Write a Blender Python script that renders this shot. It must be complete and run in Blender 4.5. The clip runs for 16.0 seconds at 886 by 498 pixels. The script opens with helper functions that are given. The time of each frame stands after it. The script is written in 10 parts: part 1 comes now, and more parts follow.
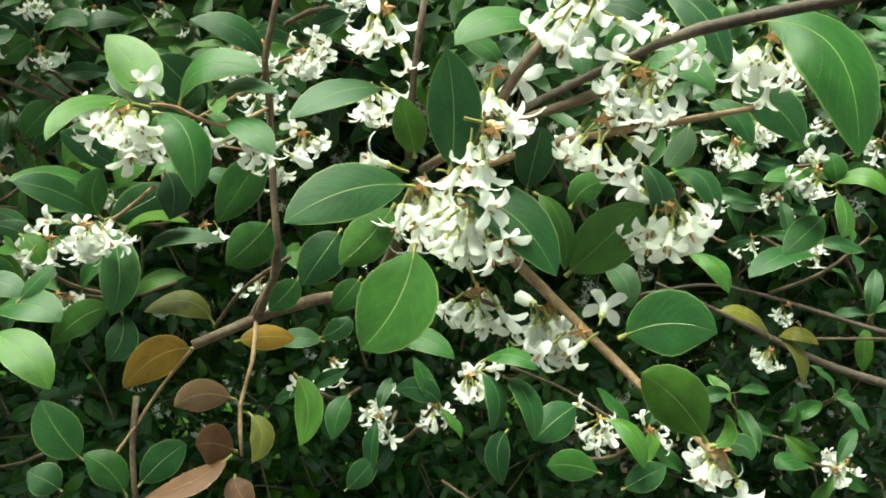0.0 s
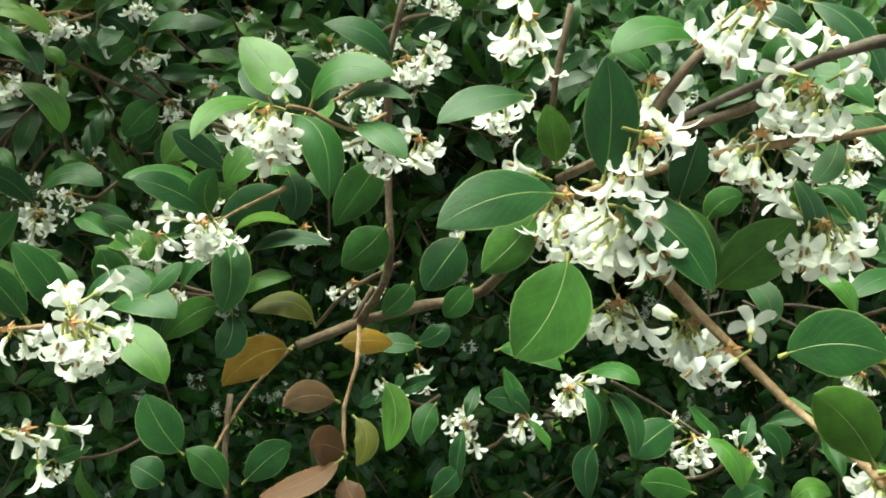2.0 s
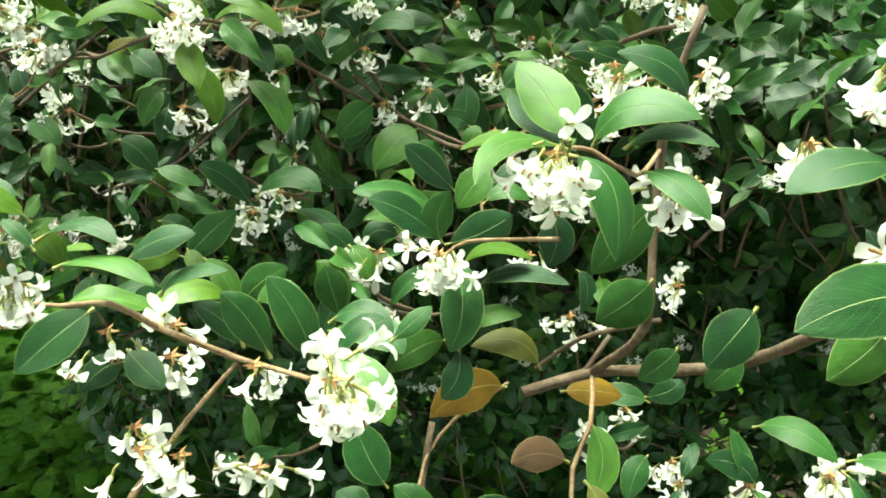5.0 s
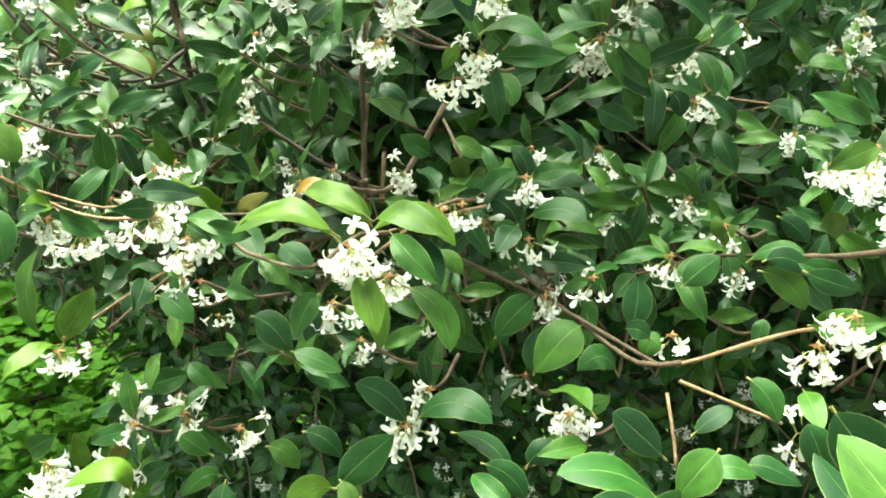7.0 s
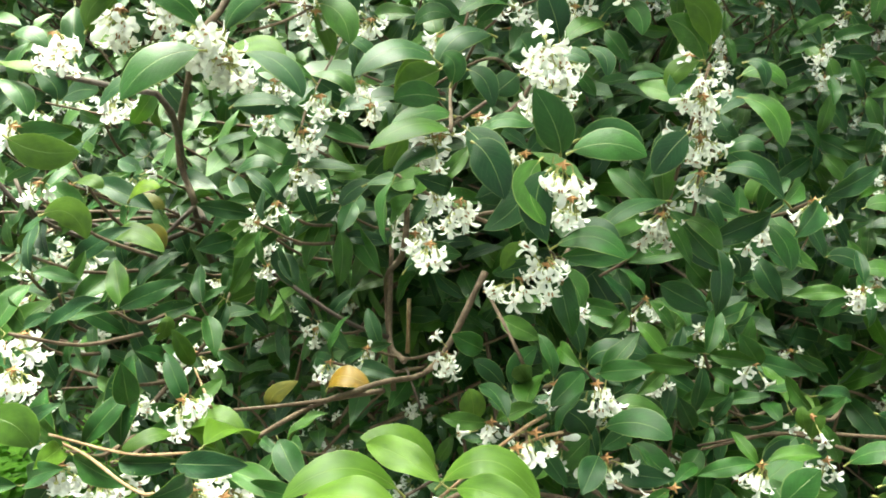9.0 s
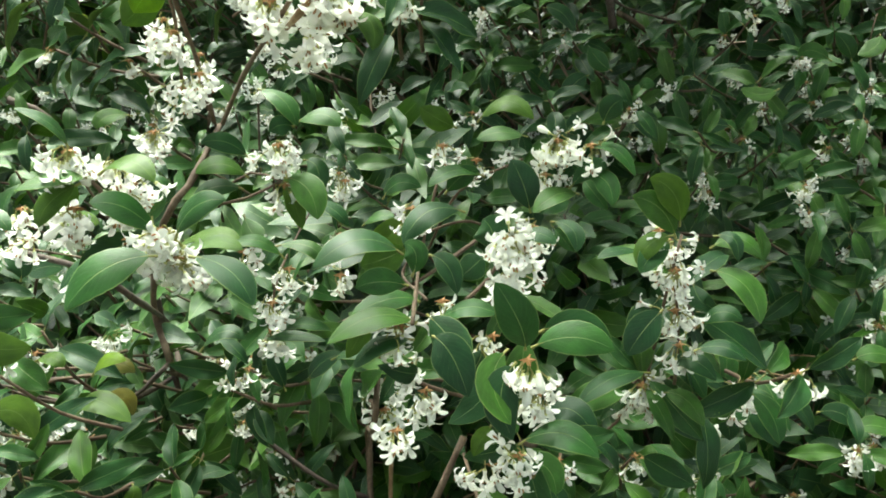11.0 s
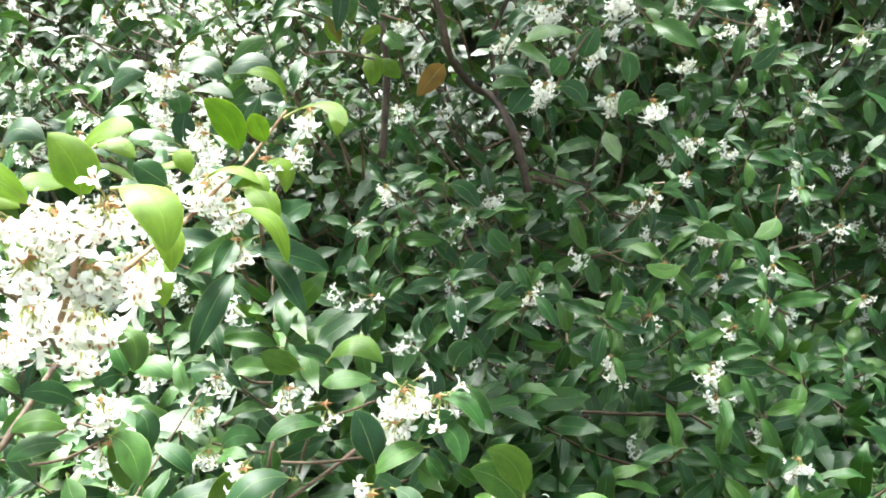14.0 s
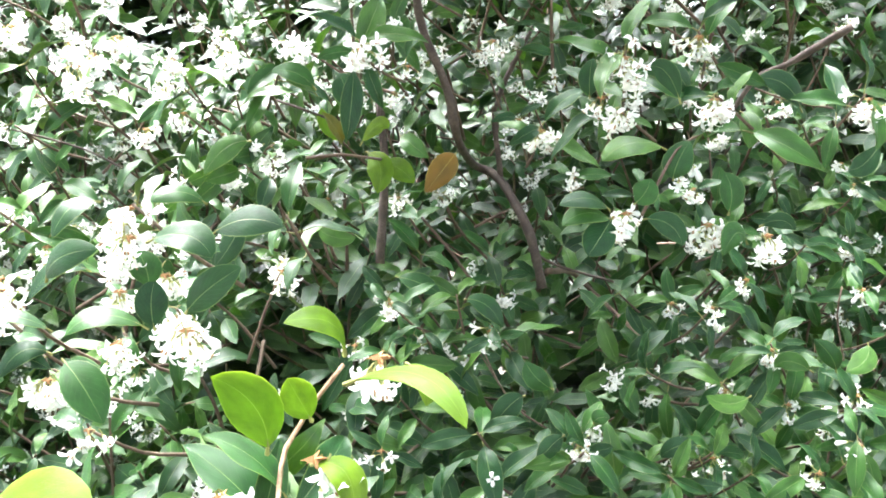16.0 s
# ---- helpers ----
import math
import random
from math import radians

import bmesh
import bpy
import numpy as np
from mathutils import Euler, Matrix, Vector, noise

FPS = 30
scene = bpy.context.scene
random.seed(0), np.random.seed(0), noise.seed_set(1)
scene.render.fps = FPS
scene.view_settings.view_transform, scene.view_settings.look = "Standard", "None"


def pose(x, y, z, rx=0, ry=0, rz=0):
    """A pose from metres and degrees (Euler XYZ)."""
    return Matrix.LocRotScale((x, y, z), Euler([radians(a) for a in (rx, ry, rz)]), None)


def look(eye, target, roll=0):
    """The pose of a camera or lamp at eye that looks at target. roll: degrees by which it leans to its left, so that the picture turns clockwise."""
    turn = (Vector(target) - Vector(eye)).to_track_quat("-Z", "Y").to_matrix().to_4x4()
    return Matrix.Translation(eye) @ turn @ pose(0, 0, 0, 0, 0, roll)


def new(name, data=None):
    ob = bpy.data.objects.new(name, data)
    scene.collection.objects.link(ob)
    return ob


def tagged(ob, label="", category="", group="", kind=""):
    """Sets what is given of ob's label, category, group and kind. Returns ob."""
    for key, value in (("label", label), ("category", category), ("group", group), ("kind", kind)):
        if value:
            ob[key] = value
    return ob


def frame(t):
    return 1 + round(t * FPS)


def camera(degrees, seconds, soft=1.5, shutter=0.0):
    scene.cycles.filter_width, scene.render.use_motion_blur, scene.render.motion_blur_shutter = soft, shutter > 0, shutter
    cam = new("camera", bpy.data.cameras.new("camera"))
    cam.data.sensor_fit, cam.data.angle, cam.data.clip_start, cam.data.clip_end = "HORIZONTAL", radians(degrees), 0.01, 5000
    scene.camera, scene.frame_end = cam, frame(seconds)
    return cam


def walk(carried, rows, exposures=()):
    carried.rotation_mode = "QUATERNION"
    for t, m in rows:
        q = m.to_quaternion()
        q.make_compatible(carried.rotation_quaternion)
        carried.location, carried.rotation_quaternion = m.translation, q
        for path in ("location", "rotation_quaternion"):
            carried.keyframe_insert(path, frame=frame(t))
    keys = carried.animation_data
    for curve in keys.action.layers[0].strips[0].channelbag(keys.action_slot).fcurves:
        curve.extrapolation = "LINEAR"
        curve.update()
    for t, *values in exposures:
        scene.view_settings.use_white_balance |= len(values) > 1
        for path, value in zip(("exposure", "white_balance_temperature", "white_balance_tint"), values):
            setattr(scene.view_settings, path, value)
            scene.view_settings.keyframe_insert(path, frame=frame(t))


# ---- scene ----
cam = camera(57.0, 16.0, soft=1.8)
PATH = [
    (0, (0.015, -0.004, 1.162), (0.003, 1.801, 0.3), 0.3),
    (0.5, (0.013, -0.004, 1.161), (-0.012, 1.798, 0.294), 0.4),
    (1, (0.013, -0.003, 1.16), (-0.03, 1.802, 0.299), 0.6),
    (1.5, (0.006, -0.004, 1.162), (-0.07, 1.803, 0.308), 0.6),
    (2, (-0.007, -0.004, 1.161), (-0.126, 1.806, 0.319), 0.8),
    (2.5, (-0.018, -0.004, 1.163), (-0.187, 1.807, 0.331), 0.8),
    (3, (-0.023, -0.003, 1.162), (-0.25, 1.804, 0.335), 0.5),
    (3.2, (-0.024, -0.003, 1.16), (-0.273, 1.802, 0.334), 0.4),
    (5.3, (-0.057, 0.037, 1.168), (-0.539, 1.762, 0.278), 1.3),
    (5.5, (-0.07, 0.05, 1.173), (-0.568, 1.768, 0.279), 1.4),
    (6, (-0.098, 0.071, 1.193), (-0.646, 1.78, 0.311), 1.6),
    (6.5, (-0.104, 0.07, 1.209), (-0.679, 1.789, 0.363), 1.6),
    (7, (-0.111, 0.07, 1.215), (-0.707, 1.805, 0.417), 1.3),
    (7.5, (-0.12, 0.083, 1.22), (-0.726, 1.834, 0.467), 0.8),
    (8, (-0.144, 0.097, 1.232), (-0.739, 1.864, 0.507), 0.2),
    (8.5, (-0.162, 0.111, 1.245), (-0.74, 1.889, 0.535), -0.1),
    (9, (-0.161, 0.117, 1.263), (-0.726, 1.906, 0.571), -0.3),
    (9.2, (-0.16, 0.117, 1.268), (-0.723, 1.911, 0.587), -0.3),
    (11.3, (-0.151, 0.14, 1.294), (-0.738, 2.002, 0.863), -1.4),
    (11.5, (-0.15, 0.139, 1.297), (-0.729, 2.009, 0.884), -1.5),
    (12, (-0.148, 0.143, 1.313), (-0.696, 2.031, 0.947), -1.4),
    (12.5, (-0.141, 0.149, 1.324), (-0.653, 2.056, 1.004), -1.5),
    (13, (-0.141, 0.155, 1.326), (-0.638, 2.073, 1.052), -1.6),
    (13.5, (-0.113, 0.16, 1.333), (-0.628, 2.078, 1.099), -1.5),
    (14, (-0.111, 0.183, 1.344), (-0.637, 2.101, 1.132), -1.6),
    (14.5, (-0.14, 0.227, 1.364), (-0.665, 2.146, 1.163), -1.6),
    (15, (-0.162, 0.263, 1.385), (-0.661, 2.19, 1.184), -1.8),
    (15.5, (-0.178, 0.278, 1.396), (-0.619, 2.22, 1.209), -2.1),
    (16, (-0.187, 0.289, 1.404), (-0.581, 2.244, 1.245), -2.2),
]
walk(cam, [(t, look(eye, target, roll)) for t, eye, target, roll in PATH],
     exposures=[(0, 2.88, 6900, -14), (1, 2.91, 6900, -14), (1.5, 2.68, 6900, -14), (2, 2.85, 6900, -14), (2.5, 3.56, 6900, -14), (3, 3.68, 6900, -14),
                (5.5, 3.40, 7000, -14), (6, 3.47, 7000, -13), (6.5, 3.92, 7000, -12), (7, 3.96, 7000, -12), (8, 3.76, 7000, -10), (9, 3.77, 6900, -7), (11.5, 3.20, 6600, -4),
                (12, 3.32, 6600, -3), (12.5, 3.58, 6500, -1), (13, 4.06, 6400, 0), (14, 4.42, 6300, 5), (14.5, 4.68, 6200, 8), (16, 4.93, 6100, 13)])

# ---- world, sun ----
world = bpy.data.worlds.new("overcast_sky")
scene.world = world
world.use_nodes = True
wn = world.node_tree.nodes
sky = wn.new("ShaderNodeTexSky")
sky.sky_type = "NISHITA"
sky.sun_disc = False
sky.sun_elevation = radians(60)
sky.sun_rotation = radians(-45)
sky.air_density, sky.dust_density, sky.ozone_density = 1.0, 4.0, 1.0
wn["Background"].inputs["Strength"].default_value = 0.06
cloud = wn.new("ShaderNodeHueSaturation")
cloud.inputs["Saturation"].default_value = 0.4
world.node_tree.links.new(sky.outputs["Color"], cloud.inputs["Color"])
world.node_tree.links.new(cloud.outputs["Color"], wn["Background"].inputs["Color"])
sun = new("sun", bpy.data.lights.new("sun", "SUN"))
sun.data.energy, sun.data.angle, sun.data.color = 2.2, radians(45), (1.0, 0.97, 0.92)
sun.matrix_world = look((-2.3, 1.7, 8.0), (0, 0.0, 0.0))


# ---- materials ----
def material(name):
    m = bpy.data.materials.new(name)
    m.use_nodes = True
    nt = m.node_tree
    nt.nodes.clear()
    return m, nt, nt.nodes.new("ShaderNodeOutputMaterial")


def node(nt, kind, **values):
    n = nt.nodes.new(kind)
    for k, v in values.items():
        n.inputs[k].default_value = v
    return n


def math_node(nt, op, a, b=None, clamp=False):
    n = nt.nodes.new("ShaderNodeMath")
    n.operation, n.use_clamp = op, clamp
    for i, v in enumerate((a, b)):
        if v is None:
            continue
        if isinstance(v, (int, float)):
            n.inputs[i].default_value = v
        else:
            nt.links.new(v, n.inputs[i])
    return n.outputs[0]


def ramp(nt, fac, stops):
    n = nt.nodes.new("ShaderNodeValToRGB")
    e = n.color_ramp.elements
    while len(e) < len(stops):
        e.new(0.5)
    for i, (p, c) in enumerate(stops):
        e[i].position, e[i].color = p, (*c, 1)
    nt.links.new(fac, n.inputs[0])
    return n.outputs[0]


def mixed(nt, fac, a, b, how="MIX"):
    n = nt.nodes.new("ShaderNodeMix")
    n.data_type, n.blend_type = "RGBA", how
    for sock, v in ((n.inputs[0], fac), (n.inputs[6], a), (n.inputs[7], b)):
        if isinstance(v, (int, float)):
            sock.default_value = v
        elif isinstance(v, tuple):
            sock.default_value = (*v, 1)
        else:
            nt.links.new(v, sock)
    return n.outputs[2]


def random_of(nt, joined):
    """A random number for each piece: for each object, or for each island of a joined mesh."""
    if joined:
        return nt.nodes.new("ShaderNodeNewGeometry").outputs["Random Per Island"]
    return nt.nodes.new("ShaderNodeObjectInfo").outputs["Random"]


def leaf_material(name, stops, rib, joined=False, rough=0.42, glow=(0.16, 0.30, 0.02), sheer=0.08, blotch=0.0, gloss=0.30):
    """Leathery leaf skin: colour by piece, pale midrib and margin, faint side veins, small flaws."""
    m, nt, out = material(name)
    L = nt.links.new
    rnd = random_of(nt, joined)
    uv = nt.nodes.new("ShaderNodeUVMap").outputs[0]
    sep = nt.nodes.new("ShaderNodeSeparateXYZ")
    L(uv, sep.inputs[0])
    side = math_node(nt, "ABSOLUTE", math_node(nt, "SUBTRACT", sep.outputs[0], 0.5))
    col = ramp(nt, rnd, stops)
    big = node(nt, "ShaderNodeTexNoise", Scale=3.0, Detail=3.0, Roughness=0.6)
    shift = nt.nodes.new("ShaderNodeVectorMath")
    shift.operation = "ADD"
    L(uv, shift.inputs[0])
    comb = nt.nodes.new("ShaderNodeCombineXYZ")
    L(math_node(nt, "MULTIPLY", rnd, 37.0), comb.inputs[0])
    L(math_node(nt, "MULTIPLY", rnd, 91.0), comb.inputs[1])
    L(comb.outputs[0], shift.inputs[1])
    L(shift.outputs[0], big.inputs["Vector"])
    tone = ramp(nt, big.outputs[0], [(0.3, (0.68, 0.71, 0.72)), (0.7, (1.3, 1.26, 1.15))])
    col = mixed(nt, 1.0, col, tone, "MULTIPLY")
    # side veins slanting off the midrib
    slant = math_node(nt, "SUBTRACT", math_node(nt, "MULTIPLY", sep.outputs[1], 9.0), math_node(nt, "MULTIPLY", side, 7.0))
    vein = math_node(nt, "PINGPONG", slant, 0.5)
    veins = math_node(nt, "LESS_THAN", vein, 0.035)
    fine = node(nt, "ShaderNodeTexNoise", Scale=60.0, Detail=2.0)
    L(shift.outputs[0], fine.inputs["Vector"])
    col = mixed(nt, math_node(nt, "MULTIPLY", veins, 0.07), col, rib)
    # pale midrib, wider at the stalk
    width = math_node(nt, "ADD", 0.007, math_node(nt, "MULTIPLY", math_node(nt, "SUBTRACT", 1.0, sep.outputs[1]), 0.011))
    mid = math_node(nt, "SUBTRACT", 1.0, math_node(nt, "DIVIDE", side, width), True)
    col = mixed(nt, math_node(nt, "MINIMUM", math_node(nt, "MULTIPLY", mid, 1.6), 0.75), col, rib)
    edge = math_node(nt, "MULTIPLY", math_node(nt, "SUBTRACT", side, 0.465), 20.0, True)
    col = mixed(nt, edge, col, rib)
    # specks and scuffs
    speck = node(nt, "ShaderNodeTexVoronoi", Scale=14.0)
    L(shift.outputs[0], speck.inputs["Vector"])
    dots = math_node(nt, "LESS_THAN", speck.outputs["Distance"], 0.045)
    col = mixed(nt, math_node(nt, "MULTIPLY", dots, 0.4), col, (0.30, 0.30, 0.14))
    if blotch:
        spots = ramp(nt, big.outputs[0], [(0.52, (0, 0, 0)), (0.66, (1, 1, 1))])
        col = mixed(nt, math_node(nt, "MULTIPLY", spots, blotch), col, (0.10, 0.035, 0.012))
    relief = math_node(nt, "ADD", math_node(nt, "MULTIPLY", fine.outputs[0], 0.35), math_node(nt, "ADD", math_node(nt, "MULTIPLY", mid, -1.0), math_node(nt, "MULTIPLY", veins, -0.15)))
    bump = node(nt, "ShaderNodeBump", Strength=0.45, Distance=0.0006)
    L(relief, bump.inputs["Height"])
    bs = node(nt, "ShaderNodeBsdfPrincipled", Roughness=rough)
    bs.inputs["Specular IOR Level"].default_value = gloss
    L(math_node(nt, "ADD", rough - 0.06, math_node(nt, "MULTIPLY", big.outputs[0], 0.16)), bs.inputs["Roughness"])
    L(col, bs.inputs["Base Color"])
    L(bump.outputs[0], bs.inputs["Normal"])
    tr = nt.nodes.new("ShaderNodeBsdfTranslucent")
    L(mixed(nt, 0.35, mixed(nt, 1.0, col, (1.9, 2.0, 0.9), "MULTIPLY"), glow), tr.inputs[0])
    mx = node(nt, "ShaderNodeMixShader", Fac=sheer)
    L(bs.outputs[0], mx.inputs[1])
    L(tr.outputs[0], mx.inputs[2])
    L(mx.outputs[0], out.inputs[0])
    return m


GREENS = [(0.0, (0.008, 0.042, 0.011)), (0.35, (0.013, 0.060, 0.012)), (0.7, (0.024, 0.090, 0.012)), (1.0, (0.052, 0.130, 0.014))]
RIB = (0.20, 0.28, 0.09)
leaf_top = leaf_material("leaf_upper", GREENS, RIB)
leaf_top_joined = leaf_material("leaf_upper_joined", GREENS, RIB, joined=True, gloss=0.45)
leaf_soft = leaf_material("leaf_soft", [(0.0, (0.050, 0.118, 0.012)), (1.0, (0.085, 0.165, 0.016))], (0.16, 0.25, 0.05), sheer=0.25, glow=(0.22, 0.34, 0.01))
leaf_young = leaf_material("leaf_young", [(0.0, (0.095, 0.185, 0.010)), (1.0, (0.14, 0.24, 0.014))], (0.24, 0.34, 0.05), sheer=0.45, glow=(0.28, 0.38, 0.004))
leaf_under = leaf_material("leaf_under", [(0.0, (0.10, 0.17, 0.05)), (1.0, (0.15, 0.22, 0.06))], (0.24, 0.30, 0.10), rough=0.55, sheer=0.3)
leaf_yellow = leaf_material("leaf_yellowed", [(0.0, (0.15, 0.085, 0.006)), (1.0, (0.21, 0.125, 0.010))], (0.42, 0.34, 0.08), glow=(0.5, 0.28, 0.02), blotch=0.3)
leaf_olive = leaf_material("leaf_olive", [(0.0, (0.09, 0.10, 0.015)), (1.0, (0.15, 0.14, 0.018))], (0.30, 0.28, 0.08), blotch=0.25)
leaf_brown = leaf_material("leaf_dead", [(0.0, (0.060, 0.026, 0.012)), (1.0, (0.10, 0.045, 0.020))], (0.30, 0.18, 0.09), rough=0.5, glow=(0.2, 0.08, 0.02), sheer=0.1, blotch=0.3)
leaf_grey = leaf_material("leaf_faded", [(0.0, (0.11, 0.065, 0.035)), (1.0, (0.15, 0.09, 0.05))], (0.34, 0.26, 0.14), rough=0.5, glow=(0.2, 0.15, 0.05), sheer=0.1, blotch=0.35)


def petal_material(joined):
    m, nt, out = material("petal_joined" if joined else "petal")
    L = nt.links.new
    rnd = random_of(nt, joined)
    col = ramp(nt, rnd, [(0.0, (0.86, 0.87, 0.79)), (0.5, (0.90, 0.91, 0.87)), (1.0, (0.92, 0.92, 0.90))])
    co = nt.nodes.new("ShaderNodeTexCoord").outputs["Object"]
    no = node(nt, "ShaderNodeTexNoise", Scale=400.0, Detail=2.0)
    L(co, no.inputs["Vector"])
    col = mixed(nt, 1.0, col, ramp(nt, no.outputs[0], [(0.3, (0.90, 0.91, 0.88)), (0.7, (1, 1, 1))]), "MULTIPLY")
    bs = node(nt, "ShaderNodeBsdfPrincipled", Roughness=0.55)
    L(col, bs.inputs["Base Color"])
    tr = nt.nodes.new("ShaderNodeBsdfTranslucent")
    L(col, tr.inputs[0])
    mx = node(nt, "ShaderNodeMixShader", Fac=0.42)
    L(bs.outputs[0], mx.inputs[1]), L(tr.outputs[0], mx.inputs[2]), L(mx.outputs[0], out.inputs[0])
    return m


def plain_material(name, stops, scale, rough=0.8, bump_depth=0.0008, stretch=(1, 1, 1)):
    m, nt, out = material(name)
    L = nt.links.new
    co = nt.nodes.new("ShaderNodeTexCoord").outputs["Object"]
    mp = nt.nodes.new("ShaderNodeMapping")
    mp.inputs["Scale"].default_value = stretch
    L(co, mp.inputs[0])
    n1 = node(nt, "ShaderNodeTexNoise", Scale=scale, Detail=6.0, Roughness=0.65)
    n2 = node(nt, "ShaderNodeTexNoise", Scale=scale * 7, Detail=3.0)
    L(mp.outputs[0], n1.inputs["Vector"]), L(mp.outputs[0], n2.inputs["Vector"])
    mixv = math_node(nt, "ADD", math_node(nt, "MULTIPLY", n1.outputs[0], 0.65), math_node(nt, "MULTIPLY", n2.outputs[0], 0.35))
    bs = node(nt, "ShaderNodeBsdfPrincipled", Roughness=rough)
    L(ramp(nt, mixv, stops), bs.inputs["Base Color"])
    bump = node(nt, "ShaderNodeBump", Strength=0.7, Distance=bump_depth)
    L(mixv, bump.inputs["Height"]), L(bump.outputs[0], bs.inputs["Normal"]), L(bs.outputs[0], out.inputs[0])
    return m


petal = petal_material(False)
petal_joined = petal_material(True)
bark = plain_material("bark", [(0.3, (0.04, 0.025, 0.015)), (0.5, (0.10, 0.066, 0.04)), (0.7, (0.20, 0.15, 0.10))], 90.0, bump_depth=0.0012)
twig_bark = plain_material("twig_bark", [(0.3, (0.12, 0.065, 0.03)), (0.5, (0.24, 0.15, 0.08)), (0.7, (0.40, 0.30, 0.19))], 160.0, bump_depth=0.0005)
dark_bark = plain_material("dark_bark", [(0.3, (0.025, 0.018, 0.014)), (0.5, (0.06, 0.042, 0.03)), (0.7, (0.13, 0.10, 0.075))], 90.0, bump_depth=0.0012)
stalk = plain_material("flower_stalk", [(0.3, (0.15, 0.18, 0.035)), (0.7, (0.28, 0.26, 0.08))], 300.0, rough=0.6)
calyx = plain_material("bud_green", [(0.3, (0.42, 0.46, 0.14)), (0.7, (0.60, 0.60, 0.30))], 300.0, rough=0.6)
bract = plain_material("bract", [(0.3, (0.22, 0.10, 0.035)), (0.7, (0.45, 0.24, 0.09))], 300.0, rough=0.7)
soil = plain_material("soil", [(0.3, (0.018, 0.013, 0.009)), (0.5, (0.045, 0.032, 0.022)), (0.7, (0.10, 0.075, 0.05))], 9.0, rough=0.95, bump_depth=0.02)
weed_green = leaf_material("weed_green", [(0.0, (0.05, 0.16, 0.012)), (1.0, (0.11, 0.26, 0.022))], (0.18, 0.33, 0.06), joined=True, rough=0.55, sheer=0.35)
hedge_green = leaf_material("hedge_green", [(0.0, (0.015, 0.04, 0.012)), (1.0, (0.05, 0.10, 0.025))], (0.10, 0.16, 0.05), joined=True, rough=0.5)


# ---- building helpers ----
PLACED = {}


def thing(name, base, label, category, kind="", group="", mesh=None):
    """A top-level thing; without a mesh an Empty at its base."""
    ob = new(name, mesh)
    ob.location = base
    PLACED[ob] = Matrix.Translation(base)
    return tagged(ob, label, category, group, kind)


def part(name, mesh, parent, label="", m=None):
    """One mesh under a thing or a part, at the world pose m."""
    ob = new(name, mesh)
    ob.parent = parent
    PLACED[ob] = m if m is not None else PLACED[parent]
    ob.matrix_basis = PLACED[parent].inverted() @ PLACED[ob]
    if label:
        ob["label"] = label
    return ob


def mesh_of(name, verts, faces, mats, index=None, uvs=None, smooth=True):
    me = bpy.data.meshes.new(name)
    me.from_pydata([tuple(v) for v in verts], [], faces)
    for mt in mats:
        me.materials.append(mt)
    if index is not None:
        me.polygons.foreach_set("material_index", index)
    if uvs is not None:
        layer = me.uv_layers.new(name="uv")
        loops = np.empty(len(me.loops), dtype=np.int32)
        me.loops.foreach_get("vertex_index", loops)
        layer.data.foreach_set("uv", np.asarray(uvs, dtype=np.float32)[loops].ravel())
    me.polygons.foreach_set("use_smooth", [smooth] * len(me.polygons))
    me.update()
    return me


def blade(u, point=1.0):
    """Half width of the leaf at u along the blade, 1 at its widest."""
    s = 2 * min(max(u, 0.0), 1.0) ** 0.97 - 1
    return (1 - abs(s) ** 2.0) ** (0.84 * point if s > 0 else 0.84)


def leaf_shape(rows, cols, arch, fold, cup, wave, twist, stalk_part, rng, teeth=0.0, layers=2, point=1.0):
    """A leaf from (0,0,0) to (0,1,0), one wide, facing +z: stalk, keeled and arched blade, an upper and a lower skin."""
    verts, faces, uvs, index = [], [], [], []
    ph = rng.uniform(0, 6.28)
    for layer in range(layers):
        start = len(verts)
        for i in range(rows + 1):
            u = i / rows
            y = stalk_part + (1 - stalk_part) * u
            w = 0.5 * max(blade(u, point), 0.0)
            if 0 < i < rows:
                w *= 1 + (teeth if i % 2 else -teeth)
            for j in range(cols + 1):
                s = 2 * j / cols - 1
                x = s * w
                z = 4 * arch * y * (1 - y)
                z += fold * abs(s) * w * 0.42 - cup * (s * w) ** 2
                z += wave * math.sin(ph + u * 9.0) * abs(s) ** 2 * w + twist * s * w * (u - 0.4)
                z -= layer * 0.006
                xs = x + 0.03 * math.sin(3 * u + ph) * arch * 2
                verts.append((xs, y, z))
                uvs.append((s * 0.5 + 0.5, u))
        n = cols + 1
        for i in range(rows):
            for j in range(cols):
                a = start + i * n + j
                q = (a, a + 1, a + n + 1, a + n)
                faces.append(q if layer == 0 else q[::-1])
                index.append(layer)
    # stalk: a thin four-sided rod, running under the blade as the rib
    start = len(verts)
    steps = 4
    reach = stalk_part + 0.10
    for i in range(steps + 1):
        y = reach * i / steps
        r = 0.017 * (1 - 0.55 * i / steps)
        z = 4 * arch * y * (1 - y) - 0.008 * i / steps - 0.004
        for k in range(4):
            a = math.pi / 4 + k * math.pi / 2
            verts.append((2.2 * r * math.cos(a), y, z + r * math.sin(a)))
            uvs.append((0.5, 0.0))
    for i in range(steps):
        for k in range(4):
            a, b = start + i * 4 + k, start + i * 4 + (k + 1) % 4
            faces.append((a, b, b + 4, a + 4))
            index.append(2)
    return verts, faces, index, uvs


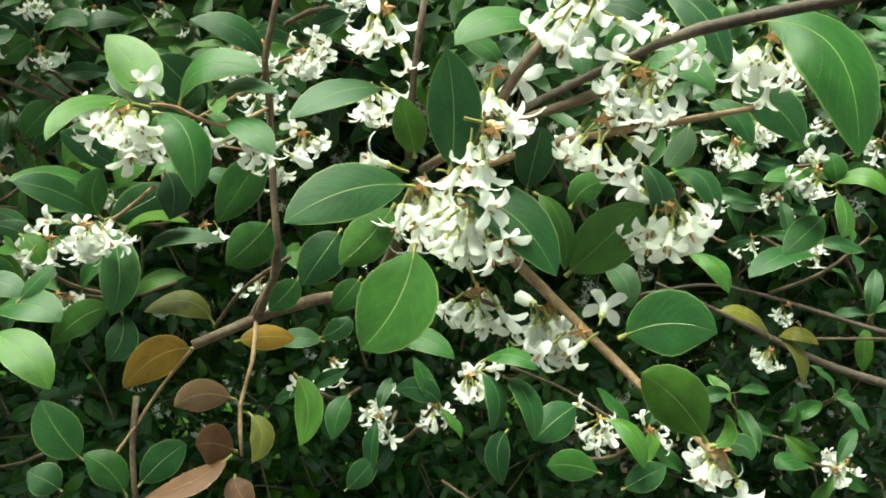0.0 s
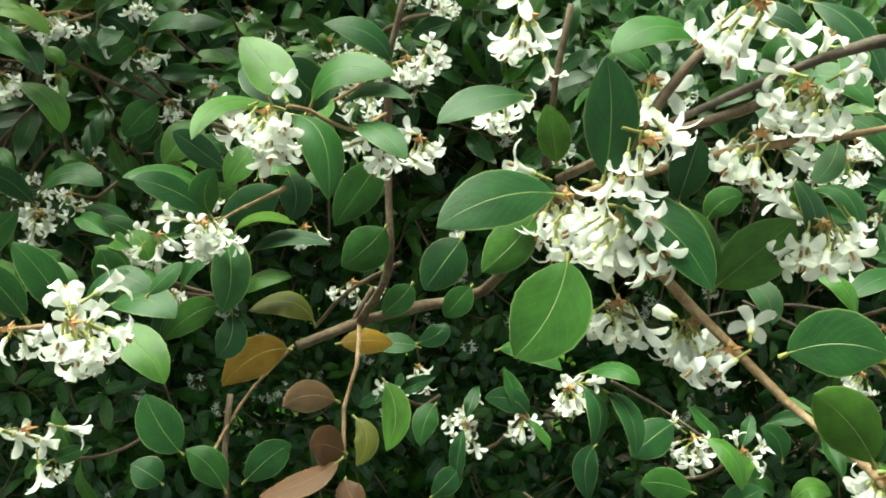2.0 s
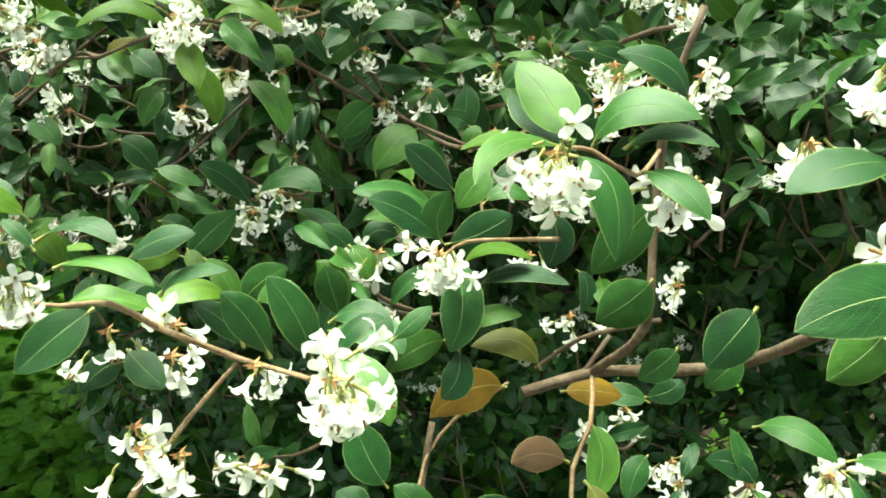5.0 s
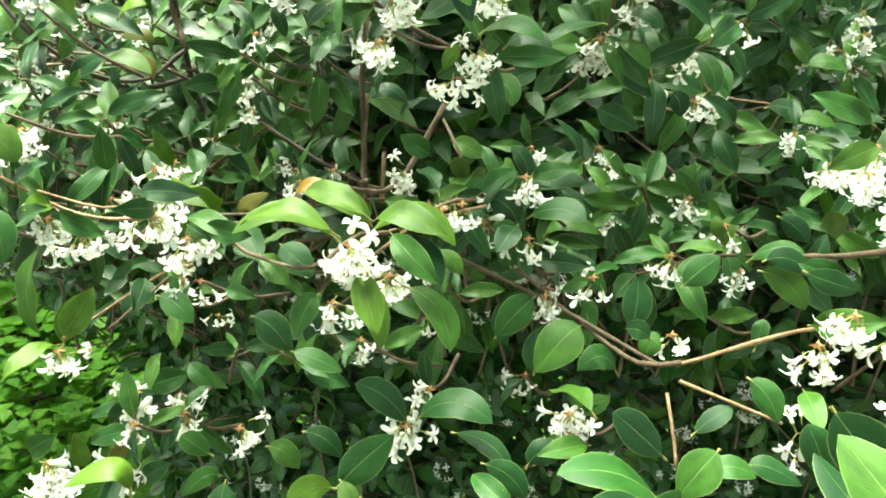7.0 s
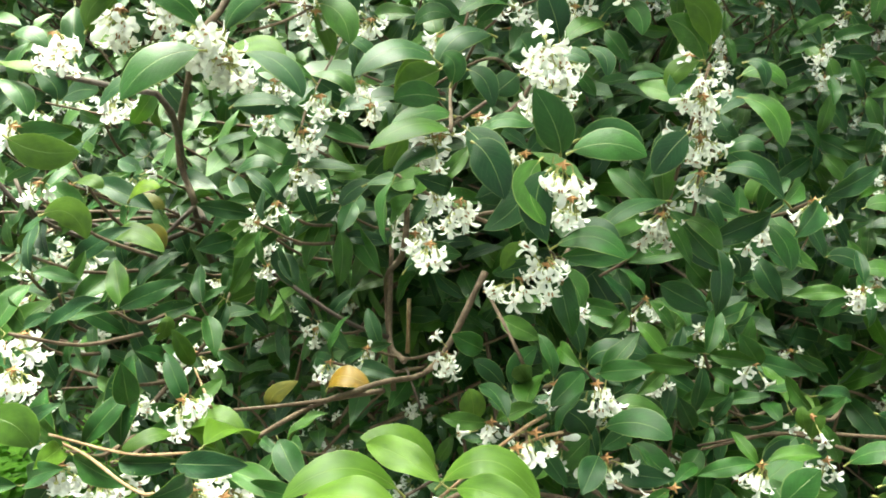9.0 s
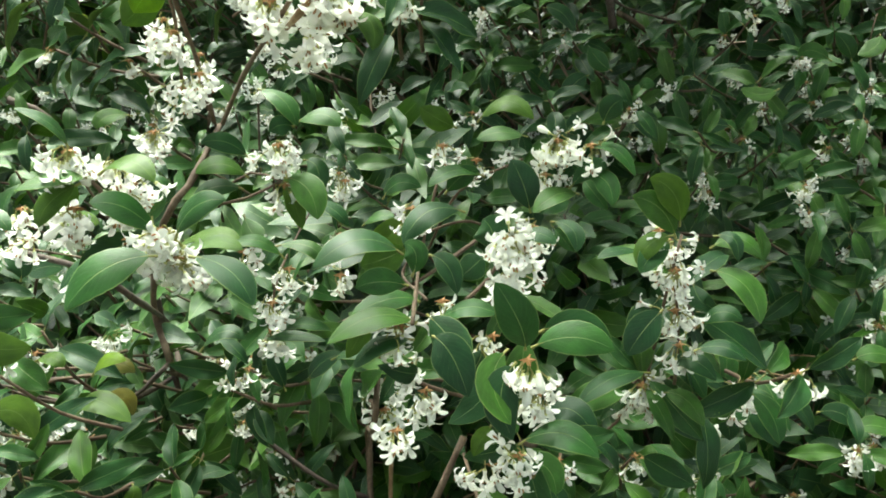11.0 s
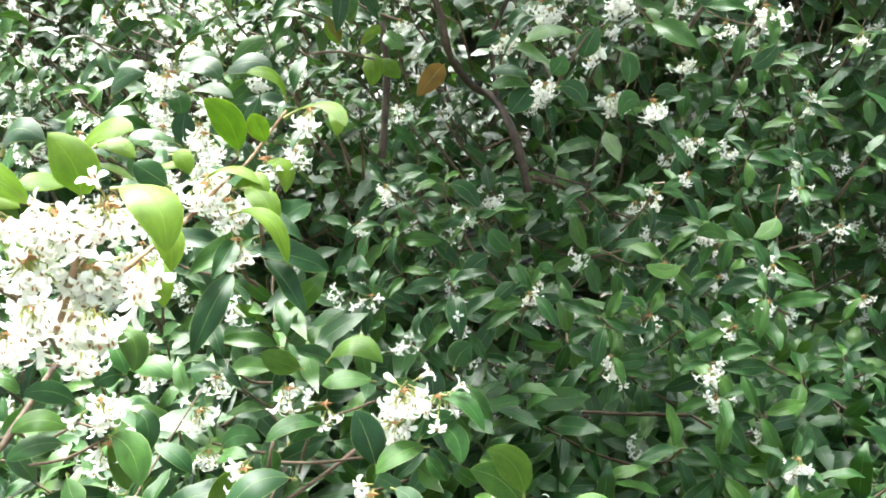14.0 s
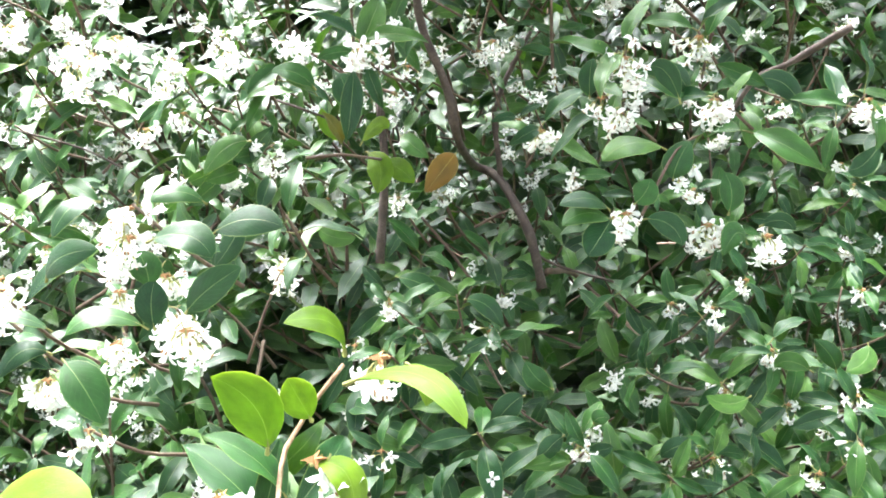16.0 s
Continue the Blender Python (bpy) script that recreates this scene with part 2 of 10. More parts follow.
leaf_rng = random.Random(5)
LEAF_SHAPES = []
for arch, fold, cup, wave, twist in (
    (0.03, 0.34, 0.10, 0.06, 0.0), (0.08, 0.40, 0.14, 0.08, 0.12), (0.12, 0.42, 0.16, 0.06, -0.12), (0.17, 0.36, 0.18, 0.06, 0.1),
    (0.23, 0.34, 0.16, 0.05, -0.1), (0.04, 0.4, 0.1, 0.10, 0.2), (0.11, 0.4, 0.0, 0.08, -0.2), (-0.05, 0.2, 0.0, 0.10, 0.1)):
    LEAF_SHAPES.append(leaf_shape(18, 4, arch, fold, cup, wave, twist, 0.10, leaf_rng, teeth=0.007, point=0.86 if arch == 0.02 else 1.12))
SKINS = {"green": (leaf_top, leaf_under), "soft": (leaf_soft, leaf_soft), "young": (leaf_young, leaf_young), "yellow": (leaf_yellow, leaf_yellow), "olive": (leaf_olive, leaf_olive),
         "brown": (leaf_brown, leaf_brown), "faded": (leaf_grey, leaf_grey)}
LEAF_LABEL = {"yellow": "yellowing leaf with a pale rib", "olive": "olive fading leaf", "brown": "dead curled brown leaf", "faded": "withered greyish leaf", "young": "fresh light green leaf", "soft": "half-grown soft green leaf"}
leaf_meshes = {}


def leaf_mesh(shape, skin):
    key = (shape, skin)
    if key not in leaf_meshes:
        v, f, i, uv = LEAF_SHAPES[shape]
        leaf_meshes[key] = mesh_of("leaf", v, f, (*SKINS[skin], stalk), i, uv)
    return leaf_meshes[key]


def leaf_matrix(base, tip, width, normal):
    b, t = Vector(base), Vector(tip)
    y = t - b
    length = y.length
    y.normalize()
    n = Vector(normal)
    n = (n - y * n.dot(y)).normalized()
    x = y.cross(n)
    m = Matrix((x * width, y * length, n * length)).transposed().to_4x4()
    m.translation = b
    return m


def leaf(shrub, base, tip, width, normal, shape=1, skin="green"):
    """One leaf from its node to its tip."""
    return part("leaf", leaf_mesh(shape, skin), shrub, LEAF_LABEL.get(skin, ""), leaf_matrix(base, tip, width * 0.93, normal))


def bent_leaf(stem, base, middle, tip, width, normal, skin="green"):
    """A leaf of its own whose midrib runs from its node through the middle to the tip."""
    b, m, e, n = Vector(base), Vector(middle), Vector(tip), Vector(normal).normalized()
    r = random.Random(round(base[0] * 1e4) + round(base[2] * 1e4))
    c = 2 * m - 0.5 * (b + e)
    rows, cols, foot = 14, 4, 0.07
    ph, wave = r.uniform(0, 6.28), r.uniform(0.02, 0.06)
    fold, cup = r.uniform(0.10, 0.24), r.uniform(0.10, 0.35)
    point = r.uniform(0.85, 1.05)
    lean = r.uniform(-0.05, 0.05)
    verts, faces, uvs, index = [], [], [], []

    def axis(y):
        p = b * (1 - y) ** 2 + c * 2 * y * (1 - y) + e * y * y - b
        d = ((c - b) * (1 - y) + (e - c) * y).normalized()
        up = (n - d * n.dot(d)).normalized()
        return p, d.cross(up), up
    for layer in range(2):
        for i in range(rows + 1):
            u = i / rows
            p, side, up = axis(foot + (1 - foot) * u)
            w = 0.5 * width * blade(u, point) * (1 + (0.012 if i % 2 else -0.012) * (0 < i < rows))
            for j in range(cols + 1):
                s = 2 * j / cols - 1
                lift = fold * abs(s) * w - cup * s * s * w + wave * w * math.sin(ph + 8 * u + (1.5 if s > 0 else 0)) * s * s
                verts.append(p + side * (s * w * (1 + lean * (1 if s > 0 else -1))) + up * (lift - layer * 0.00022))
                uvs.append((s * 0.5 + 0.5, u))
        k = layer * (rows + 1) * (cols + 1)
        for i in range(rows):
            for j in range(cols):
                a = k + i * (cols + 1) + j
                q = (a, a + 1, a + cols + 2, a + cols + 1)
                faces.append(q if layer == 0 else q[::-1])
                index.append(layer)
    k = len(verts)
    for i in range(4):
        p, side, up = axis((foot + 0.12) * i / 3)
        h = (0.00062, 0.00045, 0.0004, 0.00015)[i]
        for x, y in ((h, 0), (0, h), (-h, 0), (0, -h)):
            verts.append(p + side * x + up * (y - 0.00025))
            uvs.append((0.5, 0.0))
    for i in range(3):
        for j in range(4):
            a, z = k + i * 4 + j, k + i * 4 + (j + 1) % 4
            faces.append((a, z, z + 4, a + 4))
            index.append(2)
    return part("leaf", mesh_of("leaf", verts, faces, (*SKINS[skin], stalk), index, uvs), stem, LEAF_LABEL.get(skin, ""), Matrix.Translation(b))


def tube(points, r0, r1, sides=7, wobble=0.0, rng=None, knots=()):
    """A tapered, slightly uneven rod along a smooth curve through the points."""
    P = [Vector(p) for p in points]
    if len(P) == 2:
        P = [P[0], P[0].lerp(P[1], 0.5), P[1]]
    ext = [P[0] * 2 - P[1], *P, P[-1] * 2 - P[-2]]
    path = []
    for k in range(1, len(ext) - 2):
        a, b, c, d = ext[k - 1:k + 3]
        steps = max(2, min(14, int((c - b).length / 0.008)))
        for s in range(steps):
            t = s / steps
            path.append(0.5 * (2 * b + (c - a) * t + (2 * a - 5 * b + 4 * c - d) * t * t + (3 * b - a - 3 * c + d) * t ** 3))
    path.append(P[-1])
    verts, faces = [], []
    rng = rng or random.Random(1)
    side = None
    for i, p in enumerate(path):
        d = (path[min(i + 1, len(path) - 1)] - path[max(i - 1, 0)]).normalized()
        if side is None:
            side = d.orthogonal().normalized()
        side = (side - d * side.dot(d)).normalized()
        up = d.cross(side)
        f = i / max(len(path) - 1, 1)
        r = r0 + (r1 - r0) * f
        r *= 1 + rng.uniform(-wobble, wobble)
        if i % 6 == 5:
            r *= 1.13
        for k in range(sides):
            a = 2 * math.pi * k / sides
            verts.append(p + (side * math.cos(a) + up * math.sin(a)) * r * (1 + rng.uniform(-wobble, wobble) * 0.6))
    for i in range(len(path) - 1):
        for k in range(sides):
            a, b = i * sides + k, i * sides + (k + 1) % sides
            faces.append((a, b, b + sides, a + sides))
    n = len(verts)
    faces.append(tuple(range(sides))[::-1])
    faces.append(tuple(range(n - sides, n)))
    return verts, faces


def branch(shrub, points, r0, r1, skin=None, name="branch", label="", seed=0):
    v, f = tube(points, r0, r1, wobble=0.10, rng=random.Random(seed))
    return part(name, mesh_of(name, v, f, (skin or bark,)), shrub, label, Matrix())


def flower_shape(open_part, rng, lobes=4, rows=4, cols=2, sides=6, pedicel=0.005, tube_len=0.0050, lobe_len=0.0062):
    """A small trumpet on a stalk from the origin down -z: stalk, calyx, tube and four spreading lobes."""
    verts, faces, index = [], [], []

    def ring(z, r, n, dx=0.0):
        s = len(verts)
        for k in range(n):
            a = 2 * math.pi * k / n
            verts.append((dx + r * math.cos(a), r * math.sin(a), z))
        return s

    def bridge(a, b, n, mat):
        for k in range(n):
            faces.append((a + k, b + k, b + (k + 1) % n, a + (k + 1) % n))
            index.append(mat)
    bend = rng.uniform(-0.0008, 0.0008)
    prev = ring(0, 0.00045, 4)
    if sides > 4:
        nxt = ring(-pedicel * 0.5, 0.0004, 4, bend)
        bridge(prev, nxt, 4, 1)
        prev = nxt
    end = ring(-pedicel, 0.0005, 4, bend * 0.4)
    bridge(prev, end, 4, 1)
    z = -pedicel
    profile = [(0.0, 0.0006, 2), (0.0010, 0.0011, 2), (0.0020, 0.0009, 0), (tube_len * 0.65, 0.0010, 0), (tube_len, 0.0016, 0)]
    if open_part <= 0:
        profile = [(0.0, 0.0007, 2), (0.0012, 0.0012, 2), (0.003, 0.0013, 0), (0.006, 0.0021, 0), (0.0085, 0.0021, 0), (0.0102, 0.0006, 0)]
    elif sides < 5:
        profile = [(0.0, 0.0009, 2), (tube_len * 0.4, 0.0010, 0), (tube_len, 0.0016, 0)]
    last = None
    for dz, r, mat in profile:
        cur = ring(z - dz, r, sides, bend * 0.4)
        if last is not None:
            bridge(last, cur, sides, mat)
        last = cur
    if open_part <= 0:
        faces.append(tuple(last + k for k in range(sides))[::-1])
        index.append(0)
        return verts, faces, index
    z -= tube_len
    for k in range(lobes):
        a0 = 2 * math.pi * k / lobes + rng.uniform(-0.2, 0.2)
        curl = open_part * rng.uniform(0.8, 1.25)
        le = lobe_len * rng.uniform(0.88, 1.12)
        out_d = Vector((math.cos(a0), math.sin(a0), 0))
        across = Vector((-math.sin(a0), math.cos(a0), 0))
        p = Vector((bend * 0.4, 0, z + 0.0004)) + out_d * 0.0010
        ang = -1.15
        s = len(verts)
        tilt = rng.uniform(-0.35, 0.35)
        for i in range(rows + 1):
            u = i / rows
            w = 0.00090 + 0.00070 * math.sin(math.pi * min(u * 0.75 + 0.05, 1)) - (0.0007 if i == rows else 0)
            for j in range(cols + 1):
                q = 2 * j / cols - 1
                lift = 0.0003 * (abs(q) - 0.4) + tilt * q * w * 0.5
                verts.append(tuple(p + across * (q * w) + Vector((0, 0, -lift))))
            step = le / rows
            ang += curl * (0.75 if i else 0.5)
            p = p + out_d * (math.cos(ang) * step) + Vector((0, 0, math.sin(ang) * step))
        for i in range(rows):
            for j in range(cols):
                b = s + i * (cols + 1) + j
                faces.append((b, b + 1, b + cols + 2, b + cols + 1))
                index.append(0)
    # two stamens
    for sx in (-1, 1) if sides > 4 else ():
        s = len(verts)
        for dz, r in ((0.0, 0.0003), (0.0012, 0.0005), (0.002, 0.0003)):
            for k in range(3):
                a = 2 * math.pi * k / 3
                verts.append((bend * 0.4 + sx * 0.0009 + r * math.cos(a), r * math.sin(a), z - dz))
        for i in range(2):
            for k in range(3):
                a, b = s + i * 3 + k, s + i * 3 + (k + 1) % 3
                faces.append((a, b, b + 3, a + 3))
                index.append(3)
    return verts, faces, index


flower_rng = random.Random(11)
FLOWER_SHAPES = [flower_shape(o, flower_rng, pedicel=p) for o, p in ((0.62, 0.004), (0.5, 0.0045), (0.75, 0.004), (0.42, 0.0055), (0.0, 0.004), (0.9, 0.004))]
FLOWERS = [mesh_of("flower", v, f, (petal, stalk, calyx, bract), i) for v, f, i in FLOWER_SHAPES]


def bract_mesh():
    r = random.Random(3)
    verts, faces = [], []
    for k in range(9):
        a = r.uniform(0, 6.28)
        d = Vector((math.cos(a), math.sin(a), r.uniform(-1.6, 0.4))).normalized()
        s = d.orthogonal().normalized() * 0.0009
        ln = r.uniform(0.002, 0.0038)
        b = len(verts)
        c = d.cross(s)
        verts += [d * 0.0002 + s, d * 0.0002 - s * 0.5 + c * 0.8, d * 0.0002 - s * 0.5 - c * 0.8, d * ln]
        faces += [(b, b + 1, b + 3), (b + 1, b + 2, b + 3), (b + 2, b, b + 3)]
    return mesh_of("bracts", verts, faces, (bract,), smooth=False)


BRACTS = bract_mesh()


def aim(direction, spin=0.0):
    """The turn that takes -z to the direction."""
    return Vector(direction).normalized().to_track_quat("-Z", "Y").to_matrix().to_4x4() @ Matrix.Rotation(spin, 4, "Z")


def inflorescence(shrub, place, count=10, hang=(0, 0, -1), spread=0.8, size=1.0, seed=0):
    """A bunch of white trumpets hanging from rusty bracts at a node."""
    r = random.Random(seed * 7 + 1)
    top = part("inflorescence", BRACTS, shrub, "", Matrix.Translation(place) @ Matrix.Scale(1.0, 4))
    axis = Vector(hang).normalized()
    for k in range(count):
        d = axis + Vector((r.gauss(0, 1), r.gauss(0, 1), r.gauss(0, 1))) * spread * 0.75
        if d.length < 0.2:
            d = axis
        d.normalize()
        kind = r.choices((0, 1, 2, 3, 4, 5), (4, 3, 3, 2, 0.6, 1.5))[0]
        off = Vector((r.gauss(0, 1), r.gauss(0, 1), r.gauss(0, 1))) * 0.0022 * size + d * r.uniform(-0.001, 0.006) * size
        m = Matrix.Translation(Vector(place) + off) @ aim(d, r.uniform(0, 6.28)) @ Matrix.Scale(size * r.uniform(0.88, 1.12), 4)
        part("flower", FLOWERS[kind], top, "", m)
    return top


# ---- joined foliage ----
def triangles(shape, turn=None):
    """A shape as plain arrays of corners, triangles, material numbers and uv."""
    v, f, i = shape[:3]
    uv = shape[3] if len(shape) > 3 else [(0.5, 0.5)] * len(v)
    tris, mats = [], []
    for face, mt in zip(f, i):
        for k in range(1, len(face) - 1):
            tris.append((face[0], face[k], face[k + 1]))
            mats.append(mt)
    return np.array([tuple(p) for p in v], dtype=np.float64), np.array(tris), np.array(mats), np.array(uv, dtype=np.float64)


def moved(tri, m, mats=None):
    v, t, i, uv = tri
    a = np.array(m)
    return v @ a[:3, :3].T + a[:3, 3], t, (np.full_like(i, mats) if mats is not None else i), uv


def gathered(tris):
    """Several shapes in one."""
    vs, ts, ms, us, n = [], [], [], [], 0
    for v, t, i, uv in tris:
        vs.append(v), ts.append(t + n), ms.append(i), us.append(uv)
        n += len(v)
    return np.concatenate(vs), np.concatenate(ts), np.concatenate(ms), np.concatenate(us)


def joined_mesh(name, tri, mats, smooth=True):
    v, t, i, uv = tri
    me = bpy.data.meshes.new(name)
    me.vertices.add(len(v))
    me.vertices.foreach_set("co", v.astype(np.float32).ravel())
    me.loops.add(len(t) * 3)
    me.loops.foreach_set("vertex_index", t.astype(np.int32).ravel())
    me.polygons.add(len(t))
    me.polygons.foreach_set("loop_start", np.arange(len(t), dtype=np.int32) * 3)
    me.polygons.foreach_set("material_index", i.astype(np.int32))
    for mt in mats:
        me.materials.append(mt)
    layer = me.uv_layers.new(name="uv")
    layer.data.foreach_set("uv", uv[t.ravel()].astype(np.float32).ravel())
    me.polygons.foreach_set("use_smooth", np.full(len(t), smooth))
    me.update(calc_edges=True)
    me.validate()
    return me


SPRIG_MATS = (leaf_top_joined, petal_joined, bark, stalk)
far_rng = random.Random(21)
FAR_LEAVES = [triangles(leaf_shape(6, 2, a, 0.35, 0.1, 0.05, tw, 0.08, far_rng, layers=1, point=1.25)) for a, tw in ((0.07, 0.1), (0.13, -0.1), (0.2, 0.15), (0.03, -0.2))]
FAR_LEAVES = [(v, t[i < 2], i[i < 2], uv) for v, t, i, uv in FAR_LEAVES]
FAR_FLOWERS = [triangles(flower_shape(o, far_rng, rows=2, cols=1, sides=3, pedicel=0.005)) for o in (1.2, 1.0, 1.5)]
FAR_FLOWERS = [(v * 0.78, t, i, uv) for v, t, i, uv in FAR_FLOWERS]


def sprig_leaves(r, pairs, length, droop=0.5):
    """Bases, tips, widths and normals of the crossed leaf pairs on a shoot along +z from the origin."""
    out = []
    spin = r.uniform(0, 3.14)
    for k in range(pairs):
        h = -0.013 * k + r.uniform(-0.003, 0.003)
        for side in (0, 1):
            a = spin + k * 1.57 + side * math.pi + r.uniform(-0.25, 0.25)
            ln = length * r.uniform(0.7, 1.2) * (0.85 if k == 0 else 1.0)
            rise = r.uniform(-0.35, 0.5) - 0.22 * k
            d = Vector((math.cos(a), math.sin(a), rise)).normalized()
            base = Vector((0, 0, h))
            n = Vector((0, 0, 1)) * 1.0 + Vector((r.gauss(0, 0.25), r.gauss(0, 0.25), 0)) - Vector((math.cos(a), math.sin(a), 0)) * 0.1
            out.append((base, base + d * ln, ln * r.uniform(0.29, 0.37), n))
    return out


def sprig_template(seed, pairs):
    """A shoot along +z with crossed pairs of leaves, as one joined shape."""
    r = random.Random(seed)
    got = []
    for b, t, w, n in sprig_leaves(r, pairs, 0.039):
        got.append(moved(r.choice(FAR_LEAVES), leaf_matrix(b, t, w, n), 0))
    v, f = tube([(0, 0, -0.10), (0.004, 0.003, -0.05), (0, 0, 0)], 0.0016, 0.001, sides=4)
    got.append(triangles((v, f, [2] * len(f))))
    return gathered(got)


def bunch_template(seed, flowers):
    """A loose bunch of flowers hanging forward from its node, as one joined shape."""
    r = random.Random(seed)
    got = []
    for k in range(flowers):
        d = Vector((r.gauss(0, 0.6), -0.4 + r.gauss(0, 0.5), -0.4 + r.gauss(0, 0.5)))
        v, t, i, uv = moved(r.choice(FAR_FLOWERS), Matrix.Translation(d * 0.003 + Vector((0, -0.006, 0))) @ aim(d, r.uniform(0, 6)))
        got.append((v, t, np.where(i == 0, 1, 3), uv))
    return gathered(got)


DEEP_LEAVES = [triangles(leaf_shape(3, 2, a, 0.2, 0.05, 0.0, 0.0, 0.0, far_rng, layers=1, point=1.25)) for a in (0.06, 0.15)]
DEEP_LEAVES = [(v, t[i < 2], i[i < 2], uv) for v, t, i, uv in DEEP_LEAVES]


HEDGE_LEAVES = [triangles(leaf_shape(2, 2, a, 0.2, 0.05, 0.0, 0.0, 0.0, far_rng, layers=1, point=1.25)) for a in (0.06, 0.15)]
HEDGE_LEAVES = [(v, t[i < 2], i[i < 2], uv) for v, t, i, uv in HEDGE_LEAVES]


def deep_template(seed):
    """Leaves of the shaded inside, coarser, as one joined shape."""
    r = random.Random(seed)
    got = []
    for b, t, w, n in sprig_leaves(r, 4, 0.054):
        got.append(moved(r.choice(DEEP_LEAVES), leaf_matrix(b, t, w, n), 0))
    v, f = tube([(0, 0, -0.16), (0.006, 0.004, -0.08), (0, 0, 0)], 0.002, 0.001, sides=3)
    got.append(triangles((v, f, [2] * len(f))))
    return gathered(got)


DEEP = [deep_template(s) for s in range(61, 66)]
SHOOTS = [sprig_template(s, p) for s, p in ((1, 3), (2, 2), (3, 3), (4, 4), (5, 3), (6, 2), (7, 3))]
BUNCHES = [bunch_template(s, n) for s, n in ((11, 9), (12, 6), (13, 12), (14, 7), (15, 15), (16, 10))]


def face_depth(x, z):
    """How far ahead the shrubs' face stands at a place across and a height."""
    y = float(np.interp(z, [0.0, 0.75, 0.9, 1.0, 1.1, 1.2, 1.3, 1.45, 1.7, 2.0], [0.84, 0.80, 0.67, 0.58, 0.59, 0.68, 0.82, 0.93, 0.99, 1.02]))
    if x < -0.3:
        y -= 0.10 * min((-0.3 - x) / 0.15, 1.0)
    if x > -0.28:
        y += (0.18 - 0.14 * min(max((z - 1.2) / 0.2, 0), 1) + 0.22 * max(1 - abs(z - 1.17) / 0.22, 0) * max(1 - abs(x - 0.05) / 0.35, 0)) * min((x + 0.28) / 0.2, 1.0) * min(max((z - 0.95) / 0.12, 0), 1)
    return y


def fill(count, seed, x_range, z_range, depth, bloom, near=0.0, kinds=None):
    """Poses of shoots behind the shrubs' face, thick near it."""
    r = random.Random(seed)
    out = []
    top, middle, half = z_range[1], sum(x_range) / 2, (x_range[1] - x_range[0]) / 2
    while len(out) < count:
        x, z = r.uniform(*x_range), r.uniform(*z_range)
        y = face_depth(x, z) + near + depth * r.random()
        if x < -0.41 - 0.9 * (y - 0.4) and z < 1.02 - 0.72 * (y - 0.4) and y < 1.6:
            continue
        if x < -0.4 and z > 1.95:
            continue
        if z > top - 0.3 * (0.5 + noise.noise((2.2 * x, 2.2 * y, 3.0))) or abs(x - middle) > half * (0.88 + 0.3 * noise.noise((0.3, 2 * y, 2 * z))):
            continue
        lean = Vector((r.gauss(0, 0.5), -0.65 + r.gauss(0, 0.4), 0.65 + r.gauss(0, 0.35))).normalized()
        q = Vector((0, 0, 1)).rotation_difference(lean).to_matrix().to_4x4()
        m = Matrix.Translation((x, y, z)) @ q @ Matrix.Rotation(r.uniform(0, 6.28), 4, "Z") @ Matrix.Scale(r.uniform(0.8, 1.12), 4)
        out.append(moved(r.choice(kinds or SHOOTS), m))
        if r.random() < bloom * (0.45 if z < 0.92 else 1.6 if z > 1.22 else 1.0):
            out.append(moved(r.choice(BUNCHES), Matrix.Translation((x, y - 0.008, z)) @ Matrix.Rotation(r.gauss(0, 0.6), 4, "Z")))
    return gathered(out)


# ---- ground and distance ----
def ground_mesh():
    """One uneven sheet to the horizon, finer near the shrubs."""
    rings = [0, 0.3, 0.6, 1.0, 1.5, 2.2, 3.2, 5, 9, 20, 60, 200, 600]
    verts, faces = [(0, 0.5, 0.0)], []
    n = 40
    for r in rings[1:]:
        for k in range(n):
            a = 2 * math.pi * k / n
            x, y = r * math.cos(a), 0.5 + r * math.sin(a)
            verts.append((x, y, 0.03 * noise.noise((x * 1.3, y * 1.3, 0.2)) if r < 30 else 0.0))
    for k in range(n):
        faces.append((0, 1 + k, 1 + (k + 1) % n))
    for i in range(len(rings) - 2):
        for k in range(n):
            a, b = 1 + i * n + k, 1 + i * n + (k + 1) % n
            faces.append((a, a + n, b + n, b))
    return mesh_of("ground", verts, faces, (soil,))


ground = thing("ground", (0, 0, 0), "dark bare soil under and around the shrubs", "ground", "structure", mesh=ground_mesh())


def weeds_mesh():
    r = random.Random(8)
    got = []
    for k in range(6000):
        x, y = r.gauss(-1.25, 0.75), r.gauss(1.6, 0.85)
        if x > 0.9 or math.hypot(x + 0.2, y - 0.2) > 2.6 or noise.noise((1.7 * x, 1.7 * y, 5.0)) < -0.25 - 0.3 * (x < -0.5 and y > 0.5):
            continue
        h = r.uniform(0.03, 0.24) * (1 + 0.5 * noise.noise((x * 2, y * 2, 0)))
        for j in range(5):
            a = j * 1.256 + r.uniform(-0.3, 0.3)
            ln = r.uniform(0.028, 0.052)
            b = Vector((x + r.gauss(0, 0.02), y + r.gauss(0, 0.02), h + r.uniform(-0.03, 0.03)))
            t = b + Vector((math.cos(a), math.sin(a), r.uniform(-0.3, 0.35))) * ln
            got.append(moved(r.choice(HEDGE_LEAVES), leaf_matrix(b, t, ln * r.uniform(0.6, 0.85), (r.gauss(0, 0.2), r.gauss(0, 0.2), 1)), 0))
    return joined_mesh("weeds", gathered(got), (weed_green,))


weeds = thing("ground_weeds", (0, 0, 0), "low bright green leafy weeds covering the soil", "weeds", "stuff", mesh=weeds_mesh())


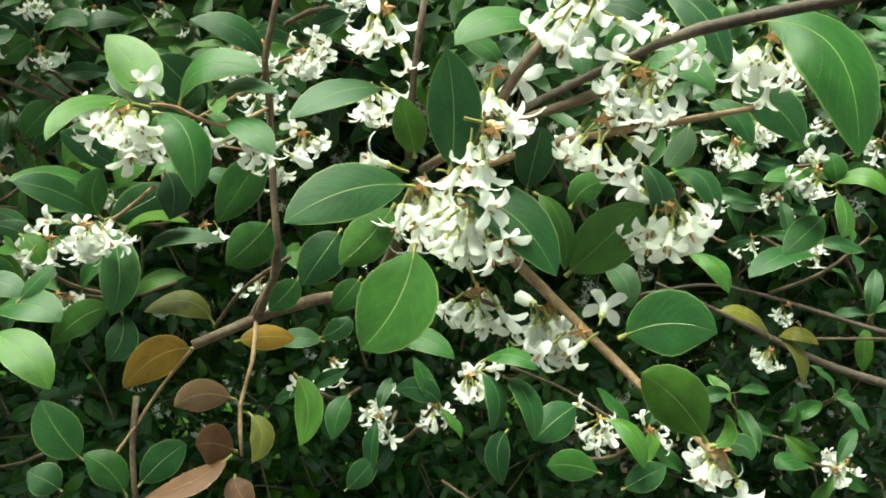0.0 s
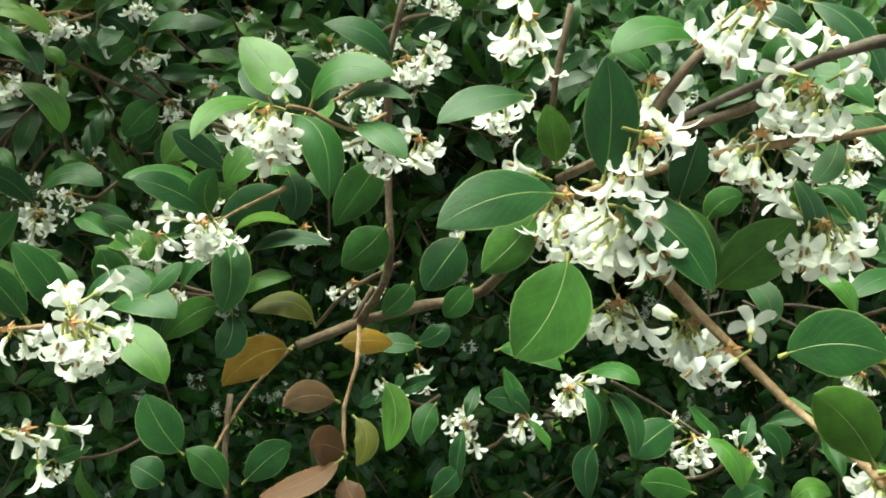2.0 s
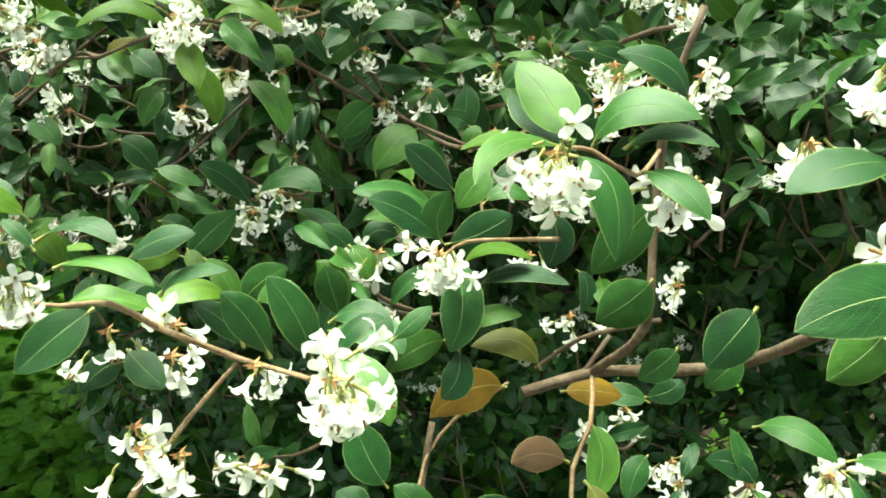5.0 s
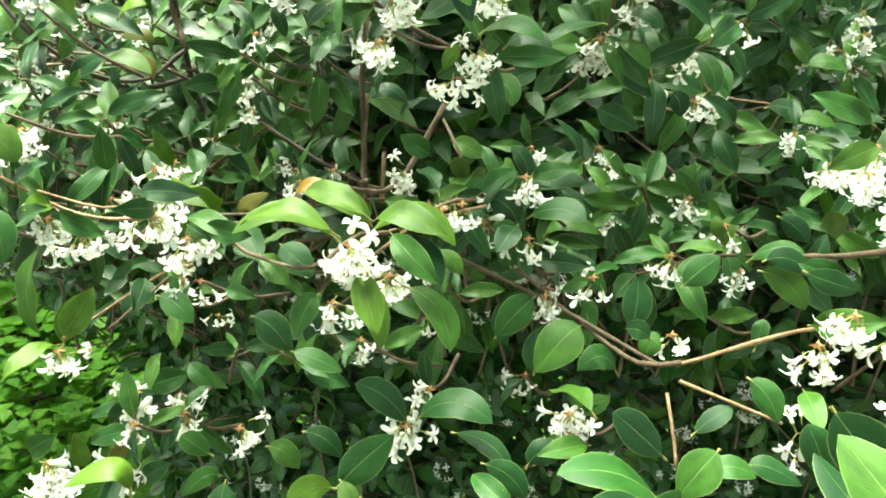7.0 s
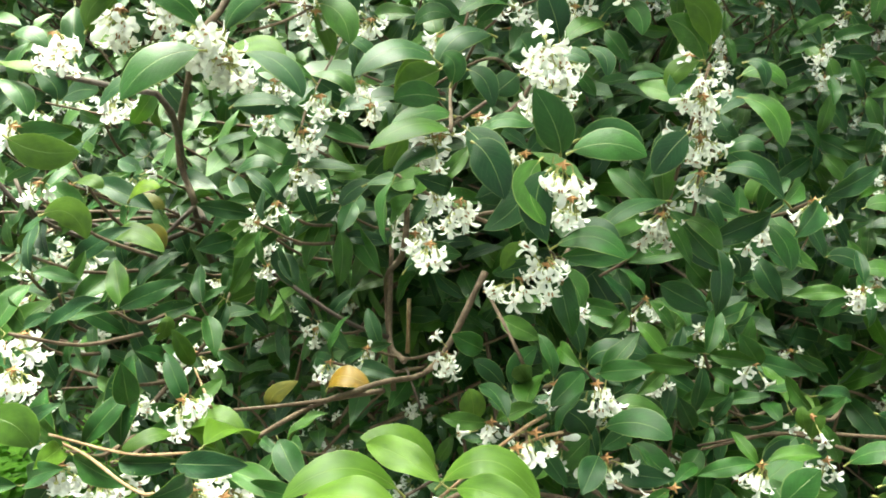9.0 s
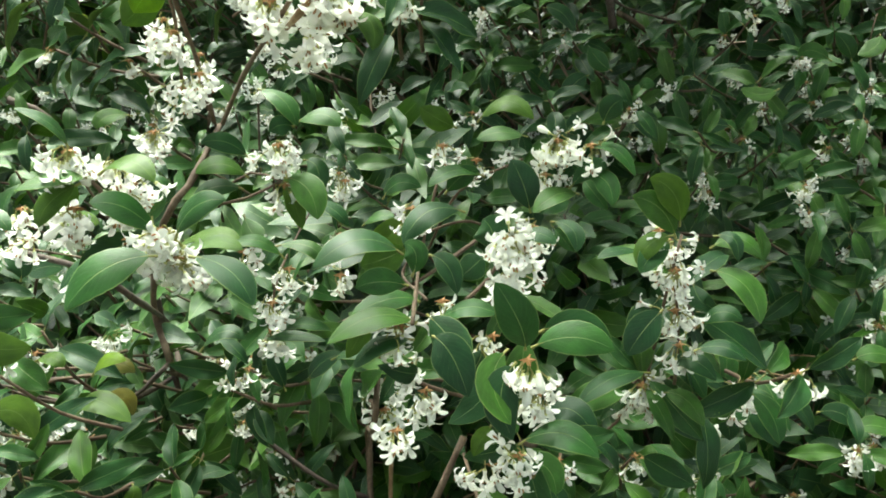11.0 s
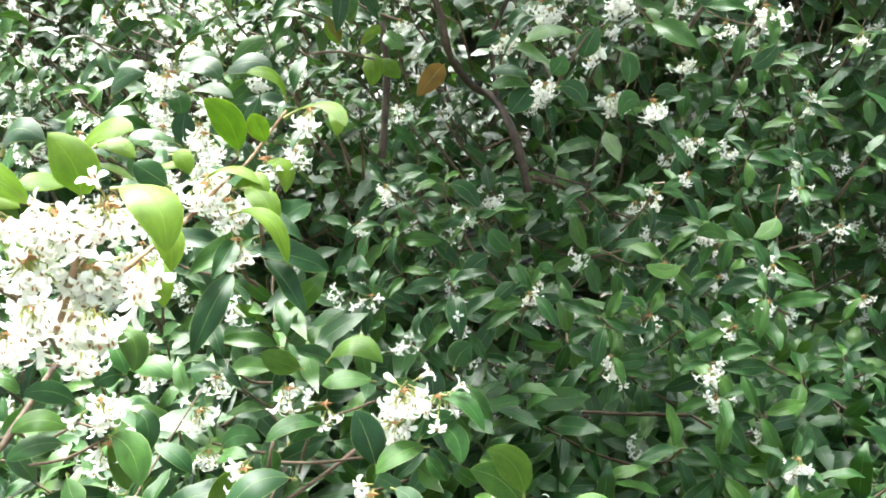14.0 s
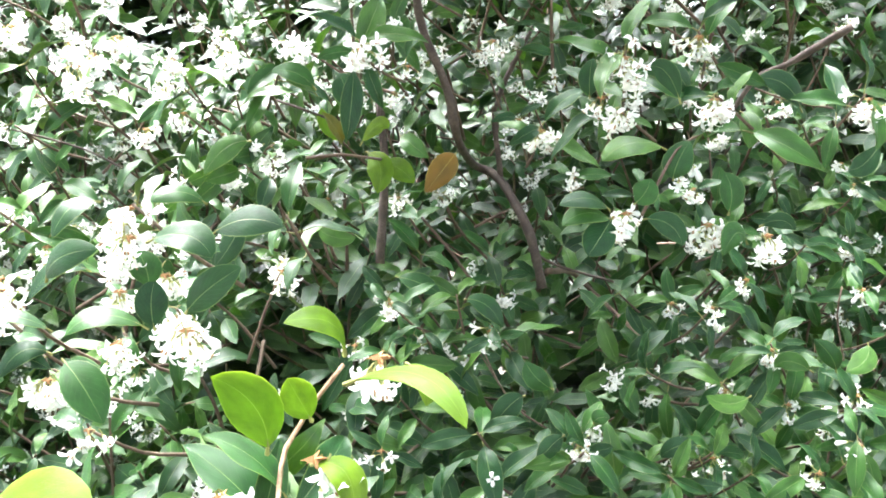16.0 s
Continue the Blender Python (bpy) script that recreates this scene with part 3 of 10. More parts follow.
def hedge_mesh():
    """Dark leaves that close the place all round: low behind the shrubs, elsewhere a tall unseen screen added to block
    skylight.
    """
    r = random.Random(9)
    got = []
    for k in range(34000):
        low = k < 26000
        turn = r.uniform(-1.15, 0.85) if k < 22000 else r.uniform(-math.pi, math.pi)
        top = 3.2 + 7.0 * min(max((abs(turn + 0.25) - 0.85) / 0.8, 0), 1)
        z = r.uniform(0.0, 2.6) if low else r.uniform(2.4, top)
        reach = 2.7 + 0.3 * noise.noise((3 * turn, z, 1.0)) + r.uniform(0, 0.7)
        x, y = -0.2 + reach * math.sin(turn), 0.2 + reach * math.cos(turn)
        a = r.uniform(0, 6.28)
        ln = r.uniform(0.12, 0.23) if low else r.uniform(0.35, 0.6)
        b = Vector((x, y, z))
        t = b + Vector((math.cos(a), math.sin(a), r.uniform(-0.7, 0.5))).normalized() * ln
        got.append(moved(r.choice(HEDGE_LEAVES), leaf_matrix(b, t, ln * 0.55, (-0.6 * math.sin(turn), -0.6 * math.cos(turn), 0.6)), 0))
    return joined_mesh("hedge", gathered(got), (hedge_green,))


hedge = thing("distant_hedge", (0, 0, 0), "dense dark green leaf backdrop, raised out of view to block skylight", "hedge", "stuff", mesh=hedge_mesh())

# ---- the two shrubs ----
shrub = thing("flowering_shrub", (-0.25, 0.62, 0), "evergreen shrub with glossy leaves and white trumpet flower clusters", "shrub", group="flowering shrubs")
rear_shrub = thing("flowering_shrub", (-0.15, 1.15, 0), "tall shaded evergreen shrub with small white flower clusters", "shrub", group="flowering shrubs")
# Fill 41 is an extra leaf layer, added to put the low inside in shade.
FRONT = gathered([fill(1250, 31, (-1.2, 0.95), (0.45, 1.35), 0.30, 0.5, 0.0), fill(2200, 33, (-1.15, 0.9), (0.0, 1.25), 0.24, 0, 0.14, DEEP), fill(700, 41, (-0.45, 0.5), (0.98, 1.3), 0.16, 0, 0.03, DEEP)])
tagged(part("foliage", joined_mesh("foliage", FRONT, SPRIG_MATS), shrub, "dense green leaves and small white flowers", Matrix()), kind="stuff")
# Fills 37 and 35 are crown leaves out of view, added to shade what lies below.
REAR = gathered([fill(1850, 32, (-1.5, 1.0), (0.85, 2.1), 0.42, 0.55, 0.06), fill(600, 36, (-1.4, -0.33), (1.36, 1.95), 0.4, 1.0, -0.02), fill(300, 37, (-0.5, -0.18), (1.8, 3.1), 0.6, 0, -0.05, DEEP), fill(2400, 34, (-1.5, 0.9), (0.5, 2.1), 0.35, 0, 0.22, DEEP), fill(250, 35, (-0.5, -0.15), (1.62, 2.4), 0.6, 0, -0.45, DEEP)])
tagged(part("foliage", joined_mesh("foliage", REAR, SPRIG_MATS), rear_shrub, "dense dark leaves and small white flowers, with unseen crown leaves added for shade", Matrix()), kind="stuff")


# ---- shoots, leaf by leaf ----
def sprig(owner, place, pairs, flowers=0, seed=0, size=1.0):
    """A leafy shoot end with crossed pairs of leaves, and flowers if it has any."""
    r = random.Random(seed)
    lean = Vector((r.gauss(0, 0.4), -0.75 + r.gauss(0, 0.3), 0.65)).normalized()
    turn = Matrix.Translation(place) @ Vector((0, 0, 1)).rotation_difference(lean).to_matrix().to_4x4()
    v, f = tube([turn @ Vector((0.004, 0.01, -0.06)), turn @ Vector((0.003, 0.0, -0.03)), Vector(place)], 0.0011, 0.0007, sides=5)
    twig = part("twig", mesh_of("twig", v, f, (bark,)), owner, "", Matrix())
    for b, t, w, n in sprig_leaves(r, pairs, 0.037 * size):
        leaf(twig, turn @ b, turn @ t, w, turn.to_3x3() @ n, r.choice((1, 2, 3, 6)))
    if flowers:
        inflorescence(owner, place, flowers, size=0.76, seed=seed)


# stems
stem_0 = branch(shrub, [(0.0246, 0.1540, 1.0886), (0.0364, 0.1562, 1.0757), (0.0464, 0.1470, 1.0688), (0.0555, 0.1406, 1.0619), (0.0640, 0.1211, 1.0618), (0.0688, 0.1174, 1.0571)], 0.0012, 0.0008, twig_bark, seed=0)
stem_1 = branch(shrub, [(0.0085, 0.1843, 1.0934), (0.0233, 0.1660, 1.1087), (0.0438, 0.1672, 1.1161), (0.0528, 0.1669, 1.1203)], 0.0013, 0.0009, bark, seed=1)
stem_2 = branch(shrub, [(0.0122, 0.1737, 1.0931), (0.0196, 0.1603, 1.1022), (0.0415, 0.1641, 1.1081), (0.0629, 0.1652, 1.1116), (0.0889, 0.1909, 1.1077)], 0.0009, 0.0007, twig_bark, seed=2)
stem_3 = branch(shrub, [(0.0274, 0.1668, 1.1121), (0.0506, 0.1668, 1.1241), (0.0628, 0.1567, 1.1326), (0.0827, 0.1505, 1.1386), (0.0946, 0.1452, 1.1422)], 0.0009, 0.0012, dark_bark, seed=3)
stem_4 = branch(shrub, [(0.0353, 0.1694, 1.1290), (0.0280, 0.1691, 1.1183), (0.0221, 0.1658, 1.1081)], 0.0010, 0.0012, bark, seed=4)
stem_5 = branch(shrub, [(0.0051, 0.1850, 1.0961), (0.0065, 0.1909, 1.1154), (0.0091, 0.1944, 1.1332)], 0.0009, 0.0008, bark, seed=5)
stem_6 = branch(shrub, [(-0.0358, 0.2514, 1.1297), (-0.0416, 0.2459, 1.1053), (-0.0417, 0.2479, 1.0946), (-0.0407, 0.2382, 1.0689), (-0.0397, 0.2277, 1.0448), (-0.0533, 0.2483, 1.0134)], 0.0010, 0.0015, bark, seed=6)
stem_7 = branch(shrub, [(-0.0740, 0.2385, 1.0081), (-0.0533, 0.2483, 1.0134), (-0.0281, 0.2279, 1.0327), (-0.0093, 0.2327, 1.0364), (0.0089, 0.1740, 1.0944)], 0.0020, 0.0015, bark, seed=7)
stem_8 = branch(shrub, [(-0.0533, 0.2483, 1.0134), (-0.0513, 0.2296, 1.0072), (-0.0548, 0.2220, 0.9949), (-0.0523, 0.2082, 0.9847)], 0.0009, 0.0006, twig_bark, seed=8)
stem_9 = branch(shrub, [(-0.0839, 0.2684, 0.9892), (-0.1062, 0.2794, 0.9597), (-0.1139, 0.2683, 0.9494), (-0.1087, 0.2383, 0.9606)], 0.0008, 0.0006, twig_bark, seed=9)
stem_10 = branch(shrub, [(-0.0616, 0.2005, 1.1048), (-0.0573, 0.2073, 1.1021), (-0.0471, 0.2121, 1.0955), (-0.0419, 0.2469, 1.0910)], 0.0005, 0.0007, twig_bark, seed=10)
stem_11 = branch(shrub, [(-0.0734, 0.2634, 1.0012), (-0.0579, 0.2525, 1.0232), (-0.0358, 0.2297, 1.0469)], 0.0007, 0.0008, bark, seed=11)
stem_12 = branch(shrub, [(-0.1144, 0.2756, 0.9594), (-0.1142, 0.2616, 0.9413), (-0.1104, 0.2480, 0.9238)], 0.0013, 0.0014, bark, seed=12)
stem_13 = branch(shrub, [(-0.1034, 0.2502, 1.0483), (-0.0973, 0.2543, 1.0516), (-0.0625, 0.1960, 1.0838)], 0.0006, 0.0006, twig_bark, seed=13)
stem_14 = branch(shrub, [(0.0280, 0.1586, 1.0694), (0.0189, 0.1605, 1.0719)], 0.0005, 0.0006, bark, seed=14)
stem_15 = branch(shrub, [(0.0392, 0.2515, 0.9913), (0.0668, 0.2910, 0.9535), (0.0855, 0.2814, 0.9459)], 0.0006, 0.0005, bark, seed=15)
stem_16 = branch(shrub, [(0.1014, 0.4022, 0.9334), (0.1378, 0.3995, 0.9454), (0.1719, 0.3906, 0.9513), (0.2383, 0.3540, 0.9456)], 0.0006, 0.0014, dark_bark, seed=16)
stem_17 = branch(shrub, [(0.1320, 0.4026, 0.9480), (0.1691, 0.3841, 0.9373), (0.2101, 0.3578, 0.9256), (0.2439, 0.3361, 0.9237)], 0.0008, 0.0027, dark_bark, seed=17)
stem_18 = branch(shrub, [(0.2031, 0.3668, 0.9340), (0.2452, 0.3494, 0.9452)], 0.0009, 0.0007, bark, seed=18)
stem_19 = branch(shrub, [(0.0128, 0.3006, 0.8938), (0.0290, 0.2936, 0.8864)], 0.0007, 0.0007, bark, seed=19)
stem_20 = branch(shrub, [(-0.1610, 0.1772, 1.0531), (-0.1445, 0.1832, 1.0438), (-0.1075, 0.1519, 1.0650)], 0.0008, 0.0006, twig_bark, seed=0)
stem_21 = branch(shrub, [(-0.1430, 0.1830, 1.0420), (-0.1510, 0.1702, 1.0315), (-0.1570, 0.1572, 1.0213), (-0.1591, 0.1513, 1.0168)], 0.0007, 0.0008, twig_bark, seed=1)
stem_22 = branch(shrub, [(-0.2850, 0.2499, 1.0003), (-0.2331, 0.2222, 1.0226), (-0.1667, 0.1683, 1.0640), (-0.1615, 0.1773, 1.0530), (-0.1480, 0.1913, 1.0371)], 0.0008, 0.0009, twig_bark, seed=0)
stem_23 = branch(shrub, [(-0.3380, 0.3043, 1.0463), (-0.3090, 0.3431, 1.0754), (-0.2814, 0.3268, 1.0814), (-0.2334, 0.2909, 1.0991), (-0.2209, 0.3247, 1.1007), (-0.1795, 0.3944, 1.0509), (-0.1189, 0.3655, 1.0431)], 0.0007, 0.0009, bark, seed=1)
stem_24 = branch(shrub, [(-0.2198, 0.3255, 1.1012), (-0.2092, 0.3662, 1.0951), (-0.1964, 0.3724, 1.0984)], 0.0005, 0.0006, twig_bark, seed=2)
stem_25 = branch(shrub, [(-0.0493, 0.2551, 1.0241), (-0.0561, 0.2472, 1.0130)], 0.0009, 0.0008, bark, seed=3)
stem_26 = branch(shrub, [(-0.1853, 0.3830, 1.0678), (-0.1755, 0.3974, 1.0521), (-0.1536, 0.3893, 1.0418), (-0.1278, 0.3619, 1.0449), (-0.1114, 0.3603, 1.0495)], 0.0009, 0.0010, bark, seed=0)
stem_27 = branch(shrub, [(-0.1278, 0.3619, 1.0449), (-0.1126, 0.3605, 1.0483), (-0.0958, 0.3646, 1.0560), (-0.0720, 0.3643, 1.0698), (-0.0594, 0.3489, 1.0819), (-0.0433, 0.3480, 1.0874)], 0.0009, 0.0008, twig_bark, seed=1)
stem_28 = branch(shrub, [(-0.1111, 0.3432, 1.0514), (-0.0748, 0.3354, 1.0471)], 0.0007, 0.0006, twig_bark, seed=2)
stem_29 = branch(shrub, [(-0.1148, 0.3393, 1.0478), (-0.1093, 0.3295, 1.0330), (-0.1077, 0.3247, 1.0264)], 0.0007, 0.0006, twig_bark, seed=3)
stem_30 = branch(shrub, [(-0.1451, 0.4913, 1.0235), (-0.1214, 0.4963, 1.0319), (-0.1017, 0.4843, 1.0455), (-0.0603, 0.3859, 1.0929), (-0.0409, 0.3848, 1.1001)], 0.0007, 0.0012, bark, seed=4)
stem_31 = branch(shrub, [(-0.4900, 0.4182, 1.1642), (-0.4751, 0.4288, 1.1368), (-0.5215, 0.5163, 1.1007), (-0.4762, 0.5133, 1.0934), (-0.4659, 0.5420, 1.0943), (-0.4619, 0.5458, 1.0976)], 0.0012, 0.0017, dark_bark, seed=5)
stem_32 = branch(shrub, [(-0.4728, 0.5491, 1.1606), (-0.4619, 0.5458, 1.0976), (-0.4534, 0.5447, 1.0715)], 0.0019, 0.0021, dark_bark, seed=6)
stem_33 = branch(shrub, [(-0.2789, 0.4394, 1.1606), (-0.2799, 0.4345, 1.1366), (-0.3421, 0.5697, 1.0628), (-0.3378, 0.5597, 1.0280), (-0.3314, 0.5488, 0.9949)], 0.0014, 0.0019, bark, seed=7)
stem_34 = branch(shrub, [(-0.3280, 0.5720, 1.0503), (-0.3256, 0.5608, 1.0168)], 0.0015, 0.0015, twig_bark, seed=8)
stem_35 = branch(shrub, [(-0.4650, 0.3922, 1.1261), (-0.5116, 0.4876, 1.1100), (-0.4700, 0.5410, 1.1030)], 0.0009, 0.0012, bark, seed=9)
stem_36 = branch(shrub, [(-0.3493, 0.2912, 1.0463), (-0.3403, 0.3057, 1.0536), (-0.3334, 0.3343, 1.0590), (-0.2916, 0.3042, 1.0844)], 0.0005, 0.0006, twig_bark, seed=10)
stem_37 = branch(shrub, [(-0.3836, 0.3083, 1.1060), (-0.3661, 0.3200, 1.0909), (-0.3127, 0.2899, 1.1049), (-0.2993, 0.3010, 1.1040)], 0.0006, 0.0006, twig_bark, seed=11)
stem_38 = branch(shrub, [(-0.1283, 0.4956, 1.1472), (-0.1198, 0.6539, 1.0945), (-0.0810, 0.6524, 1.0908)], 0.0005, 0.0006, twig_bark, seed=12)
stem_39 = branch(rear_shrub, [(-0.1054, 0.7763, 0.9900), (-0.0979, 0.7794, 1.0002), (-0.0654, 0.7809, 1.0099), (-0.0241, 0.7772, 1.0105)], 0.0009, 0.0008, bark, seed=13)
stem_40 = branch(shrub, [(-0.1974, 0.4712, 1.1204), (-0.1822, 0.4768, 1.1321), (-0.1740, 0.4819, 1.1540)], 0.0008, 0.0006, bark, seed=14)
stem_41 = branch(rear_shrub, [(-0.0836, 0.7690, 0.9699), (-0.0652, 0.7765, 0.9954), (-0.0581, 0.7866, 1.0327)], 0.0008, 0.0006, bark, seed=15)
stem_42 = branch(shrub, [(-0.2534, 0.4055, 1.0448), (-0.3027, 0.4058, 1.0029), (-0.3340, 0.3776, 0.9911)], 0.0008, 0.0007, dark_bark, seed=16)
stem_43 = branch(shrub, [(-0.4245, 0.4052, 1.2129), (-0.3832, 0.3963, 1.2096), (-0.3545, 0.3836, 1.2046), (-0.5357, 0.6432, 1.0921), (-0.4528, 0.5405, 1.1006)], 0.0012, 0.0019, dark_bark, seed=0)
stem_44 = branch(shrub, [(-0.4528, 0.5405, 1.1006), (-0.4283, 0.5477, 1.0787), (-0.3540, 0.5206, 1.0568), (-0.3240, 0.5269, 1.0440)], 0.0013, 0.0014, dark_bark, seed=1)
stem_45 = branch(shrub, [(-0.4528, 0.5405, 1.1006), (-0.4819, 0.5227, 1.1100), (-0.5424, 0.4708, 1.1204)], 0.0010, 0.0008, bark, seed=2)
stem_46 = branch(shrub, [(-0.4795, 0.4254, 1.1571), (-0.4716, 0.4263, 1.1380), (-0.4782, 0.4760, 1.1064), (-0.4693, 0.5235, 1.0879)], 0.0010, 0.0012, dark_bark, seed=3)
stem_47 = branch(shrub, [(-0.3264, 0.3699, 1.0705), (-0.3267, 0.4266, 1.0542), (-0.2880, 0.4182, 1.0781), (-0.2739, 0.4598, 1.0685), (-0.2570, 0.4928, 1.1076)], 0.0010, 0.0017, bark, seed=4)
stem_48 = branch(shrub, [(-0.3617, 0.4072, 1.0571), (-0.3242, 0.4260, 1.0580), (-0.2851, 0.4192, 1.0746)], 0.0008, 0.0012, bark, seed=5)
stem_49 = branch(shrub, [(-0.3296, 0.5484, 1.0956), (-0.3240, 0.5269, 1.0440), (-0.2888, 0.4557, 1.0705)], 0.0015, 0.0017, bark, seed=6)
stem_50 = branch(shrub, [(-0.3730, 0.3154, 1.0992), (-0.3428, 0.3184, 1.0950), (-0.3088, 0.3097, 1.1080)], 0.0006, 0.0005, twig_bark, seed=7)
stem_51 = branch(shrub, [(-0.1448, 0.4937, 1.0248), (-0.1231, 0.4976, 1.0315), (-0.0973, 0.4874, 1.0453), (-0.0576, 0.4828, 1.0528)], 0.0007, 0.0010, bark, seed=8)
stem_52 = branch(shrub, [(-0.2565, 0.4897, 1.1000), (-0.2300, 0.4264, 1.1093), (-0.2197, 0.4203, 1.0939)], 0.0009, 0.0008, bark, seed=9)
stem_53 = branch(shrub, [(-0.2345, 0.3443, 1.0815), (-0.2123, 0.3634, 1.0998), (-0.2058, 0.3889, 1.0938)], 0.0006, 0.0007, twig_bark, seed=10)
stem_54 = branch(rear_shrub, [(-0.1054, 0.7442, 0.9892), (-0.1007, 0.7508, 1.0060), (-0.0729, 0.7448, 1.0207)], 0.0009, 0.0007, twig_bark, seed=11)
stem_55 = branch(rear_shrub, [(-0.0803, 0.7378, 0.9810), (-0.0675, 0.7396, 1.0095)], 0.0008, 0.0006, twig_bark, seed=12)
stem_56 = branch(shrub, [(-0.2581, 0.4616, 1.2376), (-0.2640, 0.4566, 1.2097), (-0.2402, 0.3777, 1.2050)], 0.0007, 0.0008, bark, seed=13)
stem_57 = branch(shrub, [(-0.3655, 0.5052, 1.1500), (-0.3592, 0.5038, 1.1815), (-0.3816, 0.6093, 1.2117)], 0.0007, 0.0006, bark, seed=14)
stem_58 = branch(shrub, [(-0.1588, 0.4809, 1.1505), (-0.1581, 0.4803, 1.1715), (-0.1624, 0.4750, 1.2158)], 0.0007, 0.0006, bark, seed=15)
stem_59 = branch(shrub, [(-0.3817, 0.4153, 1.0729), (-0.3260, 0.3471, 1.1003)], 0.0005, 0.0006, twig_bark, seed=16)
stem_60 = branch(shrub, [(-0.2870, 0.4546, 1.0674), (-0.2775, 0.4478, 1.0505)], 0.0007, 0.0006, dark_bark, seed=17)
stem_61 = branch(shrub, [(-0.3415, 0.4025, 1.3324), (-0.3414, 0.4105, 1.3104), (-0.3648, 0.4551, 1.2906), (-0.3768, 0.4830, 1.2607)], 0.0009, 0.0012, bark, seed=0)
stem_62 = branch(shrub, [(-0.2618, 0.3768, 1.3276), (-0.2767, 0.3710, 1.3041), (-0.3214, 0.4215, 1.2855), (-0.3737, 0.4850, 1.2604)], 0.0008, 0.0011, bark, seed=1)
stem_63 = branch(shrub, [(-0.3748, 0.4842, 1.2596), (-0.3632, 0.4382, 1.2379), (-0.3709, 0.4292, 1.2231), (-0.4492, 0.5168, 1.1534), (-0.4382, 0.5118, 1.1216)], 0.0013, 0.0020, bark, seed=2)
stem_64 = branch(shrub, [(-0.3239, 0.4485, 1.2391), (-0.3448, 0.4590, 1.2410), (-0.3571, 0.4411, 1.2312)], 0.0006, 0.0007, bark, seed=3)
stem_65 = branch(shrub, [(-0.3237, 0.4487, 1.2396), (-0.3357, 0.4404, 1.2333), (-0.3551, 0.4419, 1.2286)], 0.0006, 0.0006, bark, seed=4)
stem_66 = branch(shrub, [(-0.2464, 0.4107, 1.2032), (-0.3103, 0.5554, 1.1715), (-0.3024, 0.5634, 1.1897)], 0.0006, 0.0007, bark, seed=5)
stem_67 = branch(shrub, [(-0.2235, 0.4403, 1.2161), (-0.2293, 0.4357, 1.2056), (-0.2325, 0.4150, 1.2028)], 0.0008, 0.0008, bark, seed=6)
stem_68 = branch(shrub, [(-0.2298, 0.5007, 1.2439), (-0.2626, 0.5105, 1.2267), (-0.2976, 0.5635, 1.1833)], 0.0006, 0.0008, bark, seed=7)
stem_69 = branch(rear_shrub, [(-0.2222, 1.0748, 1.3074), (-0.1979, 1.0764, 1.2948), (-0.1572, 0.9462, 1.2662)], 0.0008, 0.0007, bark, seed=8)
stem_70 = branch(rear_shrub, [(-0.2739, 0.8377, 1.2927), (-0.2559, 0.8162, 1.2654), (-0.2421, 0.8174, 1.2515)], 0.0006, 0.0006, bark, seed=9)
stem_71 = branch(shrub, [(-0.1586, 0.4738, 1.2182), (-0.1642, 0.4714, 1.1898), (-0.1709, 0.4850, 1.1484)], 0.0006, 0.0008, bark, seed=10)
stem_72 = branch(rear_shrub, [(-0.1069, 0.7798, 1.0528), (-0.0786, 0.7803, 1.0608), (-0.0628, 0.7788, 1.0620)], 0.0008, 0.0006, twig_bark, seed=11)
stem_73 = branch(rear_shrub, [(-0.1090, 0.7522, 0.9898), (-0.0855, 0.7625, 1.0158), (-0.0666, 0.7776, 1.0575)], 0.0008, 0.0006, twig_bark, seed=12)
stem_74 = branch(shrub, [(-0.4966, 0.4582, 1.1216), (-0.4729, 0.4744, 1.1072), (-0.4534, 0.4911, 1.1052), (-0.4382, 0.5118, 1.1216)], 0.0013, 0.0014, dark_bark, seed=13)
stem_75 = branch(shrub, [(-0.3447, 0.3555, 1.2550), (-0.3408, 0.3580, 1.2500), (-0.3392, 0.3576, 1.2425)], 0.0008, 0.0008, bark, seed=14)
stem_76 = branch(rear_shrub, [(-0.6637, 0.6449, 1.2637), (-0.6448, 0.6623, 1.2493), (-0.6276, 0.6735, 1.2123)], 0.0029, 0.0029, dark_bark, seed=15)
stem_77 = branch(shrub, [(-0.2455, 0.4611, 1.3645), (-0.2575, 0.4544, 1.3471), (-0.2409, 0.4053, 1.3393), (-0.2540, 0.4066, 1.3290), (-0.2313, 0.3380, 1.3192), (-0.2745, 0.3723, 1.3011)], 0.0005, 0.0009, twig_bark, seed=0)
stem_78 = branch(shrub, [(-0.3438, 0.4032, 1.3245), (-0.3415, 0.4083, 1.3077), (-0.3876, 0.4758, 1.2692)], 0.0007, 0.0009, bark, seed=1)
stem_79 = branch(shrub, [(-0.2359, 0.3354, 1.3305), (-0.2383, 0.3330, 1.3169), (-0.2757, 0.3711, 1.2995)], 0.0007, 0.0008, twig_bark, seed=2)
stem_80 = branch(shrub, [(-0.2620, 0.6003, 1.1825), (-0.2580, 0.5053, 1.2132), (-0.3083, 0.5615, 1.1889)], 0.0006, 0.0007, bark, seed=3)
stem_81 = branch(rear_shrub, [(-0.3128, 0.8508, 1.5395), (-0.3100, 0.8577, 1.5119), (-0.2963, 0.8673, 1.4717), (-0.2939, 0.8926, 1.4362), (-0.3023, 1.0199, 1.4197), (-0.2817, 1.0234, 1.4075), (-0.2523, 0.9853, 1.3611), (-0.2417, 0.9823, 1.3121)], 0.0029, 0.0043, dark_bark, seed=0)
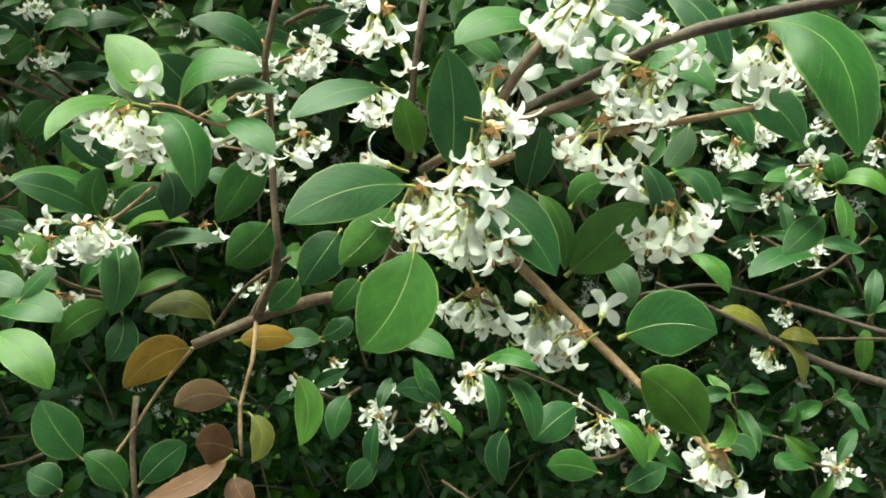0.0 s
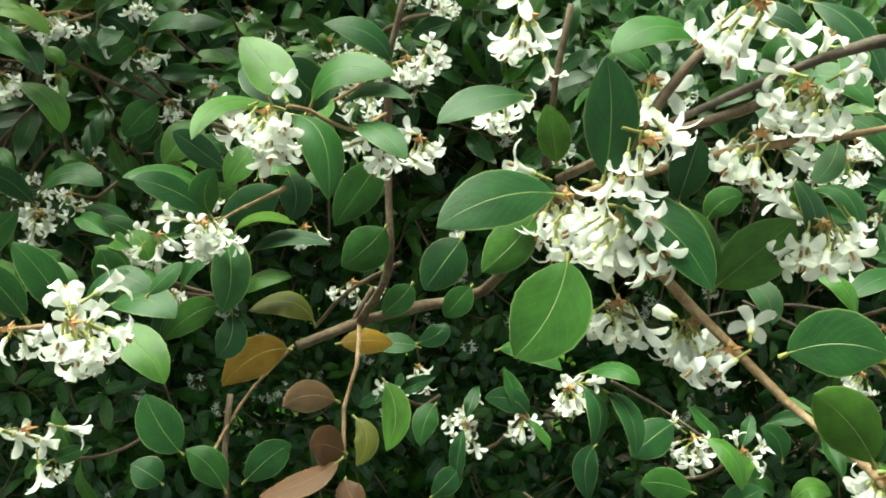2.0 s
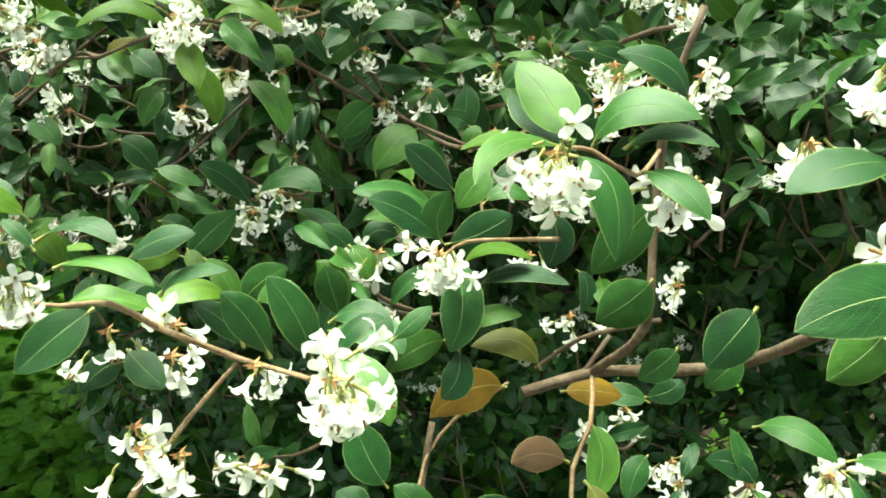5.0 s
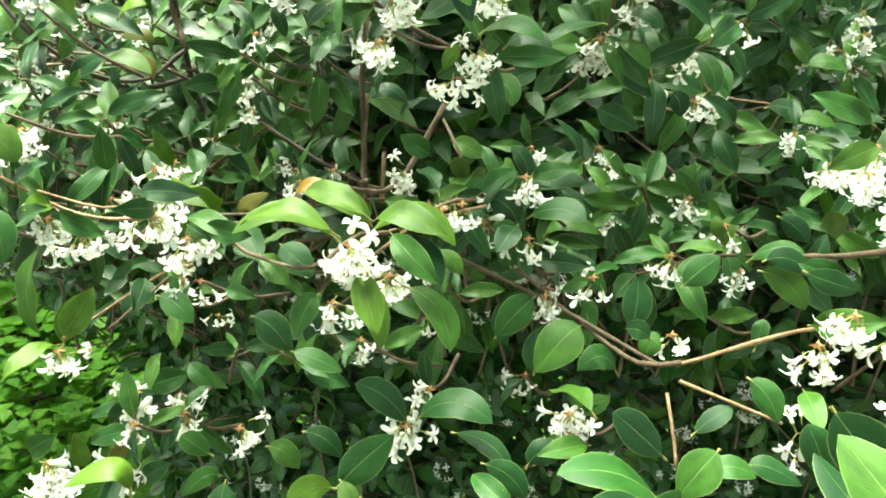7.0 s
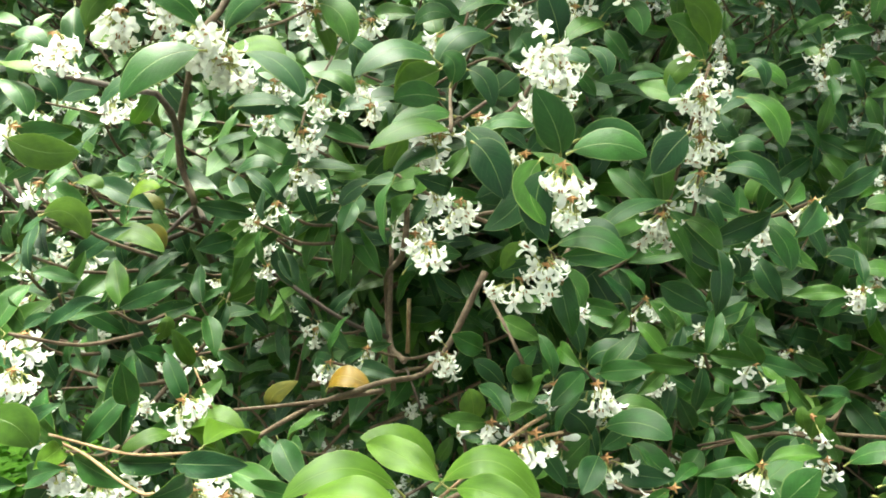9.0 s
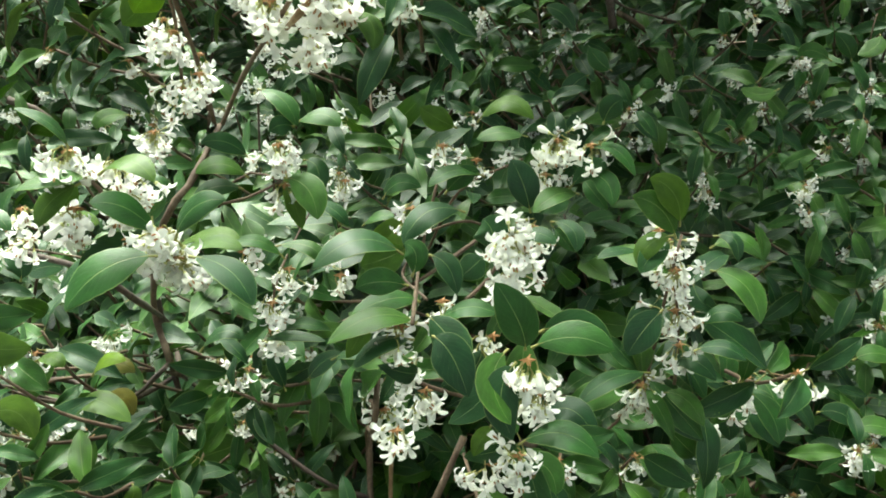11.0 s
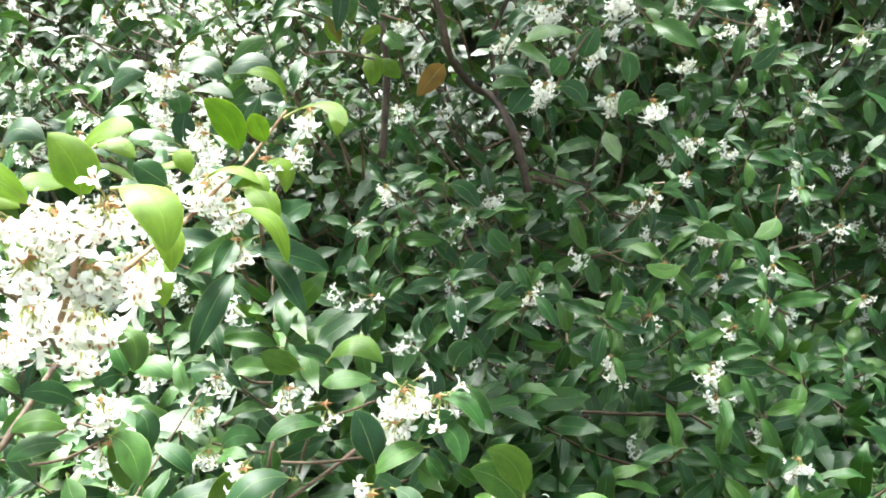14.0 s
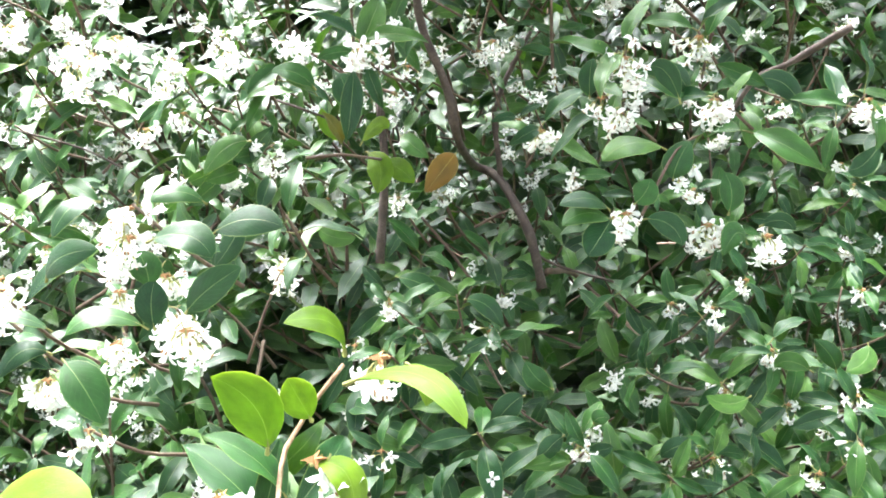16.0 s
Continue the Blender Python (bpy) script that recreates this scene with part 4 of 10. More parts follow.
stem_82 = branch(rear_shrub, [(-0.2797, 1.0237, 1.4087), (-0.2804, 1.0197, 1.4720), (-0.2482, 1.0145, 1.5336)], 0.0029, 0.0019, dark_bark, seed=1)
stem_83 = branch(rear_shrub, [(-0.2368, 0.9843, 1.3266), (-0.2207, 1.0782, 1.3140), (-0.1964, 1.0764, 1.2906), (-0.1535, 0.9463, 1.2690)], 0.0029, 0.0017, bark, seed=2)
stem_84 = branch(rear_shrub, [(-0.2745, 0.8375, 1.2870), (-0.2492, 0.8167, 1.2564), (-0.2279, 0.8151, 1.2414)], 0.0006, 0.0006, bark, seed=3)
stem_85 = branch(rear_shrub, [(-0.0162, 0.9125, 1.5025), (-0.0572, 0.9248, 1.4802), (-0.0774, 0.9293, 1.4721), (-0.1012, 0.9356, 1.4377)], 0.0029, 0.0017, dark_bark, seed=4)
stem_86 = branch(rear_shrub, [(-0.1429, 0.6837, 1.4219), (-0.1549, 0.6753, 1.4154), (-0.1719, 0.6605, 1.3861)], 0.0006, 0.0008, bark, seed=5)
stem_87 = branch(rear_shrub, [(-0.3168, 0.7579, 1.4199), (-0.3298, 0.7228, 1.4222), (-0.3478, 0.7163, 1.4210)], 0.0008, 0.0009, bark, seed=6)
stem_88 = branch(rear_shrub, [(-0.3442, 0.8566, 1.4636), (-0.3427, 0.8606, 1.4189), (-0.3487, 0.8574, 1.3484)], 0.0029, 0.0035, dark_bark, seed=7)
stem_89 = branch(rear_shrub, [(-0.3631, 0.7161, 1.4533), (-0.3432, 0.7250, 1.4452), (-0.3532, 0.8165, 1.4448)], 0.0008, 0.0007, dark_bark, seed=8)
stem_90 = branch(rear_shrub, [(-0.1820, 0.9857, 1.3164), (-0.2295, 0.9853, 1.3314), (-0.2535, 0.9843, 1.3465)], 0.0012, 0.0014, dark_bark, seed=9)
stem_91 = branch(rear_shrub, [(-0.0179, 0.9263, 1.2629), (-0.0207, 0.9329, 1.2959), (-0.0167, 0.9347, 1.3169)], 0.0007, 0.0007, bark, seed=10)
stem_92 = branch(rear_shrub, [(-0.0780, 0.9301, 1.4653), (-0.0512, 0.9267, 1.4532), (-0.0256, 0.9217, 1.4473)], 0.0008, 0.0008, bark, seed=11)
stem_93 = branch(rear_shrub, [(-0.5062, 0.7904, 1.4228), (-0.5261, 0.7760, 1.4365), (-0.5579, 0.7508, 1.4494)], 0.0008, 0.0007, dark_bark, seed=12)

# the low front shoots
bent_leaf(stem_10, (-0.0632, 0.2072, 1.1041), (-0.0694, 0.2143, 1.1111), (-0.0797, 0.2237, 1.1179), 0.0130, (-0.07, -0.68, 0.73))
bent_leaf(stem_10, (-0.0634, 0.2054, 1.1027), (-0.0750, 0.1926, 1.1074), (-0.0790, 0.1775, 1.1024), 0.0067, (0.27, -0.16, 0.95))
bent_leaf(stem_10, (-0.0627, 0.2039, 1.1019), (-0.0520, 0.1963, 1.0987), (-0.0487, 0.1859, 1.0848), 0.0131, (0.52, -0.34, 0.78))
bent_leaf(stem_10, (-0.0636, 0.2157, 1.1011), (-0.0729, 0.2209, 1.1032), (-0.0819, 0.2301, 1.1082), 0.0103, (0.29, -0.10, 0.95))
bent_leaf(stem_10, (-0.0587, 0.2123, 1.1008), (-0.0502, 0.2126, 1.1119), (-0.0342, 0.2099, 1.1116), 0.0116, (-0.39, -0.51, 0.77))
bent_leaf(stem_10, (-0.0509, 0.2157, 1.1007), (-0.0418, 0.2119, 1.1070), (-0.0297, 0.2073, 1.1062), 0.0057, (-0.37, -0.37, 0.85))
bent_leaf(stem_10, (-0.0459, 0.2088, 1.0980), (-0.0375, 0.2023, 1.0983), (-0.0299, 0.1955, 1.0931), 0.0093, (0.01, -0.33, 0.94))
bent_leaf(stem_10, (-0.0371, 0.2258, 1.1102), (-0.0425, 0.2233, 1.1193), (-0.0552, 0.2206, 1.1227), 0.0102, (0.59, -0.49, 0.64))
bent_leaf(stem_10, (-0.0639, 0.2291, 1.0944), (-0.0602, 0.2301, 1.0992), (-0.0573, 0.2328, 1.1019), 0.0066, (0.27, -0.94, 0.22))
bent_leaf(stem_6, (-0.0411, 0.2339, 1.0807), (-0.0476, 0.2285, 1.0726), (-0.0556, 0.2244, 1.0611), 0.0130, (0.21, -0.93, 0.30))
bent_leaf(stem_13, (-0.0687, 0.2219, 1.0793), (-0.0653, 0.2180, 1.0738), (-0.0670, 0.2155, 1.0659), 0.0100, (0.31, -0.84, 0.44))
bent_leaf(stem_6, (-0.0392, 0.2249, 1.0620), (-0.0449, 0.2208, 1.0562), (-0.0529, 0.2190, 1.0497), 0.0139, (0.12, -0.94, 0.32))
bent_leaf(stem_13, (-0.1081, 0.2615, 1.0466), (-0.1178, 0.2545, 1.0586), (-0.1293, 0.2480, 1.0651), 0.0133, (0.73, -0.30, 0.61))
bent_leaf(stem_13, (-0.1073, 0.2594, 1.0469), (-0.1095, 0.2603, 1.0557), (-0.1061, 0.2643, 1.0641), 0.0109, (0.40, -0.89, 0.23))
bent_leaf(stem_13, (-0.1071, 0.2610, 1.0457), (-0.0954, 0.2668, 1.0495), (-0.0871, 0.2759, 1.0534), 0.0143, (0.45, -0.80, 0.40))
bent_leaf(stem_13, (-0.1019, 0.2515, 1.0489), (-0.0950, 0.2388, 1.0369), (-0.0966, 0.2291, 1.0251), 0.0144, (-0.09, -0.74, 0.67))
bent_leaf(stem_13, (-0.0998, 0.2390, 1.0226), (-0.1070, 0.2321, 1.0232), (-0.1161, 0.2247, 1.0162), 0.0105, (0.46, -0.74, 0.48))
bent_leaf(stem_7, (-0.0948, 0.2342, 1.0243), (-0.0932, 0.2269, 1.0177), (-0.0974, 0.2228, 1.0119), 0.0104, (0.39, -0.71, 0.58))
bent_leaf(stem_11, (-0.0705, 0.2540, 1.0072), (-0.0797, 0.2542, 1.0170), (-0.0947, 0.2515, 1.0139), 0.0122, (0.28, -0.30, 0.91), "olive")
bent_leaf(stem_9, (-0.0839, 0.2670, 0.9883), (-0.0968, 0.2623, 0.9880), (-0.1099, 0.2559, 0.9771), 0.0158, (0.18, -0.87, 0.46), "yellow")
bent_leaf(stem_11, (-0.0632, 0.2514, 1.0016), (-0.0525, 0.2552, 1.0015), (-0.0428, 0.2605, 0.9974), 0.0097, (0.42, -0.63, 0.65), "yellow")
bent_leaf(stem_22, (-0.1368, 0.2291, 1.0257), (-0.1205, 0.2251, 1.0318), (-0.1081, 0.2195, 1.0284), 0.0134, (-0.17, -0.24, 0.96))
bent_leaf(stem_22, (-0.1311, 0.2178, 1.0251), (-0.1170, 0.2102, 1.0237), (-0.1066, 0.2019, 1.0148), 0.0134, (0.10, -0.43, 0.90))
bent_leaf(stem_13, (-0.0979, 0.2490, 1.0204), (-0.0894, 0.2510, 1.0278), (-0.0778, 0.2528, 1.0281), 0.0096, (-0.29, -0.31, 0.91))
bent_leaf(stem_13, (-0.0940, 0.2560, 1.0349), (-0.0815, 0.2575, 1.0414), (-0.0639, 0.2581, 1.0390), 0.0096, (-0.11, -0.25, 0.96))
bent_leaf(stem_9, (-0.1183, 0.2321, 0.9620), (-0.1266, 0.2350, 0.9717), (-0.1343, 0.2415, 0.9820), 0.0162, (0.38, -0.68, 0.62))
bent_leaf(stem_9, (-0.0983, 0.2187, 0.9569), (-0.1044, 0.2217, 0.9666), (-0.1141, 0.2251, 0.9705), 0.0121, (0.30, -0.68, 0.67))
bent_leaf(stem_8, (-0.0868, 0.2048, 0.9741), (-0.0789, 0.2074, 0.9825), (-0.0710, 0.2112, 0.9872), 0.0116, (0.03, -0.91, 0.40))
bent_leaf(stem_9, (-0.1214, 0.2194, 0.9587), (-0.1267, 0.2199, 0.9632), (-0.1339, 0.2223, 0.9649), 0.0121, (0.22, -0.65, 0.73))
bent_leaf(stem_8, (-0.0559, 0.2216, 0.9973), (-0.0644, 0.2151, 1.0042), (-0.0719, 0.2082, 1.0042), 0.0107, (0.68, -0.56, 0.47), "faded")
bent_leaf(stem_8, (-0.0509, 0.2158, 0.9966), (-0.0451, 0.2095, 0.9923), (-0.0482, 0.2046, 0.9848), 0.0080, (-0.04, -0.73, 0.68), "olive")
bent_leaf(stem_8, (-0.0477, 0.1903, 1.0012), (-0.0528, 0.1864, 1.0074), (-0.0571, 0.1830, 1.0091), 0.0120, (0.75, -0.56, 0.36), "brown")
bent_leaf(stem_8, (-0.0481, 0.1860, 1.0037), (-0.0578, 0.1777, 1.0008), (-0.0701, 0.1725, 0.9991), 0.0111, (-0.19, -0.03, 0.98), "brown")
bent_leaf(stem_8, (-0.0472, 0.1835, 0.9985), (-0.0451, 0.1785, 0.9965), (-0.0402, 0.1750, 0.9923), 0.0082, (0.07, -0.55, 0.84), "brown")
bent_leaf(stem_2, (0.0079, 0.1606, 1.0983), (-0.0054, 0.1543, 1.1000), (-0.0183, 0.1469, 1.0955), 0.0127, (0.26, -0.65, 0.72))
bent_leaf(stem_7, (0.0030, 0.1673, 1.0916), (-0.0023, 0.1610, 1.0863), (-0.0090, 0.1567, 1.0811), 0.0101, (0.23, -0.80, 0.55))
bent_leaf(stem_2, (0.0152, 0.1561, 1.1027), (0.0160, 0.1584, 1.1153), (0.0144, 0.1624, 1.1276), 0.0114, (-0.00, -0.97, 0.25))
bent_leaf(stem_7, (0.0072, 0.1765, 1.0992), (0.0060, 0.1760, 1.1062), (0.0039, 0.1778, 1.1136), 0.0078, (0.09, -0.99, 0.11))
bent_leaf(stem_2, (0.0164, 0.1562, 1.0982), (0.0280, 0.1505, 1.0962), (0.0370, 0.1427, 1.0860), 0.0121, (0.02, -0.65, 0.76))
bent_leaf(stem_0, (0.0084, 0.1454, 1.0920), (0.0053, 0.1375, 1.0833), (-0.0018, 0.1317, 1.0751), 0.0158, (0.12, -0.81, 0.58))
bent_leaf(stem_2, (0.0344, 0.1687, 1.0941), (0.0400, 0.1629, 1.0897), (0.0409, 0.1566, 1.0802), 0.0087, (0.55, -0.49, 0.68))
bent_leaf(stem_2, (0.0315, 0.1591, 1.0972), (0.0330, 0.1593, 1.1054), (0.0345, 0.1607, 1.1121), 0.0084, (-0.14, -0.98, 0.13))
bent_leaf(stem_0, (0.0416, 0.1605, 1.0767), (0.0499, 0.1610, 1.0857), (0.0582, 0.1632, 1.0938), 0.0126, (-0.23, -0.90, 0.37))
bent_leaf(stem_0, (0.0465, 0.1902, 1.0810), (0.0499, 0.1915, 1.0860), (0.0559, 0.1935, 1.0876), 0.0073, (-0.02, -0.89, 0.46))
bent_leaf(stem_0, (0.0486, 0.1331, 1.0773), (0.0565, 0.1295, 1.0831), (0.0647, 0.1251, 1.0836), 0.0127, (-0.53, -0.74, 0.41))
bent_leaf(stem_0, (0.0628, 0.1164, 1.0653), (0.0571, 0.1168, 1.0738), (0.0496, 0.1177, 1.0798), 0.0107, (0.12, -0.97, 0.19))
bent_leaf(stem_0, (0.0640, 0.1178, 1.0636), (0.0670, 0.1172, 1.0664), (0.0664, 0.1187, 1.0700), 0.0034, (-0.88, -0.29, 0.37))
bent_leaf(stem_0, (0.0655, 0.1202, 1.0616), (0.0697, 0.1177, 1.0640), (0.0711, 0.1151, 1.0626), 0.0042, (-0.59, -0.56, 0.58))
bent_leaf(stem_4, (0.0386, 0.1791, 1.1274), (0.0263, 0.1746, 1.1318), (0.0161, 0.1677, 1.1271), 0.0093, (0.18, -0.38, 0.91))
bent_leaf(stem_4, (0.0386, 0.1790, 1.1272), (0.0427, 0.1740, 1.1246), (0.0435, 0.1702, 1.1202), 0.0054, (-0.04, -0.63, 0.77))
bent_leaf(stem_4, (0.0265, 0.1811, 1.1200), (0.0232, 0.1817, 1.1237), (0.0155, 0.1843, 1.1269), 0.0057, (0.23, -0.69, 0.69))
bent_leaf(stem_5, (0.0012, 0.1834, 1.1137), (-0.0098, 0.1772, 1.1146), (-0.0202, 0.1705, 1.1103), 0.0105, (0.04, -0.32, 0.95))
bent_leaf(stem_1, (0.0542, 0.1755, 1.1196), (0.0520, 0.1753, 1.1270), (0.0604, 0.1734, 1.1268), 0.0069, (-0.62, -0.72, 0.32))
bent_leaf(stem_3, (0.0624, 0.1773, 1.1279), (0.0661, 0.1718, 1.1276), (0.0627, 0.1656, 1.1220), 0.0066, (-0.04, -0.45, 0.89))
bent_leaf(stem_1, (0.0577, 0.1858, 1.1179), (0.0666, 0.1806, 1.1208), (0.0736, 0.1738, 1.1158), 0.0091, (-0.17, -0.38, 0.91))
bent_leaf(stem_3, (0.0760, 0.1652, 1.1325), (0.0899, 0.1572, 1.1292), (0.0929, 0.1440, 1.1112), 0.0163, (0.07, -0.68, 0.73))
bent_leaf(stem_2, (0.0995, 0.1964, 1.1163), (0.1069, 0.1913, 1.1137), (0.1116, 0.1863, 1.1066), 0.0082, (-0.48, -0.84, 0.27))
bent_leaf(stem_2, (0.1025, 0.2426, 1.0970), (0.1121, 0.2353, 1.0960), (0.1190, 0.2268, 1.0870), 0.0127, (-0.53, -0.78, 0.35))
bent_leaf(stem_2, (0.0836, 0.2123, 1.1034), (0.0907, 0.2072, 1.1010), (0.0948, 0.2023, 1.0941), 0.0078, (0.06, -0.65, 0.76))
bent_leaf(stem_2, (0.0712, 0.1942, 1.0890), (0.0780, 0.1885, 1.0909), (0.0810, 0.1804, 1.0831), 0.0087, (0.15, -0.29, 0.94))
bent_leaf(stem_2, (0.0581, 0.1719, 1.1005), (0.0623, 0.1658, 1.0954), (0.0626, 0.1595, 1.0859), 0.0086, (0.48, -0.59, 0.65))
bent_leaf(stem_2, (0.0725, 0.1856, 1.1058), (0.0698, 0.1797, 1.1014), (0.0652, 0.1762, 1.0977), 0.0062, (-0.10, -0.60, 0.79))
bent_leaf(stem_4, (0.0458, 0.1910, 1.1291), (0.0530, 0.1888, 1.1323), (0.0610, 0.1852, 1.1283), 0.0075, (-0.25, -0.74, 0.63))
bent_leaf(stem_2, (0.0654, 0.2045, 1.1337), (0.0746, 0.1960, 1.1297), (0.0801, 0.1862, 1.1186), 0.0122, (0.20, -0.52, 0.83))
bent_leaf(stem_16, (0.1674, 0.3012, 1.0331), (0.1577, 0.2921, 1.0296), (0.1463, 0.2851, 1.0229), 0.0124, (0.09, -0.62, 0.78))
bent_leaf(stem_16, (0.1696, 0.3061, 1.0434), (0.1530, 0.3019, 1.0502), (0.1383, 0.2974, 1.0489), 0.0096, (0.24, -0.29, 0.93))
bent_leaf(stem_16, (0.1696, 0.3061, 1.0434), (0.1799, 0.3017, 1.0495), (0.1866, 0.2955, 1.0441), 0.0098, (-0.25, -0.35, 0.90))
bent_leaf(stem_16, (0.1719, 0.3061, 1.0434), (0.1706, 0.3075, 1.0502), (0.1695, 0.3120, 1.0558), 0.0091, (-0.43, -0.85, 0.32))
bent_leaf(stem_16, (0.1719, 0.3056, 1.0424), (0.1728, 0.2951, 1.0357), (0.1695, 0.2882, 1.0290), 0.0095, (0.32, -0.60, 0.73))
bent_leaf(stem_2, (0.0873, 0.2216, 1.0532), (0.0943, 0.2149, 1.0537), (0.0978, 0.2077, 1.0471), 0.0084, (0.15, -0.30, 0.94))
bent_leaf(stem_16, (0.1971, 0.3569, 0.9870), (0.1755, 0.3466, 0.9934), (0.1552, 0.3344, 0.9868), 0.0165, (-0.00, -0.00, 1.00))
bent_leaf(stem_17, (0.1818, 0.3566, 0.9401), (0.1689, 0.3553, 0.9541), (0.1522, 0.3539, 0.9581), 0.0107, (0.51, -0.34, 0.79), "olive")
bent_leaf(stem_17, (0.1847, 0.3566, 0.9401), (0.1942, 0.3476, 0.9374), (0.1937, 0.3383, 0.9249), 0.0107, (0.41, -0.46, 0.79), "olive")
bent_leaf(stem_17, (0.1847, 0.3566, 0.9401), (0.1919, 0.3521, 0.9470), (0.2020, 0.3470, 0.9429), 0.0096, (-0.28, -0.24, 0.93), "olive")
bent_leaf(stem_7, (-0.0046, 0.2348, 1.0126), (0.0062, 0.2300, 1.0172), (0.0176, 0.2240, 1.0129), 0.0110, (-0.10, -0.18, 0.98))
bent_leaf(stem_15, (0.0670, 0.2591, 0.9696), (0.0573, 0.2511, 0.9682), (0.0483, 0.2447, 0.9629), 0.0142, (0.19, -0.60, 0.77))
bent_leaf(stem_15, (0.0262, 0.2477, 0.9927), (0.0336, 0.2384, 0.9881), (0.0311, 0.2298, 0.9784), 0.0109, (0.64, -0.37, 0.68))
bent_leaf(stem_15, (0.0356, 0.2469, 0.9908), (0.0444, 0.2378, 0.9867), (0.0461, 0.2286, 0.9758), 0.0116, (0.51, -0.35, 0.78))
bent_leaf(stem_15, (0.0789, 0.2649, 0.9584), (0.0889, 0.2569, 0.9569), (0.0927, 0.2483, 0.9467), 0.0112, (0.34, -0.34, 0.88))
bent_leaf(stem_15, (0.0272, 0.2490, 0.9955), (0.0381, 0.2447, 1.0013), (0.0469, 0.2395, 0.9984), 0.0100, (-0.16, -0.03, 0.99))
bent_leaf(stem_15, (0.0780, 0.2551, 0.9378), (0.0663, 0.2552, 0.9422), (0.0558, 0.2563, 0.9408), 0.0126, (0.04, -0.78, 0.63))
bent_leaf(stem_15, (0.0860, 0.2524, 0.9321), (0.0947, 0.2534, 0.9380), (0.1042, 0.2568, 0.9410), 0.0114, (-0.16, -0.72, 0.68))
bent_leaf(stem_0, (0.0521, 0.1751, 1.0724), (0.0566, 0.1686, 1.0727), (0.0575, 0.1619, 1.0680), 0.0068, (-0.10, -0.35, 0.93))
bent_leaf(stem_7, (-0.0149, 0.2058, 1.0679), (-0.0196, 0.1994, 1.0630), (-0.0251, 0.1944, 1.0559), 0.0126, (0.24, -0.80, 0.55))
bent_leaf(stem_11, (-0.0304, 0.2175, 1.0464), (-0.0341, 0.2142, 1.0423), (-0.0398, 0.2130, 1.0370), 0.0087, (0.08, -0.93, 0.37))
bent_leaf(stem_7, (-0.0124, 0.2266, 1.0419), (-0.0167, 0.2231, 1.0376), (-0.0213, 0.2219, 1.0321), 0.0090, (0.05, -0.92, 0.40))
bent_leaf(stem_6, (-0.0329, 0.2687, 0.9911), (-0.0426, 0.2679, 0.9933), (-0.0529, 0.2685, 0.9910), 0.0086, (0.00, -0.59, 0.81))
bent_leaf(stem_6, (-0.0363, 0.2691, 0.9921), (-0.0272, 0.2696, 0.9966), (-0.0242, 0.2731, 1.0001), 0.0089, (0.00, -0.90, 0.43))
bent_leaf(stem_19, (-0.0297, 0.2744, 0.9102), (-0.0221, 0.2763, 0.9182), (-0.0161, 0.2810, 0.9237), 0.0112, (-0.08, -0.86, 0.50))
bent_leaf(stem_23, (-0.1761, 0.3864, 1.0540), (-0.1817, 0.3766, 1.0497), (-0.1887, 0.3689, 1.0408), 0.0150, (0.58, -0.71, 0.39))
bent_leaf(stem_26, (-0.1888, 0.3989, 1.0802), (-0.1935, 0.3959, 1.0902), (-0.2027, 0.3944, 1.0943), 0.0137, (0.45, -0.88, 0.17))
bent_leaf(stem_26, (-0.1860, 0.4007, 1.0840), (-0.1717, 0.3969, 1.0920), (-0.1581, 0.3925, 1.0897), 0.0130, (-0.31, -0.49, 0.81))
bent_leaf(stem_26, (-0.1888, 0.3994, 1.0814), (-0.1934, 0.3906, 1.0791), (-0.1998, 0.3840, 1.0724), 0.0123, (0.66, -0.67, 0.34))
bent_leaf(stem_9, (-0.0544, 0.3051, 0.9516), (-0.0467, 0.2930, 0.9419), (-0.0498, 0.2828, 0.9281), 0.0146, (-0.36, -0.71, 0.60))
bent_leaf(stem_19, (0.0124, 0.2909, 0.9441), (0.0049, 0.2925, 0.9519), (-0.0076, 0.2939, 0.9508), 0.0112, (0.06, -0.82, 0.57))
bent_leaf(stem_19, (-0.0287, 0.3009, 0.9425), (-0.0329, 0.2920, 0.9397), (-0.0348, 0.2840, 0.9304), 0.0114, (0.21, -0.62, 0.76))
bent_leaf(stem_15, (0.0424, 0.2868, 0.9352), (0.0374, 0.2811, 0.9274), (0.0401, 0.2761, 0.9127), 0.0112, (-0.08, -0.90, 0.44))
bent_leaf(stem_15, (0.1002, 0.2371, 0.9696), (0.0976, 0.2395, 0.9780), (0.0918, 0.2424, 0.9808), 0.0083, (-0.09, -0.93, 0.37))
bent_leaf(stem_15, (0.1218, 0.2701, 0.9222), (0.1284, 0.2719, 0.9300), (0.1387, 0.2723, 0.9267), 0.0089, (-0.14, -0.57, 0.81))
bent_leaf(stem_17, (0.1862, 0.2963, 0.9067), (0.1727, 0.2925, 0.9148), (0.1650, 0.2883, 0.9133), 0.0105, (0.33, -0.08, 0.94))
inflorescence(shrub, (-0.0647, 0.1925, 1.1059), 22, size=0.80, seed=1)
inflorescence(shrub, (-0.1013, 0.2343, 1.0560), 19, size=0.76, seed=2)
inflorescence(shrub, (0.0543, 0.1620, 1.1230), 16, size=0.80, seed=3)
inflorescence(shrub, (0.0431, 0.1632, 1.1385), 7, size=0.84, seed=4)
inflorescence(shrub, (0.0635, 0.1610, 1.0935), 18, size=0.80, seed=5)
inflorescence(shrub, (0.0476, 0.1629, 1.1130), 7, size=0.84, seed=6)
inflorescence(shrub, (0.0253, 0.1692, 1.1217), 4, size=0.91, seed=7)
